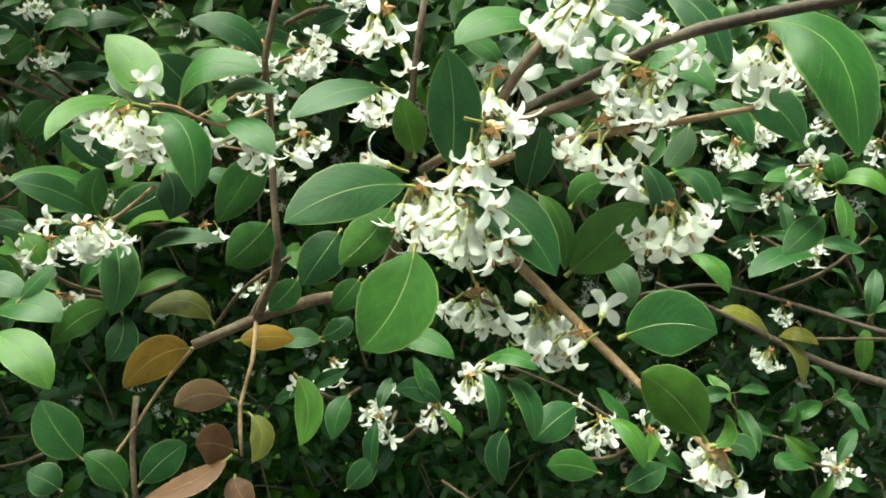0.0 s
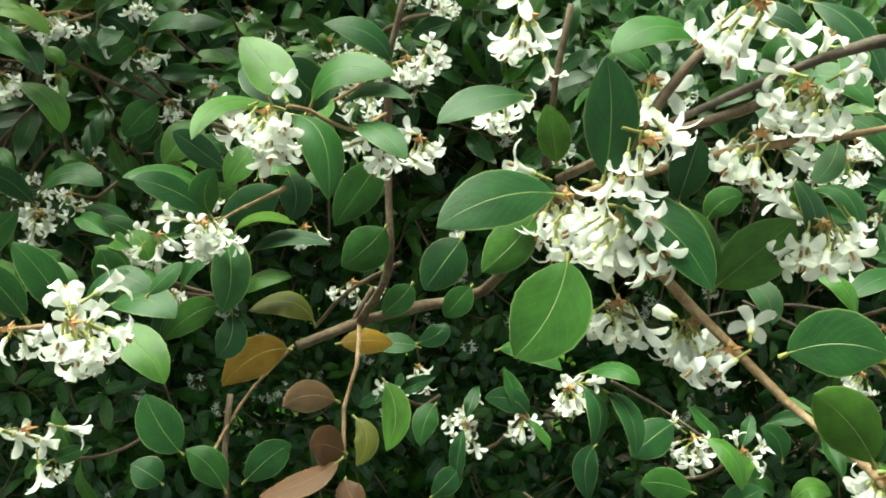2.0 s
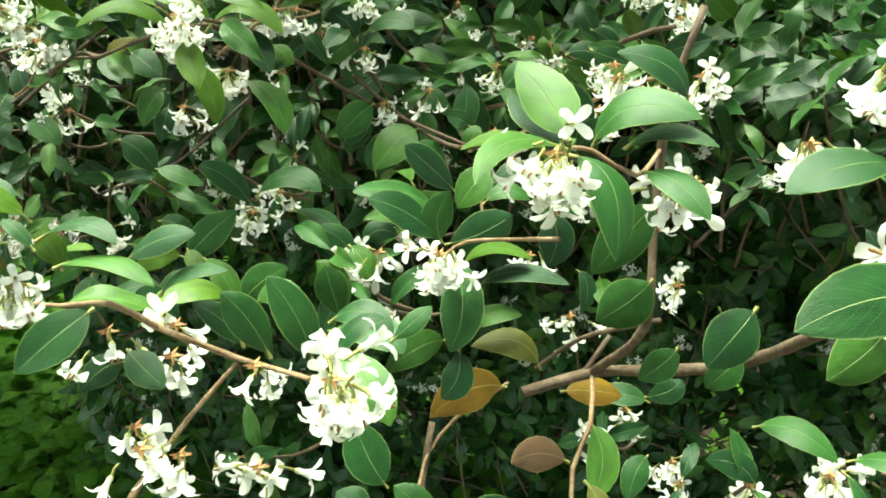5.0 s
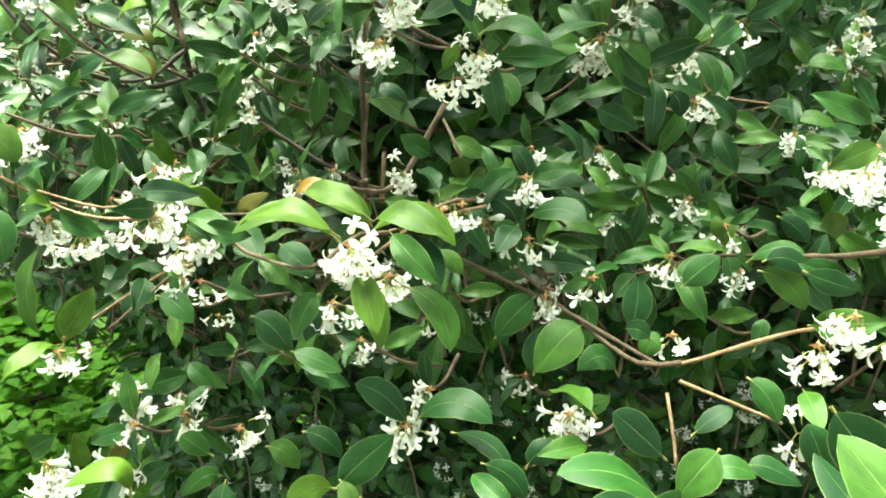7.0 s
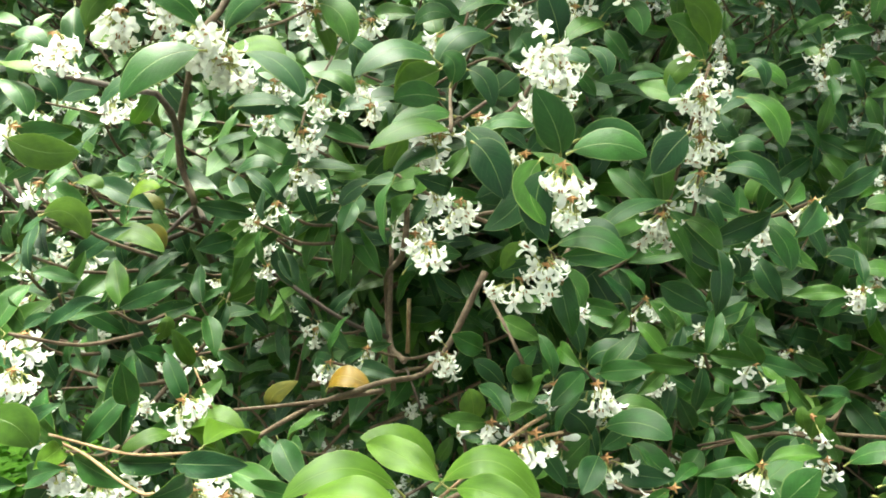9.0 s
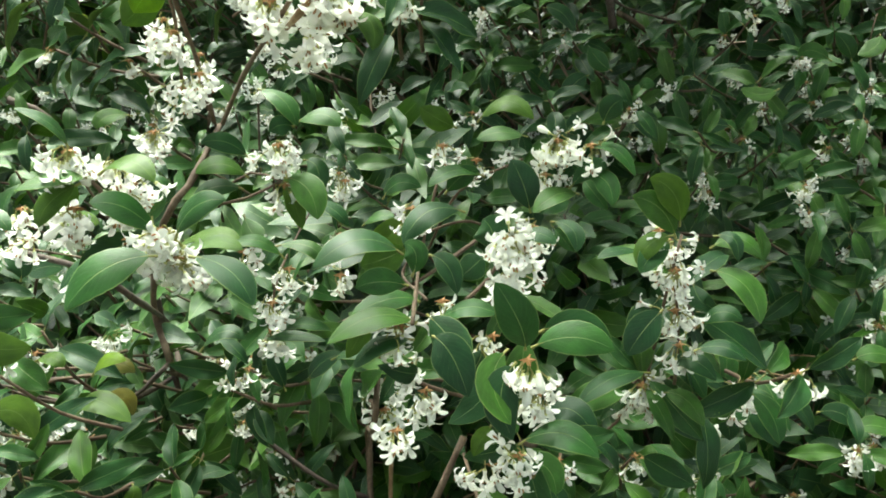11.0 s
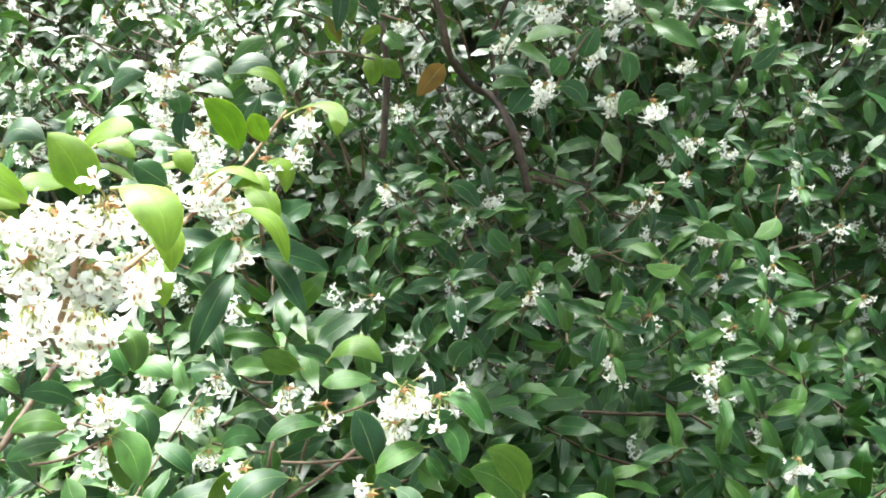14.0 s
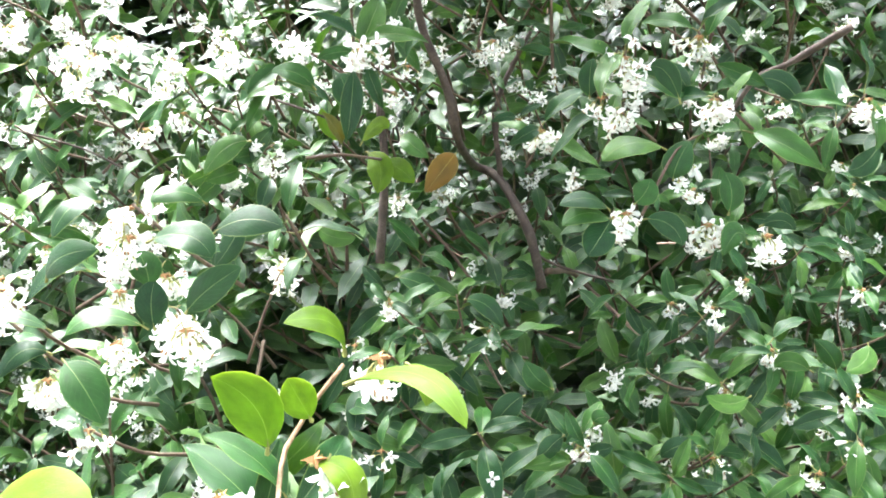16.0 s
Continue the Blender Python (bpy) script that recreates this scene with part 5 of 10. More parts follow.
inflorescence(shrub, (0.0091, 0.1707, 1.0946), 15, size=0.87, seed=8)
inflorescence(shrub, (0.0199, 0.1546, 1.0969), 16, size=0.87, seed=9)
inflorescence(shrub, (0.0216, 0.1577, 1.0746), 11, size=0.76, seed=10)
inflorescence(shrub, (0.0377, 0.1547, 1.0719), 15, size=0.76, seed=11)
inflorescence(shrub, (0.0433, 0.1445, 1.0720), 5, size=0.84, seed=12)
inflorescence(shrub, (0.0932, 0.1966, 1.1239), 12, size=0.84, seed=13)
inflorescence(shrub, (-0.0320, 0.2825, 1.1043), 9, size=0.76, seed=14)
inflorescence(shrub, (-0.0003, 0.1941, 1.1305), 9, size=0.84, seed=15)
inflorescence(shrub, (-0.0075, 0.2264, 1.1032), 8, size=0.84, seed=16)
inflorescence(shrub, (-0.0314, 0.2459, 1.0833), 7, size=0.76, seed=17)
inflorescence(shrub, (0.0233, 0.2467, 0.9908), 11, size=0.76, seed=18)
inflorescence(shrub, (0.0803, 0.2781, 0.9478), 11, size=0.76, seed=19)
inflorescence(shrub, (0.1867, 0.3655, 0.9278), 11, size=0.76, seed=20)
inflorescence(shrub, (0.0664, 0.1178, 1.0626), 8, size=0.65, seed=21)
inflorescence(shrub, (0.2157, 0.3221, 0.8906), 11, size=0.76, seed=22)
inflorescence(shrub, (0.1313, 0.3142, 1.0594), 9, size=0.76, seed=23)
inflorescence(shrub, (0.1601, 0.2998, 1.0529), 12, size=0.76, seed=24)
inflorescence(shrub, (0.1161, 0.2592, 1.0882), 9, size=0.76, seed=25)
inflorescence(rear_shrub, (-0.3635, 0.7523, 0.9975), 7, size=0.76, seed=26)
inflorescence(rear_shrub, (-0.3651, 0.7611, 1.0471), 9, size=0.76, seed=27)
inflorescence(shrub, (-0.0399, 0.3279, 0.9434), 4, size=0.76, seed=28)
inflorescence(shrub, (-0.0177, 0.3190, 0.9267), 7, size=0.76, seed=29)
inflorescence(rear_shrub, (-0.1815, 0.8147, 0.9792), 7, size=0.76, seed=30)
inflorescence(shrub, (0.1958, 0.3751, 0.9502), 4, size=0.76, seed=31)
inflorescence(shrub, (0.0242, 0.1557, 1.1128), 8, size=0.84, seed=32)
inflorescence(shrub, (-0.0245, 0.3588, 0.9928), 7, size=0.76, seed=33)

# the shoot ends at the side
inflorescence(shrub, (-0.1014, 0.1508, 1.0668), 19, size=0.84, seed=34)
inflorescence(shrub, (-0.1590, 0.1598, 1.0349), 5, size=0.84, seed=35)
inflorescence(shrub, (-0.1487, 0.1614, 1.0272), 4, size=0.84, seed=36)
inflorescence(shrub, (-0.1313, 0.1686, 1.0216), 5, size=0.84, seed=37)

# the shoots beside them
bent_leaf(stem_22, (-0.1903, 0.1738, 1.0752), (-0.1765, 0.1743, 1.0817), (-0.1647, 0.1715, 1.0790), 0.0074, (-0.15, -0.05, 0.99))
bent_leaf(stem_22, (-0.1818, 0.1685, 1.0715), (-0.1665, 0.1686, 1.0763), (-0.1519, 0.1660, 1.0725), 0.0080, (-0.03, 0.07, 1.00))
bent_leaf(stem_22, (-0.1714, 0.1815, 1.0684), (-0.1622, 0.1836, 1.0748), (-0.1523, 0.1858, 1.0772), 0.0092, (-0.24, -0.56, 0.79))
bent_leaf(stem_22, (-0.1645, 0.1599, 1.0679), (-0.1684, 0.1506, 1.0650), (-0.1729, 0.1417, 1.0599), 0.0105, (0.57, -0.53, 0.62))
bent_leaf(stem_22, (-0.1899, 0.1727, 1.0730), (-0.1942, 0.1730, 1.0779), (-0.1989, 0.1738, 1.0801), 0.0049, (0.62, -0.04, 0.79))
bent_leaf(stem_22, (-0.2277, 0.1893, 1.0812), (-0.2175, 0.1907, 1.0804), (-0.2111, 0.1921, 1.0773), 0.0074, (0.26, -0.18, 0.95))
bent_leaf(stem_22, (-0.1615, 0.1803, 1.0606), (-0.1546, 0.1820, 1.0675), (-0.1432, 0.1842, 1.0690), 0.0069, (-0.36, -0.24, 0.90))
bent_leaf(stem_20, (-0.1299, 0.1777, 1.0492), (-0.1352, 0.1777, 1.0596), (-0.1420, 0.1774, 1.0665), 0.0098, (0.57, -0.73, 0.38))
bent_leaf(stem_20, (-0.1158, 0.1725, 1.0537), (-0.1198, 0.1735, 1.0652), (-0.1273, 0.1744, 1.0749), 0.0103, (0.73, -0.52, 0.44))
bent_leaf(stem_20, (-0.1097, 0.1693, 1.0553), (-0.1063, 0.1740, 1.0643), (-0.0995, 0.1780, 1.0663), 0.0079, (-0.50, -0.39, 0.77))
bent_leaf(stem_20, (-0.1016, 0.1880, 1.0532), (-0.0968, 0.1909, 1.0580), (-0.0928, 0.1948, 1.0612), 0.0058, (-0.11, -0.70, 0.71))
bent_leaf(stem_21, (-0.1243, 0.2015, 1.0469), (-0.1144, 0.2005, 1.0529), (-0.1039, 0.1971, 1.0495), 0.0097, (-0.18, -0.27, 0.95))
bent_leaf(stem_20, (-0.1412, 0.1846, 1.0463), (-0.1459, 0.1834, 1.0542), (-0.1532, 0.1819, 1.0591), 0.0077, (0.72, -0.37, 0.59))
bent_leaf(stem_13, (-0.1409, 0.2506, 1.0164), (-0.1445, 0.2512, 1.0281), (-0.1473, 0.2530, 1.0358), 0.0116, (0.42, -0.87, 0.25))
bent_leaf(stem_22, (-0.1704, 0.2356, 1.0263), (-0.1651, 0.2393, 1.0333), (-0.1573, 0.2452, 1.0375), 0.0121, (0.25, -0.86, 0.45))
bent_leaf(stem_22, (-0.1622, 0.2286, 1.0308), (-0.1544, 0.2300, 1.0372), (-0.1442, 0.2298, 1.0341), 0.0088, (-0.11, -0.61, 0.79))
bent_leaf(stem_22, (-0.1648, 0.1687, 1.0512), (-0.1587, 0.1654, 1.0492), (-0.1519, 0.1636, 1.0456), 0.0086, (0.17, -0.52, 0.84))
bent_leaf(stem_22, (-0.1697, 0.1744, 1.0427), (-0.1738, 0.1694, 1.0429), (-0.1775, 0.1641, 1.0384), 0.0078, (0.48, -0.62, 0.62))
bent_leaf(stem_23, (-0.1921, 0.3205, 1.0227), (-0.1764, 0.3178, 1.0236), (-0.1652, 0.3131, 1.0158), 0.0115, (0.24, -0.01, 0.97))
leaf(stem_23, (-0.2218, 0.3153, 1.1085), (-0.2532, 0.3249, 1.1125), 0.0117, (-0.03, -0.46, 0.89), 3, "soft")
leaf(stem_23, (-0.2218, 0.3153, 1.1085), (-0.1906, 0.3079, 1.1101), 0.0114, (-0.16, -0.49, 0.86), 4, "soft")
leaf(stem_23, (-0.2259, 0.2983, 1.1079), (-0.2634, 0.2953, 1.1078), 0.0132, (0.02, -0.26, 0.96), 4, "soft")
leaf(stem_23, (-0.2179, 0.2938, 1.1006), (-0.2043, 0.2791, 1.0852), 0.0109, (0.22, -0.60, 0.77), 1, "soft")
leaf(stem_24, (-0.2198, 0.3255, 1.1012), (-0.1960, 0.3141, 1.0889), 0.0113, (-0.06, -0.78, 0.62), 3)
leaf(stem_23, (-0.2607, 0.3432, 1.0581), (-0.2603, 0.3317, 1.0428), 0.0096, (0.53, -0.68, 0.51))
leaf(stem_37, (-0.3073, 0.2971, 1.1124), (-0.2818, 0.3009, 1.1147), 0.0091, (0.06, -0.83, 0.55), 4)
leaf(stem_37, (-0.3026, 0.3002, 1.1071), (-0.3022, 0.2776, 1.1143), 0.0085, (0.99, 0.07, 0.15), 3)
leaf(stem_36, (-0.2939, 0.3146, 1.0963), (-0.2710, 0.3144, 1.0953), 0.0096, (-0.01, -0.95, 0.31))
leaf(stem_23, (-0.2754, 0.3250, 1.0834), (-0.2578, 0.3165, 1.0761), 0.0105, (-0.04, -0.69, 0.72))
leaf(stem_36, (-0.3354, 0.3284, 1.0602), (-0.3282, 0.3102, 1.0542), 0.0105, (0.62, -0.01, 0.79), 3)
leaf(stem_22, (-0.2331, 0.2222, 1.0226), (-0.1991, 0.2331, 1.0164), 0.0128, (0.19, -0.02, 0.98), 3)
leaf(stem_30, (-0.0179, 0.3956, 1.1034), (-0.0320, 0.3840, 1.1159), 0.0113, (0.44, -0.84, -0.31), 4)
leaf(stem_27, (-0.0254, 0.3479, 1.1040), (-0.0454, 0.3483, 1.0960), 0.0108, (-0.12, -0.97, 0.23))
leaf(stem_28, (-0.0586, 0.3439, 0.9988), (-0.0529, 0.3220, 0.9955), 0.0092, (-0.32, -0.21, 0.92))
inflorescence(shrub, (-0.2992, 0.2942, 1.1064), 16, size=0.76, seed=38)
inflorescence(shrub, (-0.3009, 0.3137, 1.0898), 14, size=0.76, seed=39)
inflorescence(shrub, (-0.2190, 0.2923, 1.1091), 19, size=0.76, seed=40)
inflorescence(shrub, (-0.2241, 0.3347, 1.0784), 14, size=0.76, seed=41)
inflorescence(shrub, (-0.2523, 0.3414, 1.0580), 11, size=0.76, seed=42)
inflorescence(shrub, (-0.2923, 0.3243, 0.9959), 7, size=0.76, seed=43)
inflorescence(shrub, (-0.1727, 0.3895, 1.0537), 9, size=0.76, seed=44)
inflorescence(shrub, (-0.1817, 0.3887, 1.0798), 7, size=0.76, seed=45)
inflorescence(shrub, (-0.3045, 0.4649, 0.9801), 9, size=0.76, seed=46)
inflorescence(shrub, (-0.2882, 0.2495, 1.0081), 11, size=0.76, seed=47)
inflorescence(shrub, (-0.2120, 0.1854, 1.0530), 14, size=0.76, seed=48)
inflorescence(shrub, (-0.1620, 0.1860, 1.0487), 4, size=0.91, seed=49)
inflorescence(shrub, (-0.1745, 0.1745, 1.0512), 3, size=0.91, seed=50)
inflorescence(shrub, (-0.0448, 0.3292, 1.0918), 12, size=0.76, seed=51)
inflorescence(shrub, (-0.0550, 0.4310, 1.1180), 12, size=0.76, seed=52)
inflorescence(shrub, (-0.0396, 0.4077, 1.1083), 8, size=0.76, seed=53)
inflorescence(shrub, (-0.2056, 0.3674, 1.0996), 5, size=0.76, seed=54)
inflorescence(shrub, (-0.2093, 0.3530, 1.1017), 4, size=0.76, seed=55)
inflorescence(shrub, (-0.3623, 0.3855, 1.0299), 11, size=0.76, seed=56)
inflorescence(shrub, (-0.1213, 0.5149, 1.0646), 5, size=0.76, seed=57)
inflorescence(rear_shrub, (-0.1935, 0.6371, 1.0244), 8, size=0.76, seed=58)
inflorescence(shrub, (-0.1350, 0.2743, 1.0327), 9, size=0.76, seed=59)
inflorescence(shrub, (-0.4239, 0.4972, 0.9406), 5, size=0.76, seed=60)
inflorescence(shrub, (-0.0615, 0.3311, 1.0946), 9, size=0.76, seed=61)
inflorescence(shrub, (-0.1077, 0.2515, 1.0475), 8, size=0.76, seed=62)
inflorescence(shrub, (-0.0385, 0.2138, 1.0927), 7, size=0.76, seed=63)

# the middle shoots
bent_leaf(stem_13, (-0.1107, 0.2803, 1.0454), (-0.1248, 0.2739, 1.0574), (-0.1410, 0.2648, 1.0592), 0.0161, (0.39, 0.05, 0.92))
bent_leaf(stem_13, (-0.0967, 0.2836, 1.0670), (-0.1013, 0.2783, 1.0620), (-0.1063, 0.2742, 1.0538), 0.0125, (-0.03, -0.80, 0.60))
bent_leaf(stem_29, (-0.1111, 0.2944, 1.0510), (-0.1206, 0.2891, 1.0624), (-0.1288, 0.2857, 1.0705), 0.0117, (0.71, -0.58, 0.39))
bent_leaf(stem_6, (-0.0770, 0.2513, 1.1074), (-0.0693, 0.2493, 1.0997), (-0.0622, 0.2493, 1.0920), 0.0145, (0.12, -0.96, 0.24))
bent_leaf(stem_13, (-0.0705, 0.2531, 1.0815), (-0.0763, 0.2549, 1.0922), (-0.0798, 0.2575, 1.0978), 0.0083, (0.02, -0.96, 0.26))
bent_leaf(stem_28, (-0.0861, 0.3110, 1.0436), (-0.0788, 0.3122, 1.0441), (-0.0675, 0.3148, 1.0379), 0.0086, (0.34, -0.50, 0.79))
bent_leaf(stem_29, (-0.1755, 0.3056, 1.0234), (-0.1648, 0.3062, 1.0204), (-0.1578, 0.3062, 1.0114), 0.0104, (0.37, -0.77, 0.51))
bent_leaf(stem_23, (-0.2081, 0.3174, 1.0233), (-0.2166, 0.3134, 1.0374), (-0.2272, 0.3087, 1.0436), 0.0126, (0.74, -0.42, 0.52))
bent_leaf(stem_23, (-0.2034, 0.3112, 1.0313), (-0.1896, 0.3133, 1.0418), (-0.1734, 0.3125, 1.0369), 0.0144, (-0.16, -0.34, 0.93))
bent_leaf(stem_22, (-0.2278, 0.2917, 1.0070), (-0.2201, 0.2972, 1.0171), (-0.2101, 0.3066, 1.0262), 0.0142, (0.20, -0.85, 0.48))
bent_leaf(stem_22, (-0.2518, 0.3098, 1.0143), (-0.2428, 0.3106, 1.0134), (-0.2351, 0.3114, 1.0052), 0.0096, (0.39, -0.71, 0.59))
bent_leaf(stem_22, (-0.2742, 0.3169, 0.9962), (-0.2658, 0.3173, 0.9953), (-0.2591, 0.3182, 0.9877), 0.0102, (0.40, -0.68, 0.61))
bent_leaf(stem_26, (-0.1720, 0.3749, 1.0210), (-0.1687, 0.3792, 1.0323), (-0.1540, 0.3903, 1.0409), 0.0187, (0.16, -0.85, 0.51))
bent_leaf(stem_23, (-0.1931, 0.3836, 1.0305), (-0.1882, 0.3879, 1.0409), (-0.1809, 0.3977, 1.0520), 0.0143, (0.20, -0.87, 0.45))
bent_leaf(stem_26, (-0.1907, 0.3980, 1.0601), (-0.1913, 0.3989, 1.0672), (-0.1859, 0.4067, 1.0755), 0.0128, (0.23, -0.88, 0.43))
bent_leaf(stem_26, (-0.1348, 0.3960, 1.0391), (-0.1338, 0.3999, 1.0514), (-0.1351, 0.4065, 1.0620), 0.0130, (0.06, -0.91, 0.41))
bent_leaf(stem_30, (-0.0882, 0.3953, 1.0778), (-0.0765, 0.3959, 1.0746), (-0.0675, 0.3958, 1.0636), 0.0119, (0.18, -0.96, 0.22))
bent_leaf(stem_30, (-0.0746, 0.3712, 1.0907), (-0.0644, 0.3716, 1.0877), (-0.0539, 0.3755, 1.0844), 0.0096, (0.28, -0.92, 0.29))
bent_leaf(stem_23, (-0.1165, 0.4014, 1.0622), (-0.1101, 0.4050, 1.0697), (-0.1026, 0.4120, 1.0748), 0.0126, (0.14, -0.83, 0.54))
bent_leaf(stem_26, (-0.1581, 0.3772, 1.0156), (-0.1476, 0.3767, 1.0111), (-0.1389, 0.3829, 1.0137), 0.0100, (0.29, -0.79, 0.54))
bent_leaf(stem_26, (-0.1644, 0.3344, 1.0026), (-0.1588, 0.3379, 1.0100), (-0.1500, 0.3415, 1.0071), 0.0114, (0.18, -0.77, 0.62))
bent_leaf(stem_23, (-0.1262, 0.3755, 1.0382), (-0.1250, 0.3773, 1.0455), (-0.1224, 0.3818, 1.0491), 0.0094, (0.04, -0.87, 0.49))
bent_leaf(stem_22, (-0.2057, 0.1901, 1.0713), (-0.2143, 0.1829, 1.0817), (-0.2241, 0.1714, 1.0805), 0.0128, (0.48, -0.04, 0.88), "soft")
bent_leaf(stem_22, (-0.2145, 0.1894, 1.0640), (-0.2202, 0.1842, 1.0653), (-0.2280, 0.1785, 1.0626), 0.0075, (-0.05, -0.06, 1.00), "soft")
bent_leaf(stem_22, (-0.1959, 0.1870, 1.0592), (-0.1974, 0.1863, 1.0664), (-0.2016, 0.1852, 1.0705), 0.0076, (0.77, -0.58, 0.29), "soft")
bent_leaf(stem_22, (-0.2096, 0.1979, 1.0547), (-0.2106, 0.1993, 1.0603), (-0.2129, 0.2023, 1.0652), 0.0051, (-0.13, -0.93, 0.35), "soft")
bent_leaf(stem_22, (-0.2094, 0.1991, 1.0570), (-0.2024, 0.1988, 1.0600), (-0.1950, 0.1996, 1.0603), 0.0063, (-0.23, 0.02, 0.97), "soft")
bent_leaf(stem_22, (-0.2851, 0.3023, 0.9866), (-0.2833, 0.2944, 0.9797), (-0.2801, 0.2900, 0.9709), 0.0129, (0.50, -0.59, 0.63))
bent_leaf(stem_22, (-0.2875, 0.3021, 0.9876), (-0.2918, 0.2970, 0.9900), (-0.2988, 0.2902, 0.9830), 0.0084, (0.49, -0.68, 0.54))
bent_leaf(stem_42, (-0.3022, 0.3180, 0.9822), (-0.3101, 0.3144, 0.9900), (-0.3150, 0.3139, 0.9936), 0.0099, (0.62, -0.62, 0.48))
bent_leaf(stem_22, (-0.2360, 0.2868, 0.9941), (-0.2464, 0.2804, 0.9973), (-0.2596, 0.2713, 0.9900), 0.0127, (-0.00, -0.25, 0.97))
bent_leaf(stem_22, (-0.2255, 0.2872, 1.0110), (-0.2335, 0.2811, 1.0131), (-0.2393, 0.2750, 1.0071), 0.0103, (0.44, -0.68, 0.58), "soft")
bent_leaf(stem_22, (-0.2251, 0.2891, 1.0143), (-0.2196, 0.2848, 1.0117), (-0.2162, 0.2822, 1.0068), 0.0074, (0.22, -0.58, 0.79), "soft")
bent_leaf(stem_22, (-0.2155, 0.2791, 1.0118), (-0.2192, 0.2708, 1.0069), (-0.2229, 0.2646, 0.9995), 0.0119, (0.39, -0.70, 0.60))
bent_leaf(stem_22, (-0.2133, 0.2817, 1.0154), (-0.2030, 0.2781, 1.0109), (-0.1947, 0.2735, 0.9994), 0.0112, (0.55, -0.29, 0.78))
bent_leaf(stem_22, (-0.2076, 0.2525, 1.0007), (-0.2145, 0.2514, 1.0115), (-0.2230, 0.2484, 1.0137), 0.0102, (0.60, -0.61, 0.52))
bent_leaf(stem_22, (-0.1768, 0.2393, 1.0240), (-0.1861, 0.2329, 1.0313), (-0.1987, 0.2224, 1.0275), 0.0127, (0.20, -0.06, 0.98), "soft")
bent_leaf(stem_22, (-0.2613, 0.2239, 1.0465), (-0.2653, 0.2239, 1.0574), (-0.2780, 0.2155, 1.0520), 0.0112, (0.25, 0.12, 0.96), "soft")
bent_leaf(stem_13, (-0.1440, 0.2560, 1.0133), (-0.1465, 0.2598, 1.0249), (-0.1547, 0.2622, 1.0320), 0.0113, (0.32, -0.83, 0.46))
bent_leaf(stem_13, (-0.1480, 0.2765, 1.0328), (-0.1412, 0.2726, 1.0297), (-0.1371, 0.2689, 1.0226), 0.0098, (0.11, -0.73, 0.67))
bent_leaf(stem_13, (-0.0996, 0.2555, 1.0414), (-0.0910, 0.2578, 1.0486), (-0.0765, 0.2593, 1.0458), 0.0110, (-0.19, 0.02, 0.98), "soft")
bent_leaf(stem_10, (-0.0691, 0.2181, 1.0973), (-0.0802, 0.2179, 1.1000), (-0.0919, 0.2159, 1.0959), 0.0092, (-0.05, -0.05, 1.00), "soft")
bent_leaf(stem_28, (-0.0682, 0.3350, 1.0058), (-0.0624, 0.3297, 1.0010), (-0.0636, 0.3232, 0.9915), 0.0087, (0.60, -0.52, 0.62))
bent_leaf(stem_13, (-0.1003, 0.2891, 1.0503), (-0.0928, 0.2925, 1.0551), (-0.0840, 0.2950, 1.0515), 0.0081, (0.08, -0.40, 0.91))
bent_leaf(stem_29, (-0.1045, 0.3199, 1.0444), (-0.0981, 0.3237, 1.0511), (-0.0922, 0.3285, 1.0535), 0.0075, (-0.15, -0.61, 0.78))
bent_leaf(stem_28, (-0.0894, 0.3344, 1.0632), (-0.0822, 0.3305, 1.0600), (-0.0771, 0.3268, 1.0521), 0.0096, (-0.09, -0.87, 0.49))
leaf(stem_42, (-0.3018, 0.3944, 0.9845), (-0.3207, 0.3906, 1.0061), 0.0145, (0.58, -0.73, 0.36))
leaf(stem_42, (-0.2999, 0.3930, 0.9865), (-0.2706, 0.3929, 0.9813), 0.0114, (0.10, -0.79, 0.61), 3)
leaf(stem_36, (-0.3493, 0.2912, 1.0463), (-0.3362, 0.2993, 1.0690), 0.0124, (0.46, -0.89, 0.01), 2, "soft")
leaf(stem_36, (-0.3486, 0.2900, 1.0450), (-0.3527, 0.2637, 1.0429), 0.0094, (0.16, -0.11, 0.98), 3, "soft")
leaf(stem_30, (-0.0547, 0.4131, 1.1369), (-0.0807, 0.4078, 1.1483), 0.0102, (0.34, -0.89, 0.32), 2)
leaf(stem_30, (-0.0523, 0.4111, 1.1307), (-0.0707, 0.3968, 1.1225), 0.0107, (0.37, -0.76, 0.54), 3, "soft")
leaf(stem_30, (-0.0571, 0.4265, 1.0827), (-0.0624, 0.4149, 1.1007), 0.0104, (-0.08, 0.83, 0.55))
leaf(stem_30, (-0.1023, 0.4832, 1.0449), (-0.1174, 0.4659, 1.0322), 0.0132, (0.27, -0.70, 0.65), 2)
leaf(stem_27, (-0.0720, 0.3497, 1.0794), (-0.0498, 0.3379, 1.0912), 0.0114, (-0.57, -0.78, 0.26), 3)
leaf(stem_30, (-0.0553, 0.3816, 1.0846), (-0.0760, 0.3796, 1.0904), 0.0108, (0.19, -0.94, 0.29), 2)
leaf(stem_29, (-0.1379, 0.3288, 1.0371), (-0.1610, 0.3555, 1.0253), 0.0133, (-0.16, 0.27, 0.95), 3)
leaf(stem_29, (-0.1397, 0.3342, 1.0210), (-0.1565, 0.3145, 1.0253), 0.0093, (0.53, -0.26, 0.81), 2)
leaf(stem_23, (-0.3213, 0.3418, 1.0821), (-0.2983, 0.3342, 1.0783), 0.0112, (-0.14, -0.74, 0.66), 3)
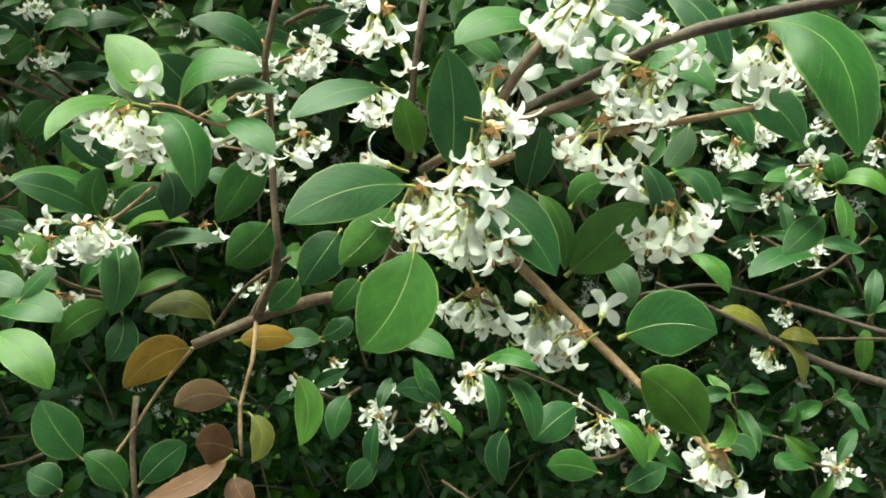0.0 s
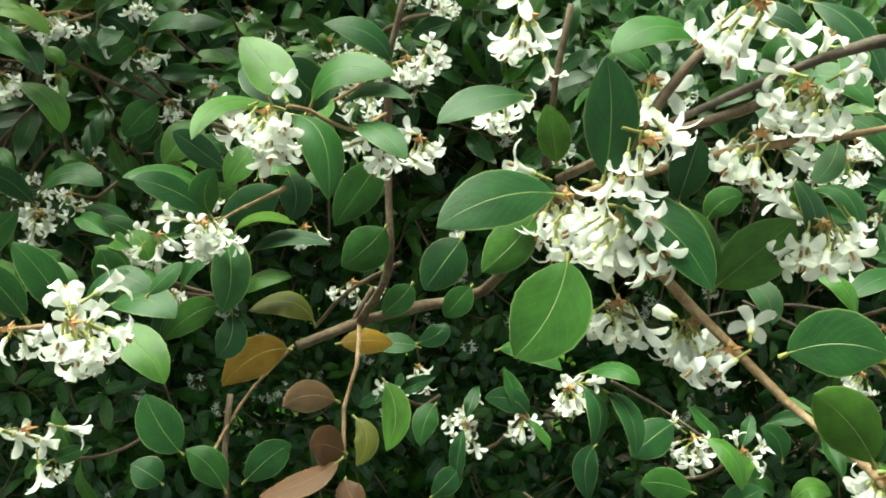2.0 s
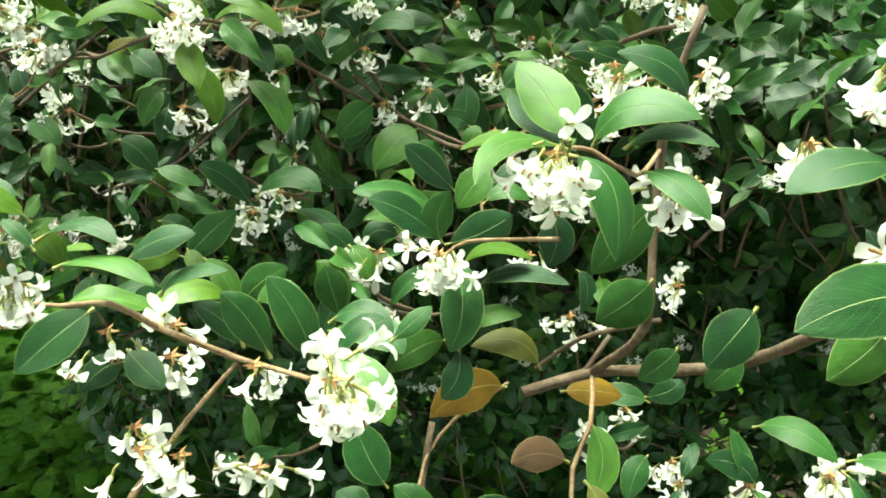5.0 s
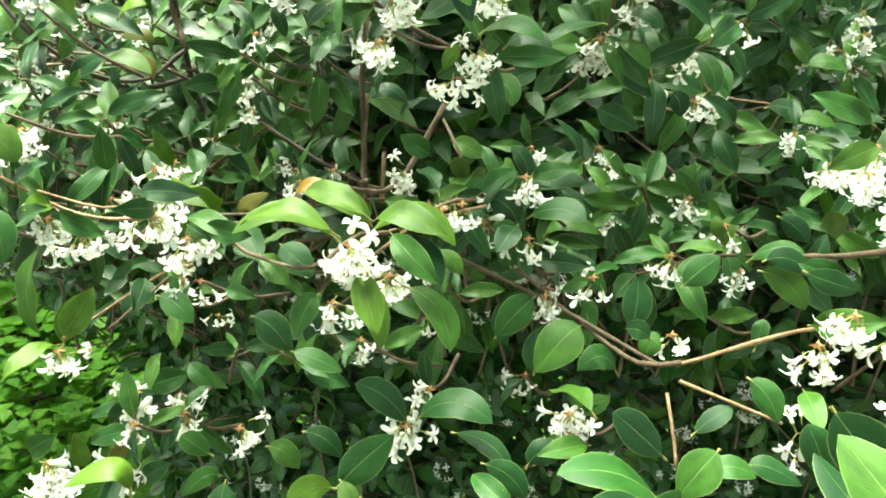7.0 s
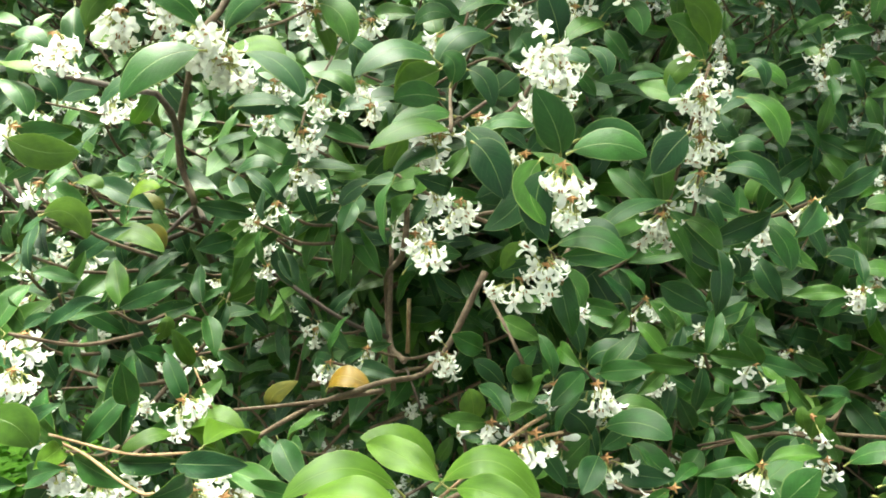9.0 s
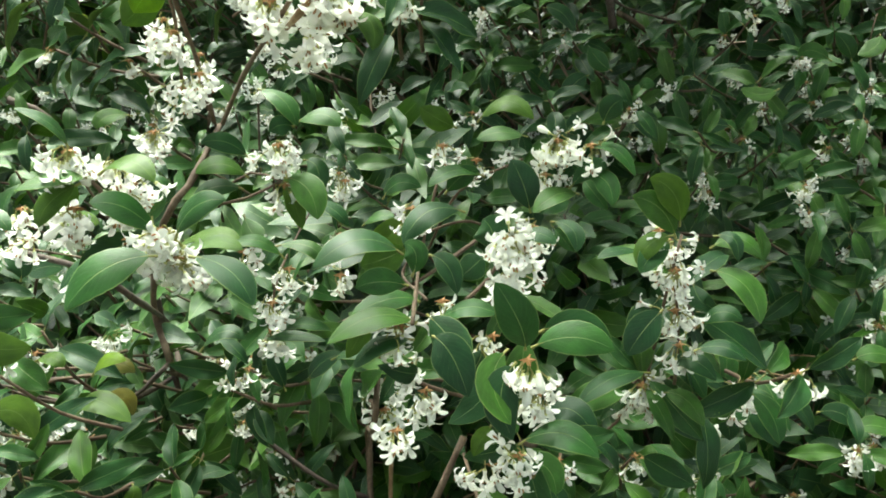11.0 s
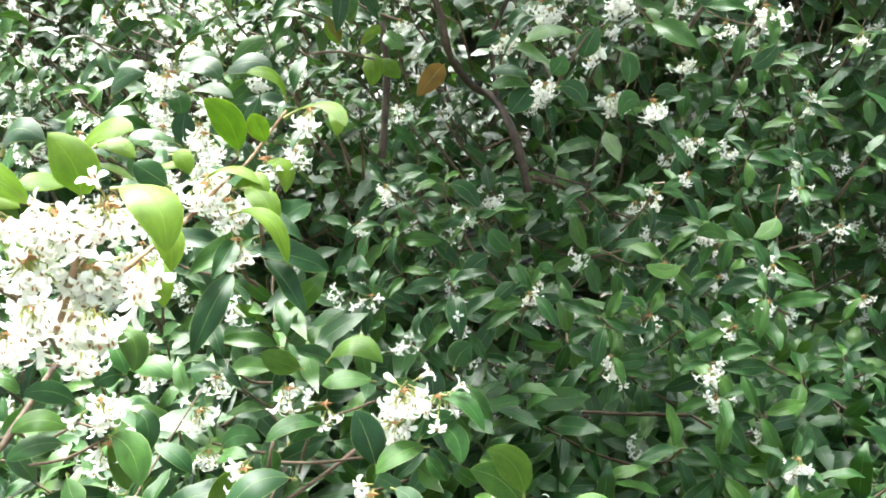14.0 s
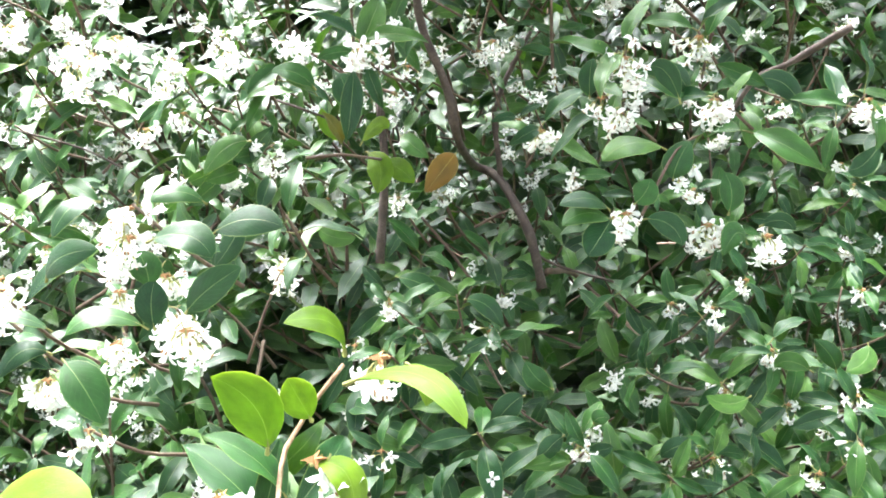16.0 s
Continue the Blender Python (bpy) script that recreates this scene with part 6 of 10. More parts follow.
leaf(stem_36, (-0.3269, 0.3346, 1.0654), (-0.3077, 0.3264, 1.0696), 0.0101, (-0.44, -0.77, 0.47), 2)
leaf(stem_42, (-0.3800, 0.4077, 0.9562), (-0.3984, 0.3831, 0.9551), 0.0154, (0.68, -0.52, 0.52))
leaf(stem_42, (-0.3865, 0.4120, 0.9599), (-0.3650, 0.4070, 0.9485), 0.0126, (0.23, -0.65, 0.72), 2)
leaf(stem_42, (-0.3617, 0.3193, 0.9810), (-0.3469, 0.3282, 0.9979), 0.0122, (0.30, -0.93, 0.19))
leaf(stem_42, (-0.3581, 0.3150, 0.9622), (-0.3463, 0.3184, 0.9825), 0.0102, (0.30, -0.95, -0.06), 2, "olive")
leaf(stem_42, (-0.3441, 0.3170, 0.9582), (-0.3280, 0.3191, 0.9710), 0.0105, (-0.06, -0.98, 0.19))
leaf(stem_42, (-0.3681, 0.3081, 0.9645), (-0.3665, 0.3040, 0.9871), 0.0088, (0.77, -0.60, -0.20), 2, "soft")
leaf(stem_36, (-0.3458, 0.2625, 1.0130), (-0.3289, 0.2620, 1.0258), 0.0099, (-0.10, -0.99, 0.05), 2)
leaf(stem_30, (-0.1771, 0.4959, 1.0295), (-0.1917, 0.4759, 1.0250), 0.0112, (0.59, -0.55, 0.59), 2)
leaf(stem_52, (-0.2155, 0.4092, 1.0928), (-0.2184, 0.3962, 1.1095), 0.0096, (-0.59, 0.67, 0.45))
leaf(stem_40, (-0.1722, 0.4747, 1.1193), (-0.1480, 0.4645, 1.1129), 0.0136, (-0.29, -0.89, 0.37))
leaf(stem_28, (-0.0747, 0.3104, 1.0767), (-0.0702, 0.2892, 1.0756), 0.0078, (-0.26, -0.11, 0.96))
inflorescence(shrub, (-0.3443, 0.2843, 1.0463), 8, size=0.76, seed=64)
inflorescence(shrub, (-0.3638, 0.3437, 0.9856), 9, size=0.76, seed=65)
inflorescence(shrub, (-0.3473, 0.3547, 0.9816), 7, size=0.76, seed=66)
inflorescence(shrub, (-0.3500, 0.2737, 0.9981), 14, size=0.76, seed=67)
inflorescence(shrub, (-0.2121, 0.3235, 1.0184), 12, size=0.76, seed=68)
inflorescence(shrub, (-0.2079, 0.3929, 1.1548), 14, size=0.76, seed=69)
inflorescence(shrub, (-0.2209, 0.4078, 1.1420), 9, size=0.76, seed=70)
inflorescence(shrub, (-0.1752, 0.4797, 1.1473), 16, size=0.76, seed=71)
inflorescence(shrub, (-0.1486, 0.4949, 1.1298), 11, size=0.76, seed=72)
inflorescence(shrub, (-0.1316, 0.4932, 1.1461), 11, size=0.76, seed=73)
inflorescence(rear_shrub, (-0.1173, 0.6503, 1.0843), 9, size=0.76, seed=74)
inflorescence(shrub, (-0.1885, 0.4047, 1.1021), 8, size=0.76, seed=75)
inflorescence(shrub, (-0.1525, 0.3575, 1.0174), 11, size=0.76, seed=76)
inflorescence(shrub, (-0.0668, 0.3520, 1.0714), 9, size=0.76, seed=77)
inflorescence(shrub, (-0.0650, 0.3461, 1.0382), 9, size=0.76, seed=78)
inflorescence(shrub, (-0.3682, 0.3132, 1.0885), 9, size=0.76, seed=79)
inflorescence(shrub, (-0.3570, 0.3216, 1.0806), 9, size=0.76, seed=80)
inflorescence(shrub, (-0.0621, 0.5646, 1.0937), 11, size=0.76, seed=81)
inflorescence(shrub, (-0.0487, 0.4398, 1.1223), 11, size=0.76, seed=82)
inflorescence(shrub, (-0.2605, 0.4257, 1.1714), 9, size=0.76, seed=83)
inflorescence(shrub, (-0.2730, 0.4309, 1.1476), 8, size=0.76, seed=84)
inflorescence(shrub, (-0.3650, 0.5000, 1.1515), 9, size=0.76, seed=85)
inflorescence(shrub, (-0.3960, 0.5133, 1.1041), 8, size=0.76, seed=86)
inflorescence(shrub, (-0.1414, 0.6030, 1.0415), 9, size=0.76, seed=87)
inflorescence(shrub, (-0.1779, 0.6027, 1.0508), 7, size=0.76, seed=88)
inflorescence(rear_shrub, (-0.0326, 0.6556, 1.1399), 9, size=0.76, seed=89)
inflorescence(shrub, (-0.3827, 0.3145, 1.1246), 11, size=0.76, seed=90)
sprig(shrub, (-0.2079, 0.3969, 1.1580), 2, 0, seed=2092)
sprig(shrub, (-0.1753, 0.4836, 1.1505), 2, 0, seed=9595)
sprig(shrub, (-0.1486, 0.4989, 1.1330), 2, 0, seed=8221)
sprig(shrub, (-0.1316, 0.4972, 1.1493), 2, 0, seed=388)
sprig(rear_shrub, (-0.1173, 0.6542, 1.0875), 2, 0, seed=7273)
sprig(shrub, (-0.0622, 0.5686, 1.0970), 2, 0, seed=8030)
sprig(shrub, (-0.3960, 0.5172, 1.1072), 2, 0, seed=9363)
sprig(shrub, (-0.3650, 0.5040, 1.1546), 2, 0, seed=8889)
sprig(shrub, (-0.3682, 0.3173, 1.0917), 2, 0, seed=4093)
sprig(shrub, (-0.3570, 0.3257, 1.0837), 2, 0, seed=9902)
sprig(shrub, (-0.1415, 0.6069, 1.0447), 3, 0, seed=535)
sprig(shrub, (-0.4320, 0.6133, 1.0165), 2, 5, seed=6015)
sprig(rear_shrub, (-0.3981, 0.6355, 1.0259), 2, 0, seed=2935)
sprig(shrub, (-0.3221, 0.5822, 1.0715), 2, 0, seed=3028)
sprig(shrub, (-0.3543, 0.5311, 1.1210), 2, 0, seed=6634)
sprig(shrub, (-0.2777, 0.4222, 1.1758), 2, 0, seed=7517)
sprig(shrub, (-0.0939, 0.5101, 1.0527), 2, 0, seed=6631)
sprig(rear_shrub, (-0.1698, 0.6305, 0.9961), 2, 0, seed=5722)
sprig(rear_shrub, (-0.0463, 0.6587, 1.1278), 3, 5, seed=2046)
sprig(rear_shrub, (-0.0947, 0.8048, 1.1025), 3, 0, seed=3659)
sprig(shrub, (-0.4112, 0.4017, 1.1048), 2, 0, seed=1649)
sprig(shrub, (-0.4483, 0.3914, 1.1242), 2, 0, seed=4442)
sprig(shrub, (-0.4855, 0.4452, 1.1021), 2, 5, seed=2010)
sprig(shrub, (-0.4831, 0.5167, 1.1236), 3, 0, seed=3044)
sprig(shrub, (-0.4586, 0.4428, 1.1623), 2, 0, seed=2521)
sprig(shrub, (-0.3768, 0.3037, 1.0846), 2, 0, seed=3016)

# the upright shoots
bent_leaf(stem_53, (-0.2416, 0.3291, 1.0915), (-0.2589, 0.3214, 1.1045), (-0.2762, 0.3087, 1.0977), 0.0152, (0.22, -0.07, 0.97), "soft")
bent_leaf(stem_23, (-0.2325, 0.3331, 1.0936), (-0.2153, 0.3367, 1.1061), (-0.1969, 0.3345, 1.0953), 0.0158, (-0.04, -0.16, 0.99), "soft")
bent_leaf(stem_53, (-0.2347, 0.3437, 1.0938), (-0.2438, 0.3406, 1.1045), (-0.2599, 0.3351, 1.1073), 0.0133, (0.52, -0.23, 0.82), "soft")
bent_leaf(stem_23, (-0.2241, 0.3360, 1.0939), (-0.2097, 0.3326, 1.0913), (-0.2004, 0.3271, 1.0802), 0.0128, (0.25, -0.55, 0.80))
bent_leaf(stem_23, (-0.2089, 0.3443, 1.0878), (-0.2010, 0.3418, 1.0861), (-0.1963, 0.3402, 1.0812), 0.0070, (0.05, -0.81, 0.59))
bent_leaf(stem_23, (-0.2315, 0.3191, 1.0863), (-0.2205, 0.3120, 1.0776), (-0.2143, 0.3044, 1.0640), 0.0137, (0.73, -0.17, 0.67), "soft")
bent_leaf(stem_23, (-0.2186, 0.3356, 1.0747), (-0.2025, 0.3317, 1.0694), (-0.1946, 0.3247, 1.0558), 0.0146, (0.55, -0.20, 0.81))
bent_leaf(stem_23, (-0.2758, 0.3415, 1.0807), (-0.2670, 0.3364, 1.0790), (-0.2561, 0.3337, 1.0730), 0.0127, (0.01, -0.69, 0.72))
bent_leaf(stem_23, (-0.2486, 0.3240, 1.0708), (-0.2512, 0.3173, 1.0675), (-0.2531, 0.3111, 1.0570), 0.0100, (0.37, -0.74, 0.57))
bent_leaf(stem_42, (-0.3088, 0.3655, 1.0283), (-0.2980, 0.3656, 1.0248), (-0.2884, 0.3660, 1.0128), 0.0155, (0.43, -0.72, 0.54))
bent_leaf(stem_42, (-0.2839, 0.3585, 1.0182), (-0.2725, 0.3595, 1.0164), (-0.2598, 0.3631, 1.0100), 0.0110, (0.36, -0.32, 0.87))
bent_leaf(stem_36, (-0.3698, 0.3109, 1.0280), (-0.3673, 0.3150, 1.0407), (-0.3607, 0.3231, 1.0504), 0.0123, (0.52, -0.82, 0.24), "soft")
bent_leaf(stem_59, (-0.3429, 0.3531, 1.0812), (-0.3312, 0.3536, 1.0913), (-0.3160, 0.3531, 1.0868), 0.0132, (-0.19, -0.31, 0.93), "soft")
bent_leaf(stem_59, (-0.3474, 0.3516, 1.0812), (-0.3533, 0.3435, 1.0848), (-0.3624, 0.3348, 1.0802), 0.0087, (0.12, -0.16, 0.98), "soft")
bent_leaf(stem_59, (-0.3456, 0.3535, 1.0845), (-0.3410, 0.3562, 1.0918), (-0.3326, 0.3606, 1.0911), 0.0078, (-0.09, -0.58, 0.81))
bent_leaf(stem_36, (-0.3571, 0.3525, 1.0363), (-0.3584, 0.3445, 1.0366), (-0.3578, 0.3386, 1.0304), 0.0098, (0.62, -0.33, 0.71))
bent_leaf(stem_36, (-0.3524, 0.3541, 1.0363), (-0.3399, 0.3508, 1.0366), (-0.3285, 0.3480, 1.0294), 0.0123, (0.06, -0.64, 0.76))
bent_leaf(stem_26, (-0.1881, 0.4300, 1.0590), (-0.1922, 0.4189, 1.0539), (-0.2003, 0.4103, 1.0485), 0.0152, (0.36, -0.60, 0.71))
bent_leaf(stem_23, (-0.1847, 0.4108, 1.0369), (-0.1902, 0.4007, 1.0355), (-0.1927, 0.3916, 1.0242), 0.0138, (0.25, -0.60, 0.76))
bent_leaf(stem_26, (-0.1550, 0.3892, 1.0426), (-0.1614, 0.3783, 1.0397), (-0.1699, 0.3667, 1.0276), 0.0191, (0.21, -0.63, 0.75))
bent_leaf(stem_26, (-0.1355, 0.4212, 1.0220), (-0.1333, 0.4211, 1.0385), (-0.1391, 0.4218, 1.0538), 0.0148, (0.03, -1.00, 0.02))
bent_leaf(stem_26, (-0.1363, 0.3781, 1.0277), (-0.1435, 0.3726, 1.0384), (-0.1518, 0.3641, 1.0341), 0.0112, (0.62, -0.39, 0.68))
bent_leaf(stem_30, (-0.1899, 0.4603, 1.0514), (-0.1784, 0.4605, 1.0617), (-0.1608, 0.4612, 1.0573), 0.0141, (-0.18, -0.30, 0.94))
bent_leaf(stem_30, (-0.1884, 0.4603, 1.0501), (-0.1773, 0.4574, 1.0533), (-0.1600, 0.4589, 1.0510), 0.0124, (-0.04, -0.18, 0.98))
bent_leaf(stem_26, (-0.1774, 0.4514, 1.0471), (-0.1667, 0.4460, 1.0443), (-0.1517, 0.4432, 1.0336), 0.0130, (0.17, -0.67, 0.72))
bent_leaf(stem_40, (-0.2020, 0.4846, 1.0654), (-0.1935, 0.4841, 1.0767), (-0.1731, 0.4869, 1.0747), 0.0147, (-0.20, -0.60, 0.78))
bent_leaf(stem_40, (-0.2053, 0.4852, 1.0694), (-0.2089, 0.4874, 1.0837), (-0.2174, 0.4889, 1.0884), 0.0104, (0.42, -0.80, 0.43))
bent_leaf(stem_47, (-0.2358, 0.4693, 1.0558), (-0.2340, 0.4723, 1.0674), (-0.2267, 0.4804, 1.0753), 0.0116, (0.22, -0.89, 0.40))
bent_leaf(stem_47, (-0.2394, 0.4681, 1.0558), (-0.2469, 0.4671, 1.0652), (-0.2563, 0.4679, 1.0693), 0.0099, (0.30, -0.89, 0.36))
bent_leaf(stem_60, (-0.2489, 0.4403, 1.0512), (-0.2489, 0.4416, 1.0598), (-0.2522, 0.4456, 1.0667), 0.0127, (0.28, -0.89, 0.36), "soft")
bent_leaf(stem_52, (-0.2248, 0.4331, 1.0689), (-0.2182, 0.4334, 1.0695), (-0.2103, 0.4354, 1.0628), 0.0072, (0.40, -0.54, 0.74))
bent_leaf(stem_52, (-0.2048, 0.4701, 1.0601), (-0.2146, 0.4629, 1.0561), (-0.2285, 0.4605, 1.0560), 0.0113, (0.04, -0.47, 0.88))
bent_leaf(stem_52, (-0.2080, 0.4275, 1.1519), (-0.1954, 0.4269, 1.1585), (-0.1843, 0.4226, 1.1480), 0.0127, (0.02, -0.57, 0.82))
bent_leaf(stem_52, (-0.2225, 0.4127, 1.1553), (-0.2252, 0.4083, 1.1514), (-0.2281, 0.4065, 1.1446), 0.0069, (0.31, -0.88, 0.36), "soft")
bent_leaf(stem_52, (-0.2143, 0.4205, 1.1398), (-0.2022, 0.4164, 1.1385), (-0.1977, 0.4110, 1.1309), 0.0107, (-0.19, -0.83, 0.52))
bent_leaf(stem_52, (-0.2239, 0.4231, 1.1541), (-0.2212, 0.4240, 1.1589), (-0.2171, 0.4285, 1.1618), 0.0085, (0.33, -0.88, 0.33))
bent_leaf(stem_56, (-0.2404, 0.3926, 1.2038), (-0.2301, 0.3863, 1.1978), (-0.2227, 0.3811, 1.1889), 0.0131, (-0.11, -0.85, 0.52))
bent_leaf(stem_67, (-0.2013, 0.3930, 1.2002), (-0.1884, 0.3917, 1.2043), (-0.1770, 0.3892, 1.1987), 0.0112, (-0.13, -0.96, 0.25))
bent_leaf(stem_56, (-0.2103, 0.3880, 1.1955), (-0.2128, 0.3769, 1.1881), (-0.2054, 0.3707, 1.1769), 0.0119, (0.57, -0.52, 0.63))
bent_leaf(stem_67, (-0.2236, 0.4039, 1.1900), (-0.2258, 0.3982, 1.1822), (-0.2362, 0.3943, 1.1769), 0.0129, (0.38, -0.88, 0.28))
bent_leaf(stem_56, (-0.2638, 0.3953, 1.2018), (-0.2647, 0.3904, 1.1950), (-0.2690, 0.3873, 1.1868), 0.0077, (0.45, -0.85, 0.29), "soft")
bent_leaf(stem_56, (-0.2459, 0.4025, 1.2049), (-0.2540, 0.3937, 1.2080), (-0.2650, 0.3843, 1.2038), 0.0097, (0.32, -0.39, 0.86))
bent_leaf(stem_71, (-0.1632, 0.4385, 1.1971), (-0.1696, 0.4319, 1.1907), (-0.1749, 0.4282, 1.1816), 0.0124, (0.27, -0.88, 0.38))
bent_leaf(stem_71, (-0.1519, 0.4364, 1.1827), (-0.1417, 0.4362, 1.1852), (-0.1332, 0.4361, 1.1805), 0.0082, (0.10, -0.47, 0.88))
bent_leaf(stem_71, (-0.1399, 0.4717, 1.2038), (-0.1324, 0.4652, 1.2001), (-0.1290, 0.4583, 1.1897), 0.0099, (0.40, -0.49, 0.78))
bent_leaf(stem_71, (-0.1616, 0.5096, 1.1484), (-0.1528, 0.5045, 1.1478), (-0.1453, 0.4990, 1.1366), 0.0104, (-0.04, -0.77, 0.64))
bent_leaf(stem_38, (-0.1228, 0.5403, 1.1362), (-0.1149, 0.5324, 1.1298), (-0.1105, 0.5257, 1.1181), 0.0114, (-0.00, -0.78, 0.63))
bent_leaf(stem_38, (-0.1299, 0.5500, 1.1380), (-0.1289, 0.5509, 1.1454), (-0.1234, 0.5585, 1.1533), 0.0119, (0.08, -0.89, 0.46))
bent_leaf(stem_38, (-0.1399, 0.5273, 1.1185), (-0.1344, 0.5253, 1.1150), (-0.1328, 0.5247, 1.1063), 0.0116, (0.01, -0.98, 0.21))
bent_leaf(stem_33, (-0.2945, 0.4717, 1.1098), (-0.2851, 0.4757, 1.1177), (-0.2739, 0.4787, 1.1099), 0.0113, (0.18, -0.54, 0.82))
bent_leaf(stem_48, (-0.3165, 0.4238, 1.0664), (-0.3067, 0.4234, 1.0765), (-0.2924, 0.4229, 1.0719), 0.0122, (-0.22, -0.38, 0.90), "yellow")
bent_leaf(stem_48, (-0.3425, 0.4209, 1.0530), (-0.3437, 0.4212, 1.0604), (-0.3334, 0.4294, 1.0662), 0.0092, (0.08, -0.86, 0.50), "olive")
bent_leaf(stem_59, (-0.4222, 0.4505, 1.0803), (-0.4195, 0.4469, 1.0753), (-0.4250, 0.4442, 1.0672), 0.0084, (0.57, -0.78, 0.26), "soft")
bent_leaf(stem_46, (-0.4444, 0.4574, 1.1151), (-0.4319, 0.4617, 1.1215), (-0.4263, 0.4623, 1.1123), 0.0107, (0.30, -0.72, 0.62), "olive")
bent_leaf(stem_46, (-0.4483, 0.4638, 1.1340), (-0.4369, 0.4667, 1.1380), (-0.4283, 0.4699, 1.1326), 0.0097, (0.26, -0.69, 0.68), "olive")
bent_leaf(stem_46, (-0.4413, 0.4390, 1.1231), (-0.4274, 0.4388, 1.1309), (-0.4077, 0.4384, 1.1216), 0.0150, (0.04, -0.30, 0.95), "soft")
bent_leaf(stem_43, (-0.3937, 0.3404, 1.2023), (-0.3801, 0.3412, 1.1971), (-0.3674, 0.3469, 1.1966), 0.0125, (0.28, -0.93, 0.22), "soft")
bent_leaf(stem_43, (-0.3785, 0.3344, 1.1753), (-0.3677, 0.3370, 1.1769), (-0.3617, 0.3369, 1.1676), 0.0108, (0.31, -0.87, 0.39), "soft")
bent_leaf(stem_37, (-0.3496, 0.2715, 1.1363), (-0.3403, 0.2729, 1.1355), (-0.3346, 0.2733, 1.1282), 0.0121, (0.39, -0.72, 0.57), "soft")
bent_leaf(stem_37, (-0.3465, 0.2626, 1.1121), (-0.3380, 0.2623, 1.1079), (-0.3346, 0.2600, 1.0960), 0.0121, (0.61, -0.57, 0.55))
bent_leaf(stem_30, (-0.1041, 0.4486, 1.0628), (-0.1120, 0.4365, 1.0586), (-0.1217, 0.4272, 1.0527), 0.0125, (-0.06, -0.39, 0.92))
bent_leaf(stem_30, (-0.1006, 0.4498, 1.0628), (-0.1008, 0.4518, 1.0729), (-0.0965, 0.4570, 1.0772), 0.0080, (-0.09, -0.88, 0.47), "soft")
bent_leaf(stem_30, (-0.1035, 0.4507, 1.0674), (-0.1056, 0.4506, 1.0740), (-0.1060, 0.4541, 1.0779), 0.0060, (-0.07, -0.95, 0.30), "soft")
bent_leaf(stem_30, (-0.0910, 0.4315, 1.0656), (-0.0797, 0.4316, 1.0750), (-0.0674, 0.4315, 1.0738), 0.0113, (-0.31, -0.30, 0.90))
bent_leaf(stem_30, (-0.0812, 0.4429, 1.0854), (-0.0728, 0.4424, 1.0818), (-0.0658, 0.4436, 1.0745), 0.0099, (0.16, -0.97, 0.17))
bent_leaf(stem_30, (-0.0870, 0.3944, 1.0823), (-0.0777, 0.3967, 1.0845), (-0.0667, 0.3993, 1.0776), 0.0097, (0.31, -0.80, 0.51))
bent_leaf(stem_27, (-0.0831, 0.4003, 1.0383), (-0.0819, 0.4027, 1.0475), (-0.0816, 0.4063, 1.0517), 0.0071, (-0.18, -0.89, 0.42))
bent_leaf(stem_38, (-0.0886, 0.5729, 1.1047), (-0.0780, 0.5694, 1.1074), (-0.0673, 0.5670, 1.1005), 0.0103, (-0.13, -0.85, 0.52))
bent_leaf(stem_38, (-0.0717, 0.5656, 1.1005), (-0.0608, 0.5678, 1.1032), (-0.0480, 0.5718, 1.0963), 0.0111, (0.28, -0.53, 0.80))
bent_leaf(stem_38, (-0.0693, 0.5993, 1.1257), (-0.0581, 0.6022, 1.1299), (-0.0450, 0.6069, 1.1243), 0.0115, (0.22, -0.57, 0.79))
bent_leaf(stem_23, (-0.1245, 0.3694, 1.0522), (-0.1293, 0.3678, 1.0563), (-0.1348, 0.3675, 1.0560), 0.0083, (0.32, -0.83, 0.45))
bent_leaf(stem_43, (-0.3793, 0.3722, 1.2341), (-0.3722, 0.3727, 1.2412), (-0.3663, 0.3761, 1.2479), 0.0113, (0.45, -0.88, -0.17), "soft")
bent_leaf(stem_43, (-0.4294, 0.3887, 1.2309), (-0.4197, 0.3878, 1.2328), (-0.4109, 0.3872, 1.2265), 0.0087, (0.17, -0.45, 0.87))
bent_leaf(stem_43, (-0.4420, 0.3913, 1.2189), (-0.4297, 0.3907, 1.2194), (-0.4208, 0.3910, 1.2156), 0.0079, (0.15, -0.32, 0.94), "soft")
bent_leaf(stem_43, (-0.4413, 0.3891, 1.2127), (-0.4278, 0.3850, 1.2104), (-0.4196, 0.3799, 1.2002), 0.0119, (0.46, -0.11, 0.88))
bent_leaf(stem_43, (-0.4242, 0.4011, 1.2009), (-0.4249, 0.4021, 1.2091), (-0.4348, 0.4026, 1.2134), 0.0109, (0.46, -0.75, 0.48))
bent_leaf(stem_43, (-0.4307, 0.4101, 1.2007), (-0.4179, 0.4086, 1.2060), (-0.4074, 0.4084, 1.2060), 0.0103, (-0.18, -0.84, 0.51))
bent_leaf(stem_43, (-0.4211, 0.3999, 1.1663), (-0.4112, 0.3993, 1.1691), (-0.4051, 0.3989, 1.1653), 0.0074, (0.03, -0.43, 0.90), "soft")
bent_leaf(stem_43, (-0.4108, 0.4200, 1.1522), (-0.4025, 0.4210, 1.1608), (-0.3934, 0.4231, 1.1604), 0.0080, (-0.25, -0.60, 0.76), "young")
bent_leaf(stem_43, (-0.4045, 0.4057, 1.2258), (-0.3940, 0.4052, 1.2280), (-0.3849, 0.4067, 1.2267), 0.0085, (0.01, -0.78, 0.63), "soft")
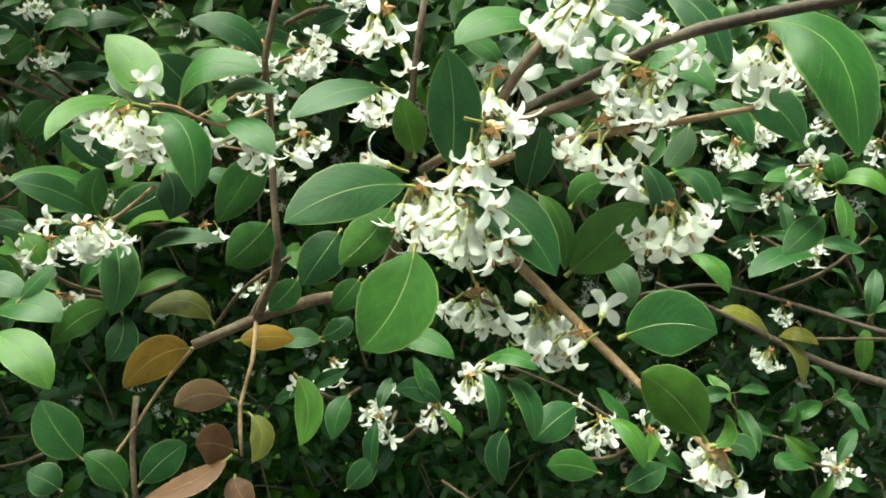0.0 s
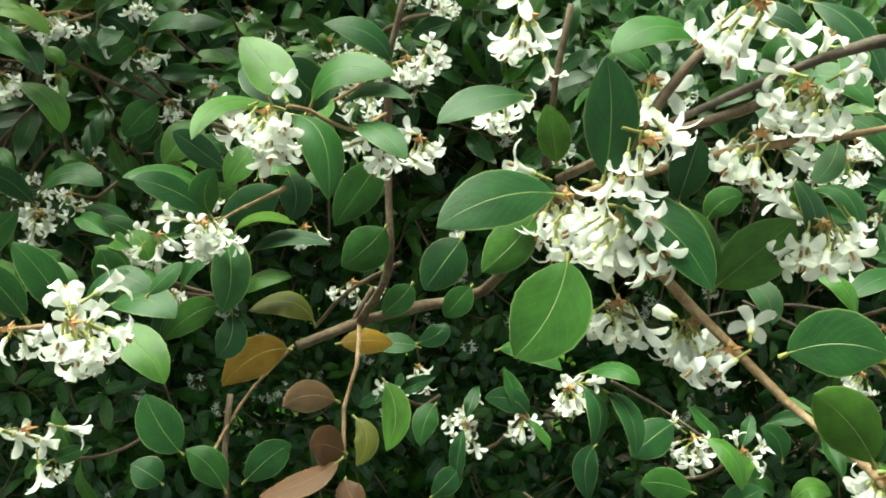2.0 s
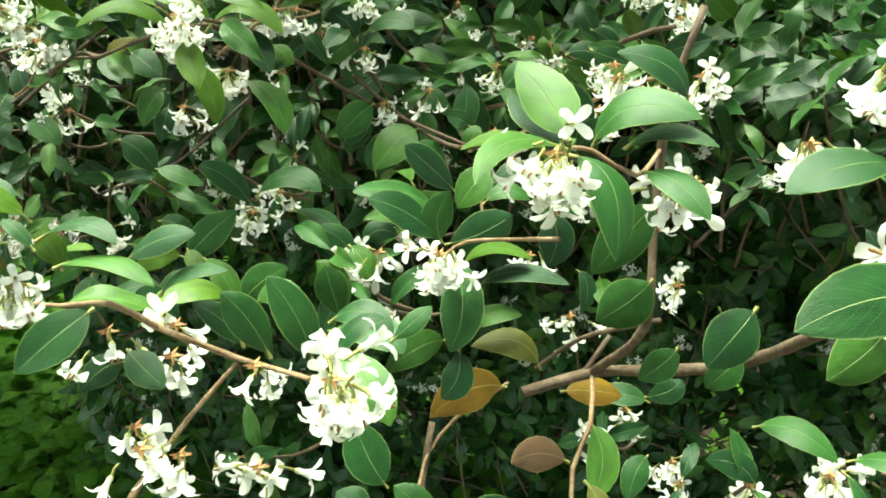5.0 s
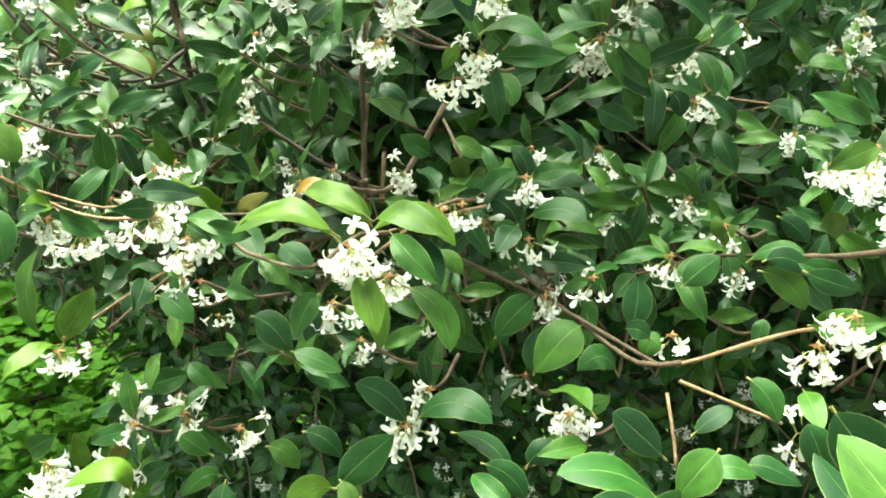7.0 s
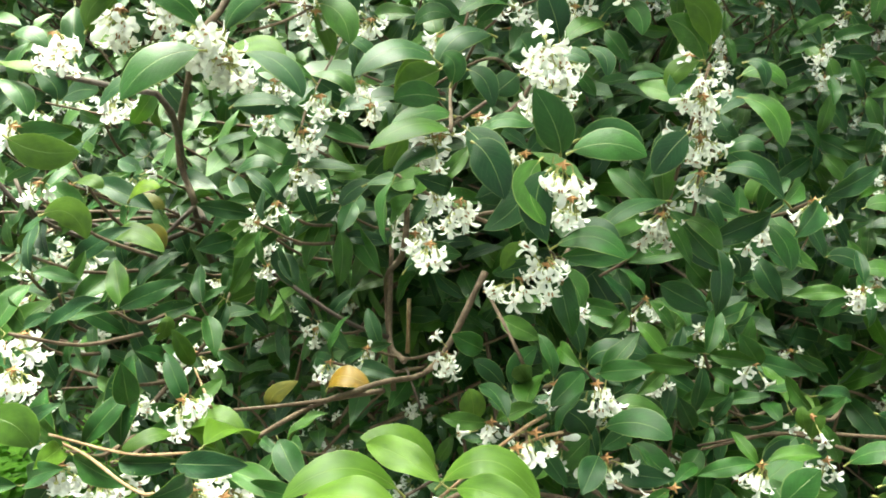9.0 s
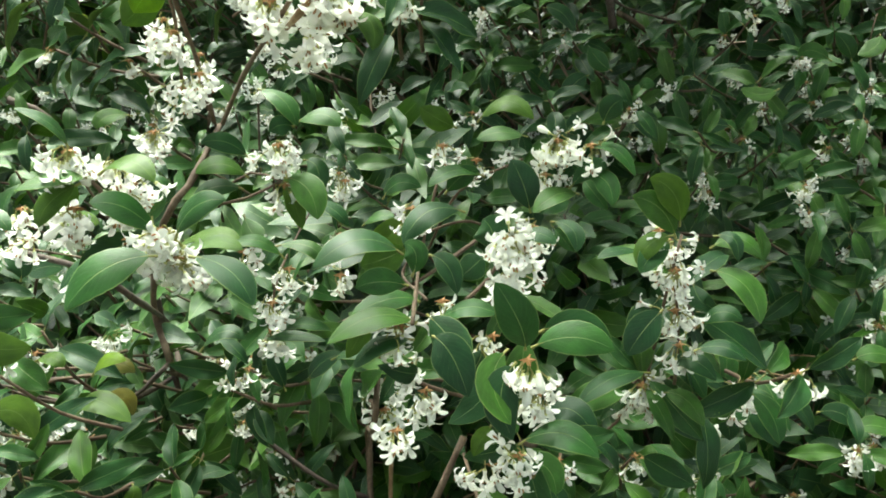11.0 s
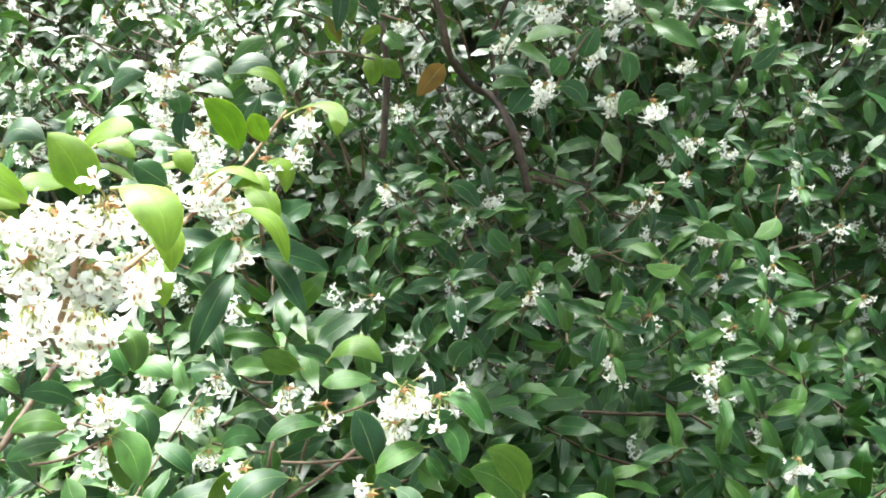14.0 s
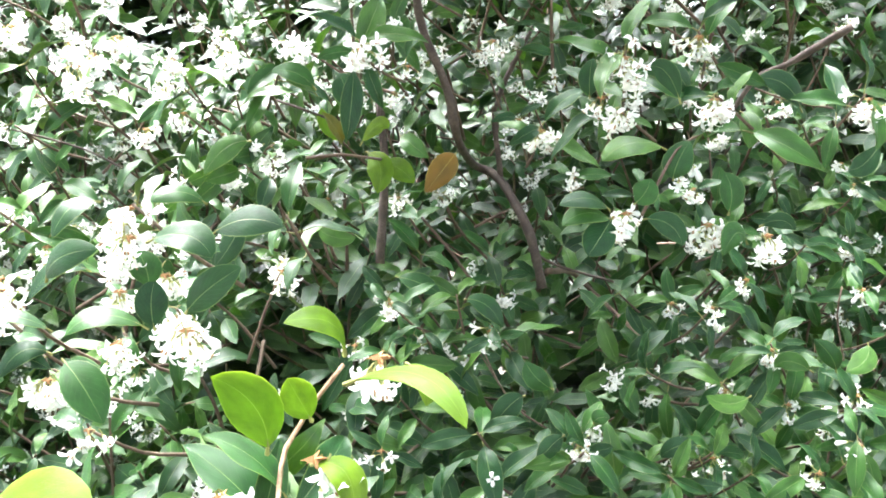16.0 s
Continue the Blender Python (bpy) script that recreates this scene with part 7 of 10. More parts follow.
bent_leaf(stem_43, (-0.3696, 0.4002, 1.2117), (-0.3801, 0.3931, 1.2141), (-0.3892, 0.3855, 1.2042), 0.0093, (0.08, -0.54, 0.84))
bent_leaf(stem_64, (-0.3269, 0.4588, 1.2418), (-0.3202, 0.4518, 1.2305), (-0.3151, 0.4481, 1.2190), 0.0118, (0.84, -0.18, 0.52), "soft")
bent_leaf(stem_56, (-0.2582, 0.4269, 1.2190), (-0.2660, 0.4186, 1.2155), (-0.2738, 0.4144, 1.2136), 0.0132, (0.56, -0.79, 0.23), "soft")
bent_leaf(stem_65, (-0.3330, 0.4553, 1.2088), (-0.3164, 0.4559, 1.2094), (-0.3093, 0.4542, 1.2011), 0.0095, (0.28, -0.33, 0.90))
bent_leaf(stem_43, (-0.3590, 0.4314, 1.1971), (-0.3465, 0.4323, 1.2018), (-0.3318, 0.4353, 1.1995), 0.0093, (-0.01, -0.47, 0.88))
bent_leaf(stem_43, (-0.3654, 0.4381, 1.1618), (-0.3540, 0.4405, 1.1715), (-0.3434, 0.4418, 1.1679), 0.0089, (-0.15, -0.50, 0.86))
bent_leaf(stem_33, (-0.3123, 0.4399, 1.1522), (-0.3065, 0.4402, 1.1606), (-0.2970, 0.4443, 1.1655), 0.0091, (-0.19, -0.85, 0.49))
bent_leaf(stem_43, (-0.3337, 0.4398, 1.1692), (-0.3198, 0.4406, 1.1726), (-0.3048, 0.4437, 1.1703), 0.0069, (0.02, -0.37, 0.93))
bent_leaf(stem_33, (-0.3259, 0.4438, 1.1444), (-0.3299, 0.4444, 1.1548), (-0.3353, 0.4475, 1.1617), 0.0086, (0.74, -0.45, 0.50))
bent_leaf(stem_56, (-0.2852, 0.4672, 1.2295), (-0.2774, 0.4677, 1.2368), (-0.2676, 0.4693, 1.2349), 0.0087, (-0.06, -0.86, 0.51))
bent_leaf(stem_56, (-0.2592, 0.4760, 1.2310), (-0.2518, 0.4766, 1.2389), (-0.2448, 0.4791, 1.2417), 0.0094, (0.19, -0.98, 0.03))
bent_leaf(stem_56, (-0.2646, 0.4698, 1.2193), (-0.2627, 0.4685, 1.2267), (-0.2648, 0.4688, 1.2314), 0.0074, (0.28, -0.96, -0.07))
bent_leaf(stem_33, (-0.2997, 0.4375, 1.1645), (-0.2867, 0.4386, 1.1691), (-0.2744, 0.4408, 1.1669), 0.0093, (-0.04, -0.38, 0.93))
bent_leaf(stem_33, (-0.2808, 0.4232, 1.1700), (-0.2729, 0.4225, 1.1737), (-0.2573, 0.4271, 1.1751), 0.0105, (-0.01, -0.77, 0.63))
leaf(stem_43, (-0.3460, 0.3876, 1.2297), (-0.3658, 0.3713, 1.2186), 0.0137, (0.59, -0.80, 0.09), 2)
leaf(stem_43, (-0.4292, 0.3782, 1.1920), (-0.4023, 0.3853, 1.1938), 0.0117, (0.22, -0.96, 0.15), 3)
leaf(stem_46, (-0.4423, 0.4061, 1.1632), (-0.4195, 0.4032, 1.1515), 0.0131, (0.20, -0.78, 0.59))
leaf(stem_43, (-0.5011, 0.5626, 1.1120), (-0.5109, 0.5395, 1.1081), 0.0090, (0.73, -0.40, 0.55), 3, "olive")
leaf(stem_80, (-0.2298, 0.5756, 1.1986), (-0.2161, 0.5752, 1.1842), 0.0084, (0.13, -0.98, 0.13), 3)
leaf(stem_67, (-0.2159, 0.4420, 1.1826), (-0.2170, 0.4339, 1.1556), 0.0137, (0.16, -0.95, 0.25), 2)
leaf(stem_38, (-0.1516, 0.5345, 1.1670), (-0.1317, 0.5345, 1.1663), 0.0070, (0.03, -0.85, 0.53), 3)
leaf(stem_50, (-0.3077, 0.3101, 1.1074), (-0.3121, 0.3499, 1.0840), 0.0167, (0.12, 0.50, 0.86), 3, "soft")
leaf(stem_47, (-0.3187, 0.3797, 1.0690), (-0.2992, 0.3630, 1.0586), 0.0128, (0.06, -0.48, 0.87))
leaf(stem_50, (-0.3050, 0.3184, 1.0964), (-0.2768, 0.3150, 1.0930), 0.0101, (0.06, -0.40, 0.91), 2)
leaf(stem_53, (-0.2141, 0.3648, 1.1021), (-0.2318, 0.3849, 1.1047), 0.0096, (0.15, -0.01, 0.99), 3)
leaf(stem_53, (-0.2121, 0.3792, 1.0981), (-0.2120, 0.4215, 1.0934), 0.0154, (-0.44, 0.09, 0.90))
leaf(stem_53, (-0.2058, 0.3900, 1.0953), (-0.1955, 0.4129, 1.1016), 0.0114, (0.46, -0.42, 0.78))
leaf(stem_52, (-0.1917, 0.4299, 1.0922), (-0.1674, 0.4211, 1.1029), 0.0100, (-0.49, -0.73, 0.49), 3)
leaf(stem_30, (-0.1005, 0.4848, 1.0461), (-0.1169, 0.4662, 1.0334), 0.0140, (0.14, -0.63, 0.76))
leaf(stem_51, (-0.0978, 0.4897, 1.0474), (-0.0970, 0.5036, 1.0571), 0.0085, (-0.13, -0.56, 0.82), 5, "soft")
leaf(stem_30, (-0.1078, 0.4807, 1.0504), (-0.1151, 0.5059, 1.0481), 0.0095, (-0.36, -0.02, 0.93), 2)
leaf(stem_24, (-0.1831, 0.3741, 1.0911), (-0.1863, 0.3536, 1.0866), 0.0105, (0.25, -0.25, 0.94))
leaf(stem_30, (-0.1423, 0.4927, 1.0254), (-0.1517, 0.4736, 1.0162), 0.0118, (0.21, -0.50, 0.84))
leaf(stem_56, (-0.2475, 0.4018, 1.1781), (-0.2564, 0.3853, 1.1861), 0.0084, (0.88, -0.47, -0.05), 4)
leaf(stem_57, (-0.3307, 0.5081, 1.1393), (-0.3313, 0.4861, 1.1301), 0.0121, (0.57, -0.33, 0.75), 2)
leaf(stem_57, (-0.3281, 0.5104, 1.1452), (-0.3135, 0.5076, 1.1624), 0.0106, (0.00, -0.98, -0.22), 2)
leaf(stem_66, (-0.2825, 0.4899, 1.2200), (-0.2971, 0.4748, 1.1954), 0.0162, (0.42, -0.87, 0.26), 1, "soft")
leaf(stem_57, (-0.3871, 0.5653, 1.1926), (-0.3619, 0.5688, 1.1763), 0.0122, (0.28, -0.93, 0.23), 3)
leaf(stem_57, (-0.3781, 0.5274, 1.1794), (-0.4066, 0.5044, 1.1851), 0.0131, (0.65, -0.74, 0.20), 3)
leaf(stem_57, (-0.3634, 0.5072, 1.1465), (-0.3365, 0.5151, 1.1481), 0.0098, (0.08, -0.44, 0.89), 4)
leaf(stem_49, (-0.3548, 0.5280, 1.1043), (-0.3253, 0.5338, 1.1018), 0.0106, (0.20, -0.75, 0.63), 3)
leaf(stem_33, (-0.2721, 0.4396, 1.1371), (-0.2513, 0.4307, 1.1399), 0.0099, (-0.42, -0.84, 0.34), 2)
leaf(stem_63, (-0.4157, 0.5167, 1.1020), (-0.4287, 0.4925, 1.1020), 0.0139, (0.83, -0.44, 0.34), 2)
leaf(stem_50, (-0.3509, 0.3326, 1.1043), (-0.3466, 0.3270, 1.1266), 0.0100, (0.63, -0.70, -0.34), 2)
leaf(stem_59, (-0.3653, 0.3728, 1.1003), (-0.3647, 0.3563, 1.1138), 0.0077, (0.90, 0.30, 0.31), 3)
leaf(stem_59, (-0.3683, 0.3972, 1.0845), (-0.3722, 0.3900, 1.1071), 0.0085, (0.74, -0.66, -0.13), 2, "soft")
leaf(stem_37, (-0.3985, 0.3206, 1.1065), (-0.3936, 0.3128, 1.1266), 0.0113, (-0.77, 0.48, 0.42))
leaf(stem_37, (-0.3707, 0.3177, 1.0929), (-0.3644, 0.2982, 1.0977), 0.0091, (0.71, 0.37, 0.59), 2, "soft")
leaf(stem_37, (-0.3823, 0.3143, 1.0952), (-0.3667, 0.3174, 1.1116), 0.0081, (-0.45, -0.71, 0.54), 4)
leaf(stem_59, (-0.3190, 0.3362, 1.0912), (-0.3195, 0.3221, 1.1069), 0.0076, (0.97, 0.17, 0.16), 3, "soft")
leaf(stem_52, (-0.2388, 0.4230, 1.0998), (-0.2500, 0.4097, 1.1125), 0.0110, (0.80, -0.60, 0.03))
leaf(stem_52, (-0.2436, 0.4632, 1.0972), (-0.2198, 0.4543, 1.0929), 0.0107, (-0.22, -0.82, 0.53), 2)
leaf(stem_40, (-0.2015, 0.4729, 1.1356), (-0.2134, 0.4527, 1.1308), 0.0116, (0.61, -0.50, 0.62), 2)
leaf(stem_38, (-0.1472, 0.4915, 1.1121), (-0.1600, 0.4822, 1.1284), 0.0110, (0.46, -0.87, -0.19))
leaf(stem_51, (-0.1309, 0.5590, 1.0415), (-0.1185, 0.5514, 1.0612), 0.0118, (-0.48, -0.87, -0.09), 2)
leaf(stem_51, (-0.1167, 0.5228, 1.0589), (-0.1301, 0.5191, 1.0781), 0.0121, (0.27, -0.96, -0.05), 2)
leaf(stem_51, (-0.1565, 0.5195, 1.0338), (-0.1321, 0.5111, 1.0462), 0.0110, (-0.47, -0.83, 0.31), 2)
leaf(stem_51, (-0.1471, 0.4964, 1.0322), (-0.1571, 0.4914, 1.0530), 0.0106, (0.33, -0.94, -0.13), 2)
leaf(stem_51, (-0.1614, 0.5023, 1.0327), (-0.1819, 0.4955, 1.0464), 0.0130, (0.48, -0.84, 0.24), 2)
inflorescence(shrub, (-0.3119, 0.3480, 1.2397), 30, size=0.80, seed=91)
inflorescence(shrub, (-0.3087, 0.3508, 1.2303), 19, size=0.76, seed=92)
inflorescence(shrub, (-0.3353, 0.3591, 1.2486), 14, size=0.76, seed=93)
inflorescence(shrub, (-0.4363, 0.4191, 1.2288), 12, size=0.76, seed=94)
inflorescence(shrub, (-0.4170, 0.3690, 1.1984), 5, size=0.84, seed=95)
inflorescence(shrub, (-0.4310, 0.3897, 1.1688), 5, size=0.76, seed=96)
inflorescence(shrub, (-0.4011, 0.5403, 1.1712), 9, size=0.76, seed=97)
inflorescence(shrub, (-0.3628, 0.5106, 1.1709), 8, size=0.76, seed=98)
inflorescence(shrub, (-0.3543, 0.5687, 1.1891), 8, size=0.76, seed=99)
inflorescence(shrub, (-0.3735, 0.6130, 1.2184), 11, size=0.76, seed=100)
inflorescence(shrub, (-0.2141, 0.4073, 1.2288), 19, size=0.76, seed=101)
inflorescence(shrub, (-0.2017, 0.3782, 1.1962), 11, size=0.76, seed=102)
inflorescence(shrub, (-0.2468, 0.3849, 1.2014), 14, size=0.76, seed=103)
inflorescence(shrub, (-0.1646, 0.4742, 1.2157), 16, size=0.76, seed=104)
inflorescence(shrub, (-0.1600, 0.4838, 1.1925), 11, size=0.76, seed=105)
inflorescence(rear_shrub, (-0.1082, 0.7807, 1.0264), 8, size=0.76, seed=106)
inflorescence(shrub, (-0.1716, 0.4700, 1.1536), 11, size=0.76, seed=107)
inflorescence(shrub, (-0.1198, 0.6129, 1.1052), 9, size=0.76, seed=108)
inflorescence(shrub, (-0.1402, 0.6002, 1.0297), 9, size=0.76, seed=109)
inflorescence(rear_shrub, (-0.0761, 0.7730, 1.1737), 11, size=0.76, seed=110)
inflorescence(shrub, (-0.2800, 0.4542, 1.1507), 9, size=0.76, seed=111)
inflorescence(shrub, (-0.3951, 0.4007, 1.2070), 7, size=0.76, seed=112)
inflorescence(shrub, (-0.2681, 0.4571, 1.2281), 5, size=0.76, seed=113)
inflorescence(shrub, (-0.3956, 0.5081, 1.1165), 7, size=0.76, seed=114)
inflorescence(rear_shrub, (-0.3976, 0.6284, 1.0170), 7, size=0.76, seed=115)
inflorescence(shrub, (-0.3688, 0.5181, 1.0479), 8, size=0.76, seed=116)
inflorescence(shrub, (-0.3585, 0.5291, 1.1267), 7, size=0.76, seed=117)
inflorescence(shrub, (-0.4107, 0.3372, 1.1187), 11, size=0.76, seed=118)
inflorescence(shrub, (-0.3335, 0.3410, 1.1061), 8, size=0.76, seed=119)
inflorescence(shrub, (-0.3823, 0.4161, 1.0812), 4, size=0.76, seed=120)
inflorescence(shrub, (-0.2659, 0.4530, 1.0791), 11, size=0.76, seed=121)
inflorescence(shrub, (-0.3843, 0.5604, 1.2326), 8, size=0.76, seed=122)
sprig(shrub, (-0.4011, 0.5443, 1.1744), 2, 0, seed=949)
sprig(shrub, (-0.3628, 0.5146, 1.1740), 2, 0, seed=7268)
sprig(shrub, (-0.3543, 0.5727, 1.1922), 2, 0, seed=7371)
sprig(shrub, (-0.3720, 0.6176, 1.2217), 2, 0, seed=1271)
sprig(shrub, (-0.1600, 0.4878, 1.1956), 2, 0, seed=8311)
sprig(rear_shrub, (-0.1083, 0.7844, 1.0294), 2, 0, seed=1560)
sprig(shrub, (-0.1403, 0.6041, 1.0329), 3, 0, seed=8127)
sprig(rear_shrub, (-0.1980, 0.6398, 1.0341), 3, 0, seed=1041)
sprig(rear_shrub, (-0.0762, 0.7767, 1.1768), 3, 0, seed=4278)
sprig(shrub, (-0.2800, 0.4582, 1.1538), 2, 0, seed=2865)
sprig(shrub, (-0.3957, 0.5121, 1.1197), 2, 0, seed=2071)
sprig(rear_shrub, (-0.3976, 0.6323, 1.0202), 2, 0, seed=9)
sprig(shrub, (-0.3689, 0.5221, 1.0511), 2, 0, seed=2480)
sprig(shrub, (-0.3585, 0.5330, 1.1299), 2, 0, seed=3923)
sprig(shrub, (-0.4107, 0.3413, 1.1219), 2, 0, seed=7474)
sprig(shrub, (-0.1717, 0.4741, 1.1568), 2, 0, seed=86)
sprig(rear_shrub, (-0.0724, 0.7657, 1.1212), 3, 0, seed=8884)
sprig(rear_shrub, (-0.0426, 0.7607, 1.1204), 3, 0, seed=5875)
sprig(shrub, (-0.1116, 0.4715, 1.1644), 3, 5, seed=9711)
sprig(shrub, (-0.4636, 0.4070, 1.1255), 3, 5, seed=4320)
sprig(shrub, (-0.5069, 0.4933, 1.0867), 3, 0, seed=1513)
sprig(shrub, (-0.4000, 0.5218, 1.0844), 3, 5, seed=7071)
sprig(shrub, (-0.4173, 0.5028, 1.0682), 3, 0, seed=7906)
sprig(rear_shrub, (-0.4222, 0.6327, 1.0466), 3, 0, seed=70)
sprig(shrub, (-0.4587, 0.5257, 1.0758), 2, 0, seed=631)
sprig(rear_shrub, (-0.5606, 0.6328, 1.1145), 3, 0, seed=7028)
sprig(shrub, (-0.5870, 0.6024, 1.0895), 2, 0, seed=1780)
sprig(rear_shrub, (-0.5514, 0.6444, 1.1302), 2, 0, seed=8518)
sprig(shrub, (-0.4462, 0.4057, 1.1076), 3, 0, seed=4411)
sprig(shrub, (-0.4597, 0.4583, 1.0823), 3, 0, seed=6824)

# the upper shoots
bent_leaf(stem_75, (-0.3062, 0.3388, 1.2340), (-0.3171, 0.3284, 1.2319), (-0.3252, 0.3194, 1.2210), 0.0133, (0.24, -0.69, 0.68))
bent_leaf(stem_75, (-0.2973, 0.3415, 1.2337), (-0.2823, 0.3389, 1.2310), (-0.2733, 0.3356, 1.2215), 0.0122, (0.41, -0.19, 0.89))
bent_leaf(stem_75, (-0.3096, 0.3442, 1.2386), (-0.3131, 0.3359, 1.2486), (-0.3195, 0.3279, 1.2514), 0.0101, (0.88, -0.19, 0.44))
bent_leaf(stem_75, (-0.3046, 0.3455, 1.2376), (-0.2973, 0.3460, 1.2475), (-0.2873, 0.3482, 1.2500), 0.0096, (-0.20, -0.86, 0.47))
bent_leaf(stem_75, (-0.3418, 0.3537, 1.2545), (-0.3458, 0.3460, 1.2554), (-0.3564, 0.3381, 1.2524), 0.0083, (0.28, -0.38, 0.88))
bent_leaf(stem_75, (-0.3384, 0.3550, 1.2553), (-0.3246, 0.3536, 1.2601), (-0.3143, 0.3514, 1.2539), 0.0098, (0.00, -0.37, 0.93), "soft")
bent_leaf(stem_75, (-0.3435, 0.3528, 1.2528), (-0.3500, 0.3456, 1.2475), (-0.3523, 0.3419, 1.2399), 0.0083, (0.31, -0.82, 0.48), "soft")
bent_leaf(stem_75, (-0.3512, 0.3581, 1.2630), (-0.3528, 0.3527, 1.2717), (-0.3614, 0.3473, 1.2771), 0.0062, (0.80, 0.02, 0.60))
bent_leaf(stem_65, (-0.3223, 0.4478, 1.2411), (-0.3093, 0.4438, 1.2373), (-0.3032, 0.4394, 1.2251), 0.0134, (0.10, -0.83, 0.55))
bent_leaf(stem_64, (-0.3472, 0.4628, 1.2471), (-0.3534, 0.4553, 1.2549), (-0.3623, 0.4491, 1.2551), 0.0098, (0.72, -0.58, 0.39))
bent_leaf(stem_64, (-0.3437, 0.4505, 1.2351), (-0.3514, 0.4414, 1.2373), (-0.3591, 0.4345, 1.2326), 0.0098, (0.43, -0.52, 0.73))
bent_leaf(stem_64, (-0.3415, 0.4522, 1.2399), (-0.3498, 0.4439, 1.2468), (-0.3583, 0.4371, 1.2433), 0.0105, (0.53, -0.42, 0.74))
bent_leaf(stem_64, (-0.3233, 0.4629, 1.2626), (-0.3097, 0.4608, 1.2670), (-0.2999, 0.4593, 1.2618), 0.0108, (-0.07, -0.59, 0.81))
bent_leaf(stem_64, (-0.3233, 0.4626, 1.2613), (-0.3259, 0.4549, 1.2626), (-0.3288, 0.4500, 1.2602), 0.0089, (0.90, -0.41, 0.18))
bent_leaf(stem_78, (-0.4182, 0.4768, 1.2648), (-0.4253, 0.4672, 1.2652), (-0.4281, 0.4619, 1.2595), 0.0085, (0.56, -0.58, 0.60))
bent_leaf(stem_65, (-0.3433, 0.4482, 1.2241), (-0.3359, 0.4418, 1.2175), (-0.3295, 0.4398, 1.2152), 0.0098, (0.02, -0.71, 0.71))
bent_leaf(stem_61, (-0.3339, 0.4074, 1.3171), (-0.3201, 0.4063, 1.3239), (-0.3067, 0.4049, 1.3158), 0.0131, (-0.04, -0.76, 0.64), "soft")
bent_leaf(stem_78, (-0.3428, 0.4041, 1.3143), (-0.3473, 0.3973, 1.3092), (-0.3528, 0.3932, 1.3033), 0.0124, (0.70, -0.71, 0.06), "soft")
bent_leaf(stem_77, (-0.2531, 0.3653, 1.3037), (-0.2447, 0.3632, 1.3003), (-0.2433, 0.3605, 1.2923), 0.0075, (0.54, -0.51, 0.67), "soft")
bent_leaf(stem_68, (-0.2582, 0.4928, 1.2585), (-0.2643, 0.4847, 1.2631), (-0.2711, 0.4804, 1.2685), 0.0106, (0.64, -0.76, -0.13), "soft")
bent_leaf(stem_68, (-0.2497, 0.4960, 1.2607), (-0.2362, 0.4949, 1.2702), (-0.2232, 0.4938, 1.2623), 0.0116, (-0.09, -0.54, 0.84), "soft")
bent_leaf(stem_68, (-0.2254, 0.4916, 1.2551), (-0.2369, 0.4865, 1.2573), (-0.2468, 0.4848, 1.2544), 0.0097, (0.15, -0.56, 0.82))
bent_leaf(stem_68, (-0.2209, 0.4754, 1.2242), (-0.2240, 0.4753, 1.2364), (-0.2299, 0.4777, 1.2469), 0.0136, (0.21, -0.96, 0.18))
bent_leaf(stem_68, (-0.2011, 0.4875, 1.2509), (-0.1876, 0.4845, 1.2512), (-0.1782, 0.4815, 1.2401), 0.0081, (0.29, -0.43, 0.86))
bent_leaf(stem_68, (-0.1995, 0.4856, 1.2402), (-0.1898, 0.4808, 1.2376), (-0.1868, 0.4762, 1.2282), 0.0096, (-0.18, -0.86, 0.48))
bent_leaf(stem_68, (-0.2015, 0.4831, 1.2320), (-0.2096, 0.4736, 1.2328), (-0.2178, 0.4661, 1.2262), 0.0107, (0.15, -0.44, 0.89))
bent_leaf(stem_67, (-0.2241, 0.4199, 1.2197), (-0.2236, 0.4201, 1.2272), (-0.2276, 0.4216, 1.2320), 0.0145, (0.26, -0.95, 0.20))
bent_leaf(stem_67, (-0.2196, 0.4326, 1.2222), (-0.2098, 0.4295, 1.2260), (-0.2014, 0.4276, 1.2226), 0.0085, (-0.14, -0.44, 0.89))
bent_leaf(stem_67, (-0.2091, 0.4578, 1.2248), (-0.1996, 0.4532, 1.2227), (-0.1973, 0.4486, 1.2148), 0.0085, (0.31, -0.49, 0.82))
bent_leaf(stem_56, (-0.2420, 0.4486, 1.2290), (-0.2541, 0.4381, 1.2308), (-0.2621, 0.4295, 1.2191), 0.0137, (0.08, -0.53, 0.85))
bent_leaf(stem_68, (-0.2426, 0.4826, 1.2385), (-0.2538, 0.4726, 1.2421), (-0.2631, 0.4650, 1.2360), 0.0092, (0.20, -0.36, 0.91))
bent_leaf(stem_56, (-0.2479, 0.3923, 1.2247), (-0.2604, 0.3830, 1.2312), (-0.2732, 0.3733, 1.2226), 0.0147, (0.17, -0.33, 0.93))
bent_leaf(stem_56, (-0.2449, 0.3915, 1.2170), (-0.2434, 0.3922, 1.2249), (-0.2481, 0.3931, 1.2285), 0.0087, (0.35, -0.91, 0.22))
bent_leaf(stem_56, (-0.2491, 0.3996, 1.2113), (-0.2573, 0.3935, 1.2140), (-0.2653, 0.3895, 1.2122), 0.0100, (0.52, -0.80, 0.28))
bent_leaf(stem_56, (-0.2428, 0.4040, 1.2219), (-0.2351, 0.4014, 1.2189), (-0.2312, 0.3994, 1.2094), 0.0084, (0.15, -0.88, 0.45))
bent_leaf(stem_67, (-0.2261, 0.4191, 1.2188), (-0.2289, 0.4135, 1.2165), (-0.2333, 0.4101, 1.2123), 0.0103, (0.49, -0.73, 0.47))
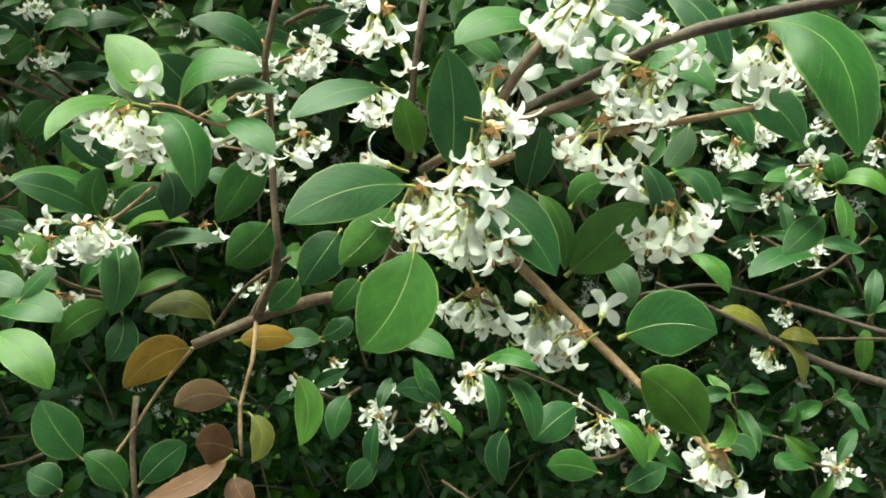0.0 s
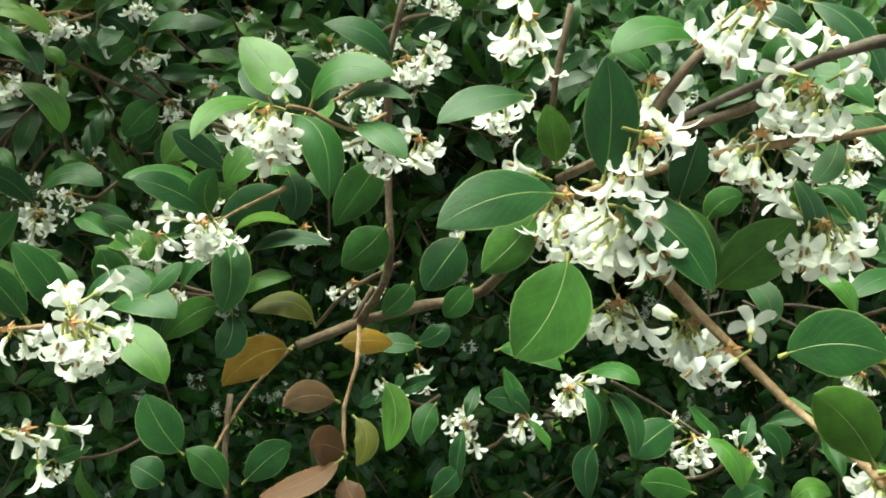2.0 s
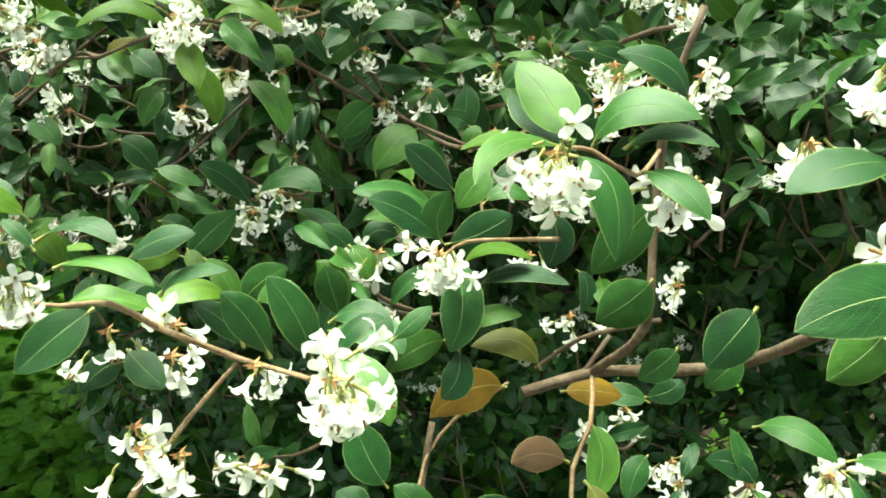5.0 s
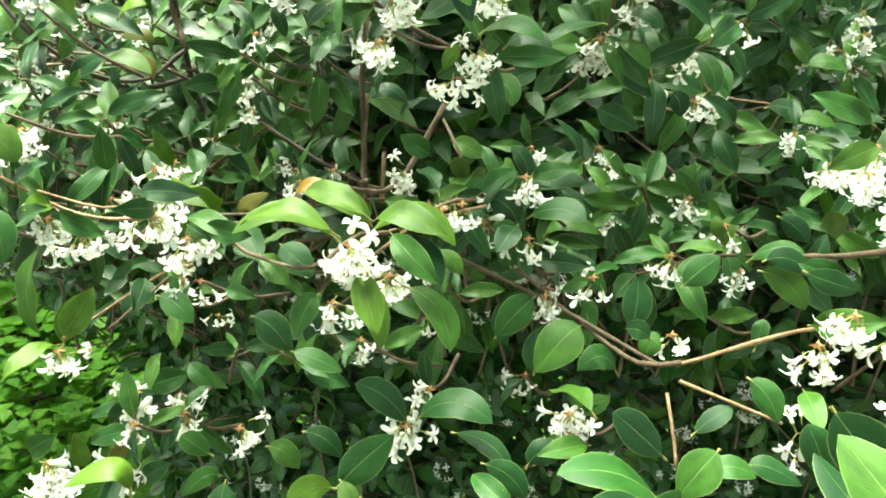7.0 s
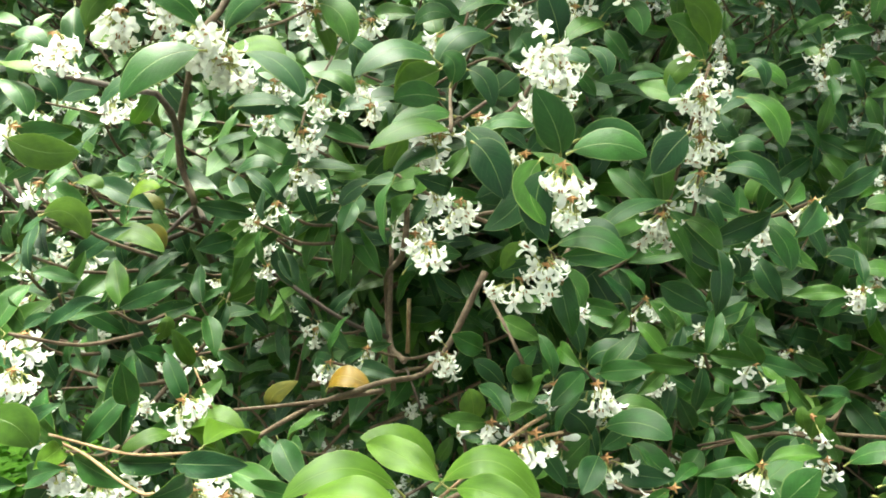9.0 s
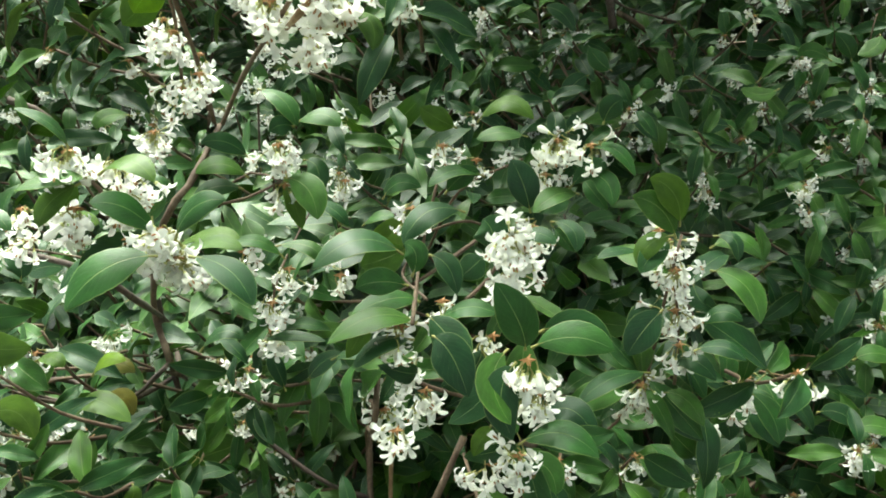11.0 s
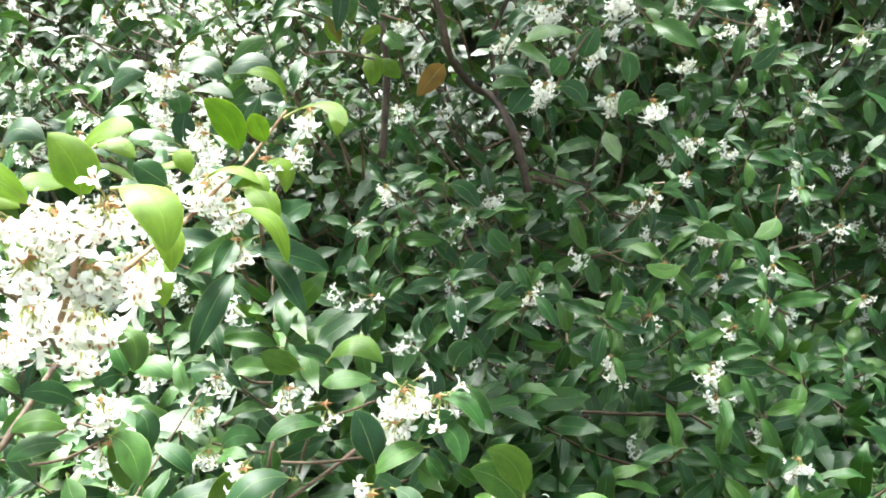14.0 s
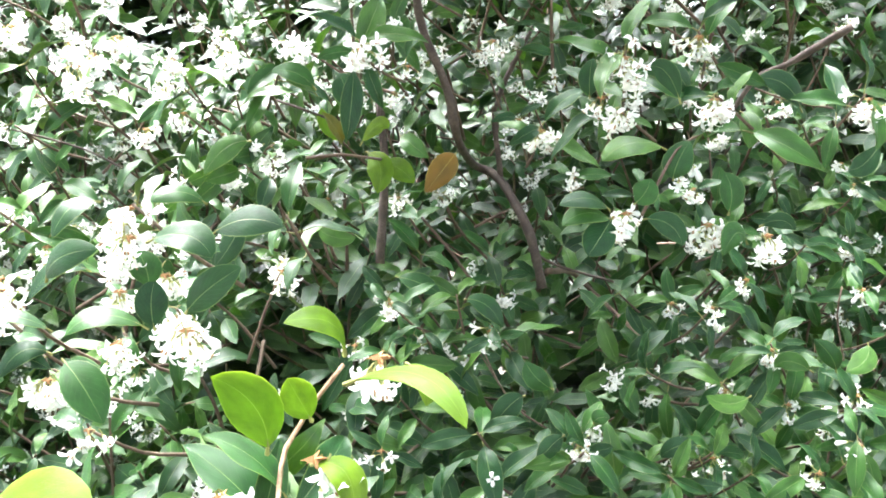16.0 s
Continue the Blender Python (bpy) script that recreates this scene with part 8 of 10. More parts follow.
bent_leaf(stem_56, (-0.2424, 0.3889, 1.2018), (-0.2540, 0.3795, 1.2062), (-0.2675, 0.3698, 1.1987), 0.0136, (0.08, -0.27, 0.96))
bent_leaf(stem_56, (-0.2432, 0.3874, 1.1961), (-0.2519, 0.3783, 1.1976), (-0.2591, 0.3705, 1.1902), 0.0104, (-0.05, -0.28, 0.96))
bent_leaf(stem_56, (-0.2329, 0.3759, 1.2023), (-0.2255, 0.3731, 1.1973), (-0.2195, 0.3708, 1.1844), 0.0136, (0.24, -0.87, 0.43))
bent_leaf(stem_56, (-0.2375, 0.3954, 1.1999), (-0.2272, 0.3958, 1.2063), (-0.2156, 0.3977, 1.2039), 0.0101, (-0.13, -0.38, 0.92))
bent_leaf(stem_56, (-0.2038, 0.3838, 1.1970), (-0.2054, 0.3815, 1.2074), (-0.2130, 0.3807, 1.2203), 0.0131, (0.36, -0.93, 0.02))
bent_leaf(stem_56, (-0.2021, 0.3845, 1.1979), (-0.1885, 0.3856, 1.2023), (-0.1757, 0.3874, 1.1982), 0.0117, (0.08, -0.80, 0.59))
bent_leaf(stem_56, (-0.2063, 0.3822, 1.1935), (-0.2098, 0.3751, 1.1845), (-0.2052, 0.3722, 1.1708), 0.0120, (0.22, -0.89, 0.40))
bent_leaf(stem_56, (-0.2208, 0.3934, 1.1918), (-0.2178, 0.3876, 1.1801), (-0.2295, 0.3805, 1.1697), 0.0128, (-0.18, -0.81, 0.55))
bent_leaf(stem_56, (-0.2055, 0.3815, 1.1650), (-0.1912, 0.3805, 1.1712), (-0.1786, 0.3791, 1.1648), 0.0125, (-0.02, -0.33, 0.94))
bent_leaf(stem_71, (-0.1604, 0.4610, 1.2192), (-0.1662, 0.4549, 1.2316), (-0.1767, 0.4492, 1.2374), 0.0118, (0.61, -0.79, 0.03))
bent_leaf(stem_71, (-0.1615, 0.4604, 1.2182), (-0.1683, 0.4506, 1.2153), (-0.1723, 0.4443, 1.2088), 0.0096, (0.43, -0.65, 0.62))
bent_leaf(stem_71, (-0.1467, 0.4654, 1.2199), (-0.1390, 0.4633, 1.2196), (-0.1374, 0.4610, 1.2113), 0.0071, (0.37, -0.61, 0.70))
bent_leaf(stem_71, (-0.1730, 0.4560, 1.2141), (-0.1808, 0.4471, 1.2169), (-0.1882, 0.4407, 1.2146), 0.0063, (0.24, -0.21, 0.95))
bent_leaf(stem_71, (-0.1654, 0.4647, 1.1946), (-0.1707, 0.4570, 1.1872), (-0.1752, 0.4523, 1.1766), 0.0132, (0.15, -0.85, 0.50))
bent_leaf(stem_71, (-0.1473, 0.4623, 1.2070), (-0.1342, 0.4584, 1.2027), (-0.1281, 0.4537, 1.1893), 0.0125, (0.37, -0.61, 0.70))
bent_leaf(stem_71, (-0.1536, 0.4695, 1.1999), (-0.1507, 0.4648, 1.1944), (-0.1478, 0.4643, 1.1924), 0.0082, (-0.14, -0.86, 0.49))
bent_leaf(stem_71, (-0.1681, 0.4670, 1.1605), (-0.1831, 0.4553, 1.1609), (-0.1955, 0.4459, 1.1518), 0.0134, (-0.15, -0.20, 0.97))
bent_leaf(stem_58, (-0.1633, 0.4667, 1.1523), (-0.1537, 0.4625, 1.1520), (-0.1460, 0.4592, 1.1427), 0.0096, (0.19, -0.58, 0.79))
bent_leaf(stem_58, (-0.1615, 0.4700, 1.1649), (-0.1514, 0.4666, 1.1677), (-0.1423, 0.4643, 1.1605), 0.0096, (0.00, -0.60, 0.80))
bent_leaf(stem_58, (-0.1508, 0.4763, 1.1784), (-0.1421, 0.4737, 1.1868), (-0.1333, 0.4722, 1.1837), 0.0092, (-0.36, -0.50, 0.79))
bent_leaf(stem_38, (-0.1290, 0.4871, 1.1483), (-0.1195, 0.4814, 1.1416), (-0.1157, 0.4766, 1.1303), 0.0108, (0.22, -0.76, 0.61))
bent_leaf(stem_38, (-0.1314, 0.4869, 1.1507), (-0.1292, 0.4855, 1.1618), (-0.1276, 0.4865, 1.1679), 0.0077, (-0.14, -0.99, 0.01))
leaf(stem_31, (-0.4975, 0.5142, 1.0953), (-0.4750, 0.5341, 1.0959), 0.0105, (0.49, -0.57, 0.66), 4)
leaf(stem_46, (-0.4919, 0.4974, 1.0962), (-0.4624, 0.5063, 1.0892), 0.0111, (0.29, -0.23, 0.93), 4)
leaf(stem_46, (-0.4449, 0.4083, 1.1530), (-0.4212, 0.4066, 1.1510), 0.0102, (-0.01, -0.82, 0.57), 3)
leaf(stem_66, (-0.3034, 0.5282, 1.1856), (-0.3440, 0.5080, 1.1801), 0.0160, (0.10, -0.45, 0.89), 3)
leaf(stem_80, (-0.3107, 0.5598, 1.1876), (-0.2811, 0.5669, 1.2033), 0.0127, (0.16, -0.98, 0.14), 3)
leaf(stem_86, (-0.2202, 0.6226, 1.2181), (-0.2032, 0.6142, 1.2004), 0.0112, (-0.06, -0.92, 0.38), 2)
leaf(stem_80, (-0.2196, 0.5761, 1.2146), (-0.2324, 0.5567, 1.2077), 0.0104, (0.64, -0.59, 0.48), 2)
leaf(stem_80, (-0.2249, 0.5540, 1.2019), (-0.2134, 0.5527, 1.1893), 0.0074, (0.16, -0.96, 0.24), 3)
leaf(stem_72, (-0.1211, 0.6497, 1.0882), (-0.1215, 0.6427, 1.1103), 0.0100, (-0.06, -0.95, -0.30))
leaf(stem_72, (-0.1152, 0.6929, 1.0613), (-0.0945, 0.6712, 1.0353), 0.0171, (-0.17, -0.82, 0.54), 2)
leaf(stem_43, (-0.4366, 0.4268, 1.1780), (-0.4363, 0.4089, 1.1893), 0.0091, (0.98, -0.09, -0.16), 2)
leaf(stem_57, (-0.3547, 0.5212, 1.1429), (-0.3280, 0.5222, 1.1481), 0.0095, (-0.05, -0.90, 0.43), 3)
leaf(stem_57, (-0.3700, 0.5137, 1.1147), (-0.3468, 0.5172, 1.1288), 0.0118, (0.06, -0.99, 0.15), 2)
leaf(stem_57, (-0.3290, 0.4953, 1.1393), (-0.3288, 0.4741, 1.1271), 0.0105, (0.49, -0.43, 0.76), 2)
leaf(stem_44, (-0.4167, 0.5361, 1.1073), (-0.4260, 0.5089, 1.1004), 0.0127, (0.75, -0.39, 0.54), 2)
leaf(stem_63, (-0.3977, 0.5197, 1.1228), (-0.3988, 0.5068, 1.1410), 0.0096, (0.78, -0.53, -0.33), 3)
leaf(stem_44, (-0.3898, 0.5209, 1.0956), (-0.3720, 0.5064, 1.0808), 0.0117, (0.18, -0.59, 0.79))
inflorescence(shrub, (-0.3756, 0.4476, 1.3080), 12, size=0.76, seed=123)
inflorescence(shrub, (-0.3642, 0.4555, 1.2932), 5, size=0.76, seed=124)
inflorescence(shrub, (-0.2795, 0.3680, 1.3079), 19, size=0.80, seed=125)
inflorescence(shrub, (-0.2546, 0.3592, 1.3119), 22, size=0.80, seed=126)
inflorescence(shrub, (-0.2698, 0.3731, 1.2993), 16, size=0.76, seed=127)
inflorescence(shrub, (-0.2424, 0.3640, 1.3214), 11, size=0.76, seed=128)
inflorescence(shrub, (-0.4451, 0.5266, 1.2561), 16, size=0.76, seed=129)
inflorescence(shrub, (-0.3475, 0.3532, 1.2629), 16, size=0.76, seed=130)
inflorescence(shrub, (-0.3356, 0.3627, 1.2580), 14, size=0.76, seed=131)
inflorescence(shrub, (-0.3249, 0.4495, 1.2549), 15, size=0.76, seed=132)
inflorescence(shrub, (-0.3224, 0.4477, 1.2380), 7, size=0.76, seed=133)
inflorescence(shrub, (-0.3464, 0.3517, 1.2446), 16, size=0.76, seed=134)
inflorescence(shrub, (-0.2111, 0.4830, 1.2547), 24, size=0.76, seed=135)
inflorescence(shrub, (-0.1970, 0.4849, 1.2526), 11, size=0.76, seed=136)
inflorescence(shrub, (-0.2096, 0.4113, 1.2247), 12, size=0.76, seed=137)
inflorescence(shrub, (-0.1276, 0.5809, 1.1037), 9, size=0.76, seed=138)
inflorescence(rear_shrub, (-0.2049, 0.7616, 1.2491), 11, size=0.76, seed=139)
inflorescence(rear_shrub, (-0.1119, 0.8500, 1.2597), 8, size=0.76, seed=140)
inflorescence(rear_shrub, (-0.0801, 0.8614, 1.2847), 12, size=0.76, seed=141)
inflorescence(rear_shrub, (-0.0789, 0.7826, 1.1922), 16, size=0.76, seed=142)
inflorescence(rear_shrub, (-0.1462, 0.8140, 1.1804), 11, size=0.76, seed=143)
inflorescence(rear_shrub, (-0.0385, 0.8137, 1.2358), 8, size=0.76, seed=144)
inflorescence(rear_shrub, (-0.0316, 0.8441, 1.2585), 8, size=0.76, seed=145)
inflorescence(rear_shrub, (-0.0864, 1.1096, 1.3584), 12, size=0.76, seed=146)
inflorescence(rear_shrub, (0.0122, 1.0238, 1.3376), 12, size=0.76, seed=147)
inflorescence(rear_shrub, (-0.2654, 0.8295, 1.3040), 8, size=0.76, seed=148)
inflorescence(rear_shrub, (-0.3424, 0.8536, 1.3225), 7, size=0.76, seed=149)
inflorescence(rear_shrub, (-0.3616, 0.8289, 1.2940), 8, size=0.76, seed=150)
sprig(shrub, (-0.4451, 0.5306, 1.2592), 2, 0, seed=8483)
sprig(shrub, (-0.3654, 0.5205, 1.1692), 2, 0, seed=783)
sprig(shrub, (-0.3698, 0.6193, 1.2252), 2, 0, seed=5230)
sprig(rear_shrub, (-0.2049, 0.7656, 1.2522), 3, 0, seed=6563)
sprig(rear_shrub, (-0.1119, 0.8540, 1.2628), 3, 0, seed=9899)
sprig(rear_shrub, (-0.0801, 0.8654, 1.2879), 3, 0, seed=7329)
sprig(rear_shrub, (-0.0789, 0.7866, 1.1953), 3, 0, seed=9339)
sprig(rear_shrub, (-0.1462, 0.8180, 1.1836), 3, 0, seed=6516)
sprig(rear_shrub, (-0.0385, 0.8177, 1.2389), 3, 0, seed=3213)
sprig(rear_shrub, (-0.0316, 0.8481, 1.2617), 3, 0, seed=5417)
sprig(rear_shrub, (-0.0864, 1.1136, 1.3616), 3, 0, seed=8602)
sprig(rear_shrub, (0.0122, 1.0278, 1.3407), 3, 0, seed=7217)
sprig(rear_shrub, (-0.2654, 0.8335, 1.3072), 3, 0, seed=6940)
sprig(rear_shrub, (-0.3424, 0.8576, 1.3257), 3, 0, seed=7208)
sprig(rear_shrub, (-0.3616, 0.8329, 1.2971), 3, 0, seed=9994)
sprig(shrub, (-0.1719, 0.4737, 1.1519), 2, 0, seed=4005)
sprig(shrub, (-0.1276, 0.5849, 1.1069), 2, 0, seed=3410)
sprig(rear_shrub, (-0.0989, 0.7773, 1.1338), 3, 0, seed=8750)
sprig(rear_shrub, (-0.0466, 0.7780, 1.1625), 3, 0, seed=5203)
sprig(rear_shrub, (-0.0268, 0.7574, 1.1021), 3, 5, seed=9642)
sprig(rear_shrub, (-0.0550, 0.7805, 1.0690), 3, 0, seed=3869)
sprig(rear_shrub, (-0.1343, 0.8459, 1.2276), 3, 5, seed=1566)
sprig(rear_shrub, (-0.1695, 0.8441, 1.2132), 3, 0, seed=5741)
sprig(rear_shrub, (-0.2339, 0.7638, 1.2357), 3, 0, seed=7297)
sprig(rear_shrub, (-0.1549, 0.7708, 1.1049), 3, 0, seed=1711)
sprig(rear_shrub, (-0.0753, 0.7732, 1.1277), 3, 0, seed=4184)
sprig(rear_shrub, (0.0018, 0.9194, 1.1567), 3, 0, seed=8357)
sprig(rear_shrub, (-0.3374, 0.9986, 1.2671), 3, 0, seed=431)
sprig(rear_shrub, (-0.3604, 0.9909, 1.2321), 3, 0, seed=4048)
sprig(rear_shrub, (-0.2802, 1.0093, 1.3465), 3, 0, seed=1474)
sprig(shrub, (-0.2757, 0.4728, 1.3160), 3, 5, seed=8514)
sprig(shrub, (-0.2665, 0.4759, 1.3250), 3, 0, seed=7693)
sprig(rear_shrub, (-0.3365, 0.6352, 1.2382), 3, 0, seed=1912)
sprig(shrub, (-0.3455, 0.6237, 1.1954), 3, 0, seed=3370)
sprig(shrub, (-0.4691, 0.5143, 1.3127), 3, 0, seed=6053)
sprig(shrub, (-0.4844, 0.5005, 1.2985), 3, 5, seed=5862)
sprig(shrub, (-0.4554, 0.5254, 1.2912), 3, 5, seed=1992)
sprig(shrub, (-0.4860, 0.4988, 1.3246), 3, 0, seed=3178)
sprig(shrub, (-0.4732, 0.5099, 1.3332), 3, 5, seed=9201)
sprig(shrub, (-0.4557, 0.5242, 1.3390), 3, 0, seed=9953)
sprig(shrub, (-0.4938, 0.4876, 1.2550), 3, 0, seed=3302)
sprig(rear_shrub, (-0.0297, 0.7380, 1.0500), 3, 0, seed=9695)

# the tall outer shoot
bent_leaf(stem_79, (-0.2443, 0.3329, 1.3352), (-0.2516, 0.3237, 1.3446), (-0.2617, 0.3136, 1.3413), 0.0109, (0.64, -0.36, 0.68), "young")
bent_leaf(stem_79, (-0.2356, 0.3357, 1.3377), (-0.2362, 0.3357, 1.3451), (-0.2432, 0.3362, 1.3529), 0.0104, (0.33, -0.92, 0.19), "young")
bent_leaf(stem_79, (-0.2290, 0.3379, 1.3403), (-0.2163, 0.3347, 1.3382), (-0.2108, 0.3300, 1.3267), 0.0112, (0.42, -0.42, 0.81), "young")
bent_leaf(stem_79, (-0.2432, 0.3447, 1.3413), (-0.2465, 0.3377, 1.3424), (-0.2491, 0.3326, 1.3408), 0.0058, (0.61, -0.33, 0.72), "young")
bent_leaf(stem_79, (-0.2628, 0.3432, 1.3319), (-0.2564, 0.3402, 1.3266), (-0.2499, 0.3392, 1.3193), 0.0088, (0.16, -0.89, 0.44), "young")
bent_leaf(stem_62, (-0.2978, 0.3813, 1.3338), (-0.3043, 0.3734, 1.3365), (-0.3114, 0.3663, 1.3289), 0.0097, (0.36, -0.57, 0.74), "young")
bent_leaf(stem_62, (-0.2874, 0.3709, 1.3180), (-0.2927, 0.3634, 1.3209), (-0.2967, 0.3575, 1.3153), 0.0079, (0.54, -0.51, 0.67))
bent_leaf(stem_78, (-0.3292, 0.3908, 1.3160), (-0.3345, 0.3847, 1.3125), (-0.3386, 0.3815, 1.3065), 0.0115, (0.67, -0.74, 0.07), "young")
bent_leaf(stem_61, (-0.3429, 0.3922, 1.3460), (-0.3461, 0.3913, 1.3546), (-0.3506, 0.3929, 1.3624), 0.0097, (0.52, -0.81, 0.28), "young")
bent_leaf(stem_61, (-0.3391, 0.3927, 1.3430), (-0.3456, 0.3851, 1.3481), (-0.3547, 0.3789, 1.3479), 0.0078, (0.56, -0.37, 0.74))
bent_leaf(stem_77, (-0.2339, 0.3560, 1.3313), (-0.2263, 0.3538, 1.3280), (-0.2244, 0.3514, 1.3199), 0.0073, (0.31, -0.77, 0.57), "young")
bent_leaf(stem_77, (-0.2515, 0.4361, 1.3369), (-0.2416, 0.4317, 1.3346), (-0.2351, 0.4284, 1.3235), 0.0102, (0.39, -0.51, 0.77), "young")
bent_leaf(stem_77, (-0.2503, 0.4250, 1.3289), (-0.2353, 0.4222, 1.3277), (-0.2271, 0.4189, 1.3131), 0.0081, (0.48, -0.31, 0.82), "young")
bent_leaf(stem_77, (-0.2458, 0.3676, 1.3189), (-0.2383, 0.3656, 1.3166), (-0.2356, 0.3639, 1.3087), 0.0077, (0.19, -0.84, 0.50), "young")
bent_leaf(stem_79, (-0.2648, 0.3453, 1.3483), (-0.2588, 0.3439, 1.3545), (-0.2508, 0.3442, 1.3515), 0.0073, (-0.19, -0.81, 0.55))
bent_leaf(stem_62, (-0.3009, 0.3605, 1.3385), (-0.2885, 0.3605, 1.3435), (-0.2765, 0.3621, 1.3411), 0.0067, (-0.03, -0.69, 0.72))
bent_leaf(stem_62, (-0.3028, 0.3699, 1.3348), (-0.2944, 0.3712, 1.3377), (-0.2869, 0.3741, 1.3344), 0.0074, (0.19, -0.63, 0.75), "young")
bent_leaf(stem_62, (-0.3020, 0.3696, 1.3305), (-0.2952, 0.3707, 1.3355), (-0.2869, 0.3737, 1.3313), 0.0077, (0.19, -0.81, 0.55), "soft")
bent_leaf(stem_62, (-0.2808, 0.3648, 1.3302), (-0.2718, 0.3630, 1.3268), (-0.2662, 0.3622, 1.3195), 0.0080, (0.36, -0.67, 0.65), "soft")
bent_leaf(stem_61, (-0.3263, 0.3887, 1.3701), (-0.3144, 0.3880, 1.3702), (-0.3051, 0.3884, 1.3634), 0.0069, (0.25, -0.50, 0.83), "young")
bent_leaf(stem_61, (-0.3352, 0.3982, 1.3815), (-0.3256, 0.3964, 1.3791), (-0.3201, 0.3956, 1.3699), 0.0087, (0.42, -0.61, 0.68), "young")
bent_leaf(stem_61, (-0.3613, 0.5159, 1.3778), (-0.3530, 0.5117, 1.3856), (-0.3397, 0.5125, 1.3881), 0.0108, (-0.29, -0.91, 0.30))
bent_leaf(stem_77, (-0.3313, 0.5253, 1.3891), (-0.3157, 0.5225, 1.3913), (-0.3063, 0.5209, 1.3840), 0.0118, (0.02, -0.72, 0.69))
bent_leaf(stem_77, (-0.3212, 0.5489, 1.3893), (-0.3066, 0.5460, 1.3946), (-0.2929, 0.5463, 1.3916), 0.0125, (-0.12, -0.82, 0.56))
bent_leaf(stem_77, (-0.2873, 0.4074, 1.3517), (-0.2784, 0.4059, 1.3532), (-0.2713, 0.4060, 1.3478), 0.0076, (0.15, -0.54, 0.83), "young")
bent_leaf(stem_77, (-0.2638, 0.4133, 1.3487), (-0.2580, 0.4107, 1.3475), (-0.2547, 0.4098, 1.3422), 0.0065, (-0.04, -0.90, 0.44), "young")
bent_leaf(stem_62, (-0.3427, 0.4669, 1.2775), (-0.3289, 0.4630, 1.2734), (-0.3210, 0.4604, 1.2618), 0.0123, (0.49, -0.32, 0.81))
bent_leaf(stem_65, (-0.3186, 0.4593, 1.2473), (-0.3103, 0.4566, 1.2434), (-0.3109, 0.4541, 1.2306), 0.0096, (0.46, -0.77, 0.45))
bent_leaf(stem_64, (-0.3298, 0.4847, 1.2241), (-0.3172, 0.4831, 1.2212), (-0.3093, 0.4836, 1.2127), 0.0103, (0.45, -0.30, 0.84))
bent_leaf(stem_66, (-0.3130, 0.5081, 1.2080), (-0.3030, 0.5042, 1.2140), (-0.2937, 0.5036, 1.2142), 0.0091, (-0.37, -0.43, 0.82))
bent_leaf(stem_65, (-0.3165, 0.4343, 1.2089), (-0.3271, 0.4282, 1.2180), (-0.3407, 0.4232, 1.2142), 0.0116, (0.28, -0.15, 0.95))
bent_leaf(stem_75, (-0.3256, 0.3715, 1.2271), (-0.3101, 0.3724, 1.2332), (-0.2995, 0.3738, 1.2316), 0.0079, (-0.13, -0.34, 0.93), "soft")
bent_leaf(stem_75, (-0.3177, 0.3632, 1.2269), (-0.3044, 0.3635, 1.2329), (-0.2933, 0.3649, 1.2302), 0.0091, (-0.11, -0.30, 0.95), "soft")
bent_leaf(stem_71, (-0.1591, 0.4576, 1.2246), (-0.1616, 0.4543, 1.2377), (-0.1707, 0.4517, 1.2441), 0.0117, (0.40, -0.92, -0.04), "soft")
bent_leaf(stem_71, (-0.1611, 0.4567, 1.2215), (-0.1697, 0.4499, 1.2190), (-0.1735, 0.4469, 1.2111), 0.0086, (0.17, -0.81, 0.56), "soft")
bent_leaf(stem_68, (-0.1934, 0.4945, 1.2603), (-0.1901, 0.4918, 1.2675), (-0.1853, 0.4927, 1.2711), 0.0108, (-0.02, -0.99, -0.15))
bent_leaf(stem_68, (-0.2059, 0.4826, 1.2337), (-0.1968, 0.4818, 1.2429), (-0.1898, 0.4829, 1.2429), 0.0085, (-0.04, -0.99, 0.10))
bent_leaf(stem_71, (-0.1477, 0.4799, 1.2116), (-0.1363, 0.4792, 1.2162), (-0.1275, 0.4797, 1.2084), 0.0101, (0.12, -0.56, 0.82))
inflorescence(shrub, (-0.2395, 0.3328, 1.3356), 32, size=0.55, seed=151)
inflorescence(shrub, (-0.2346, 0.3357, 1.3230), 32, size=0.55, seed=152)
inflorescence(shrub, (-0.2489, 0.4095, 1.3397), 24, size=0.57, seed=153)
inflorescence(shrub, (-0.2380, 0.4647, 1.3656), 11, size=0.57, seed=154)
inflorescence(shrub, (-0.2309, 0.3388, 1.3367), 24, size=0.55, seed=155)
inflorescence(shrub, (-0.2449, 0.3284, 1.3263), 19, size=0.55, seed=156)
inflorescence(shrub, (-0.3817, 0.5962, 1.3993), 19, size=0.76, seed=157)
inflorescence(shrub, (-0.3719, 0.6050, 1.3699), 16, size=0.76, seed=158)
inflorescence(shrub, (-0.2495, 0.3251, 1.3346), 16, size=0.55, seed=159)
inflorescence(shrub, (-0.3694, 0.4479, 1.2790), 14, size=0.76, seed=160)

# the rear shrub and the top
bent_leaf(stem_89, (-0.3779, 0.7133, 1.4316), (-0.3907, 0.7081, 1.4283), (-0.4042, 0.7065, 1.4140), 0.0143, (0.05, -0.96, 0.29))
bent_leaf(stem_87, (-0.3149, 0.6961, 1.4423), (-0.3163, 0.6946, 1.4537), (-0.3202, 0.6967, 1.4628), 0.0145, (0.25, -0.96, 0.09))
bent_leaf(stem_89, (-0.3352, 0.7034, 1.4557), (-0.3444, 0.7001, 1.4647), (-0.3583, 0.6996, 1.4670), 0.0115, (0.33, -0.85, 0.40))
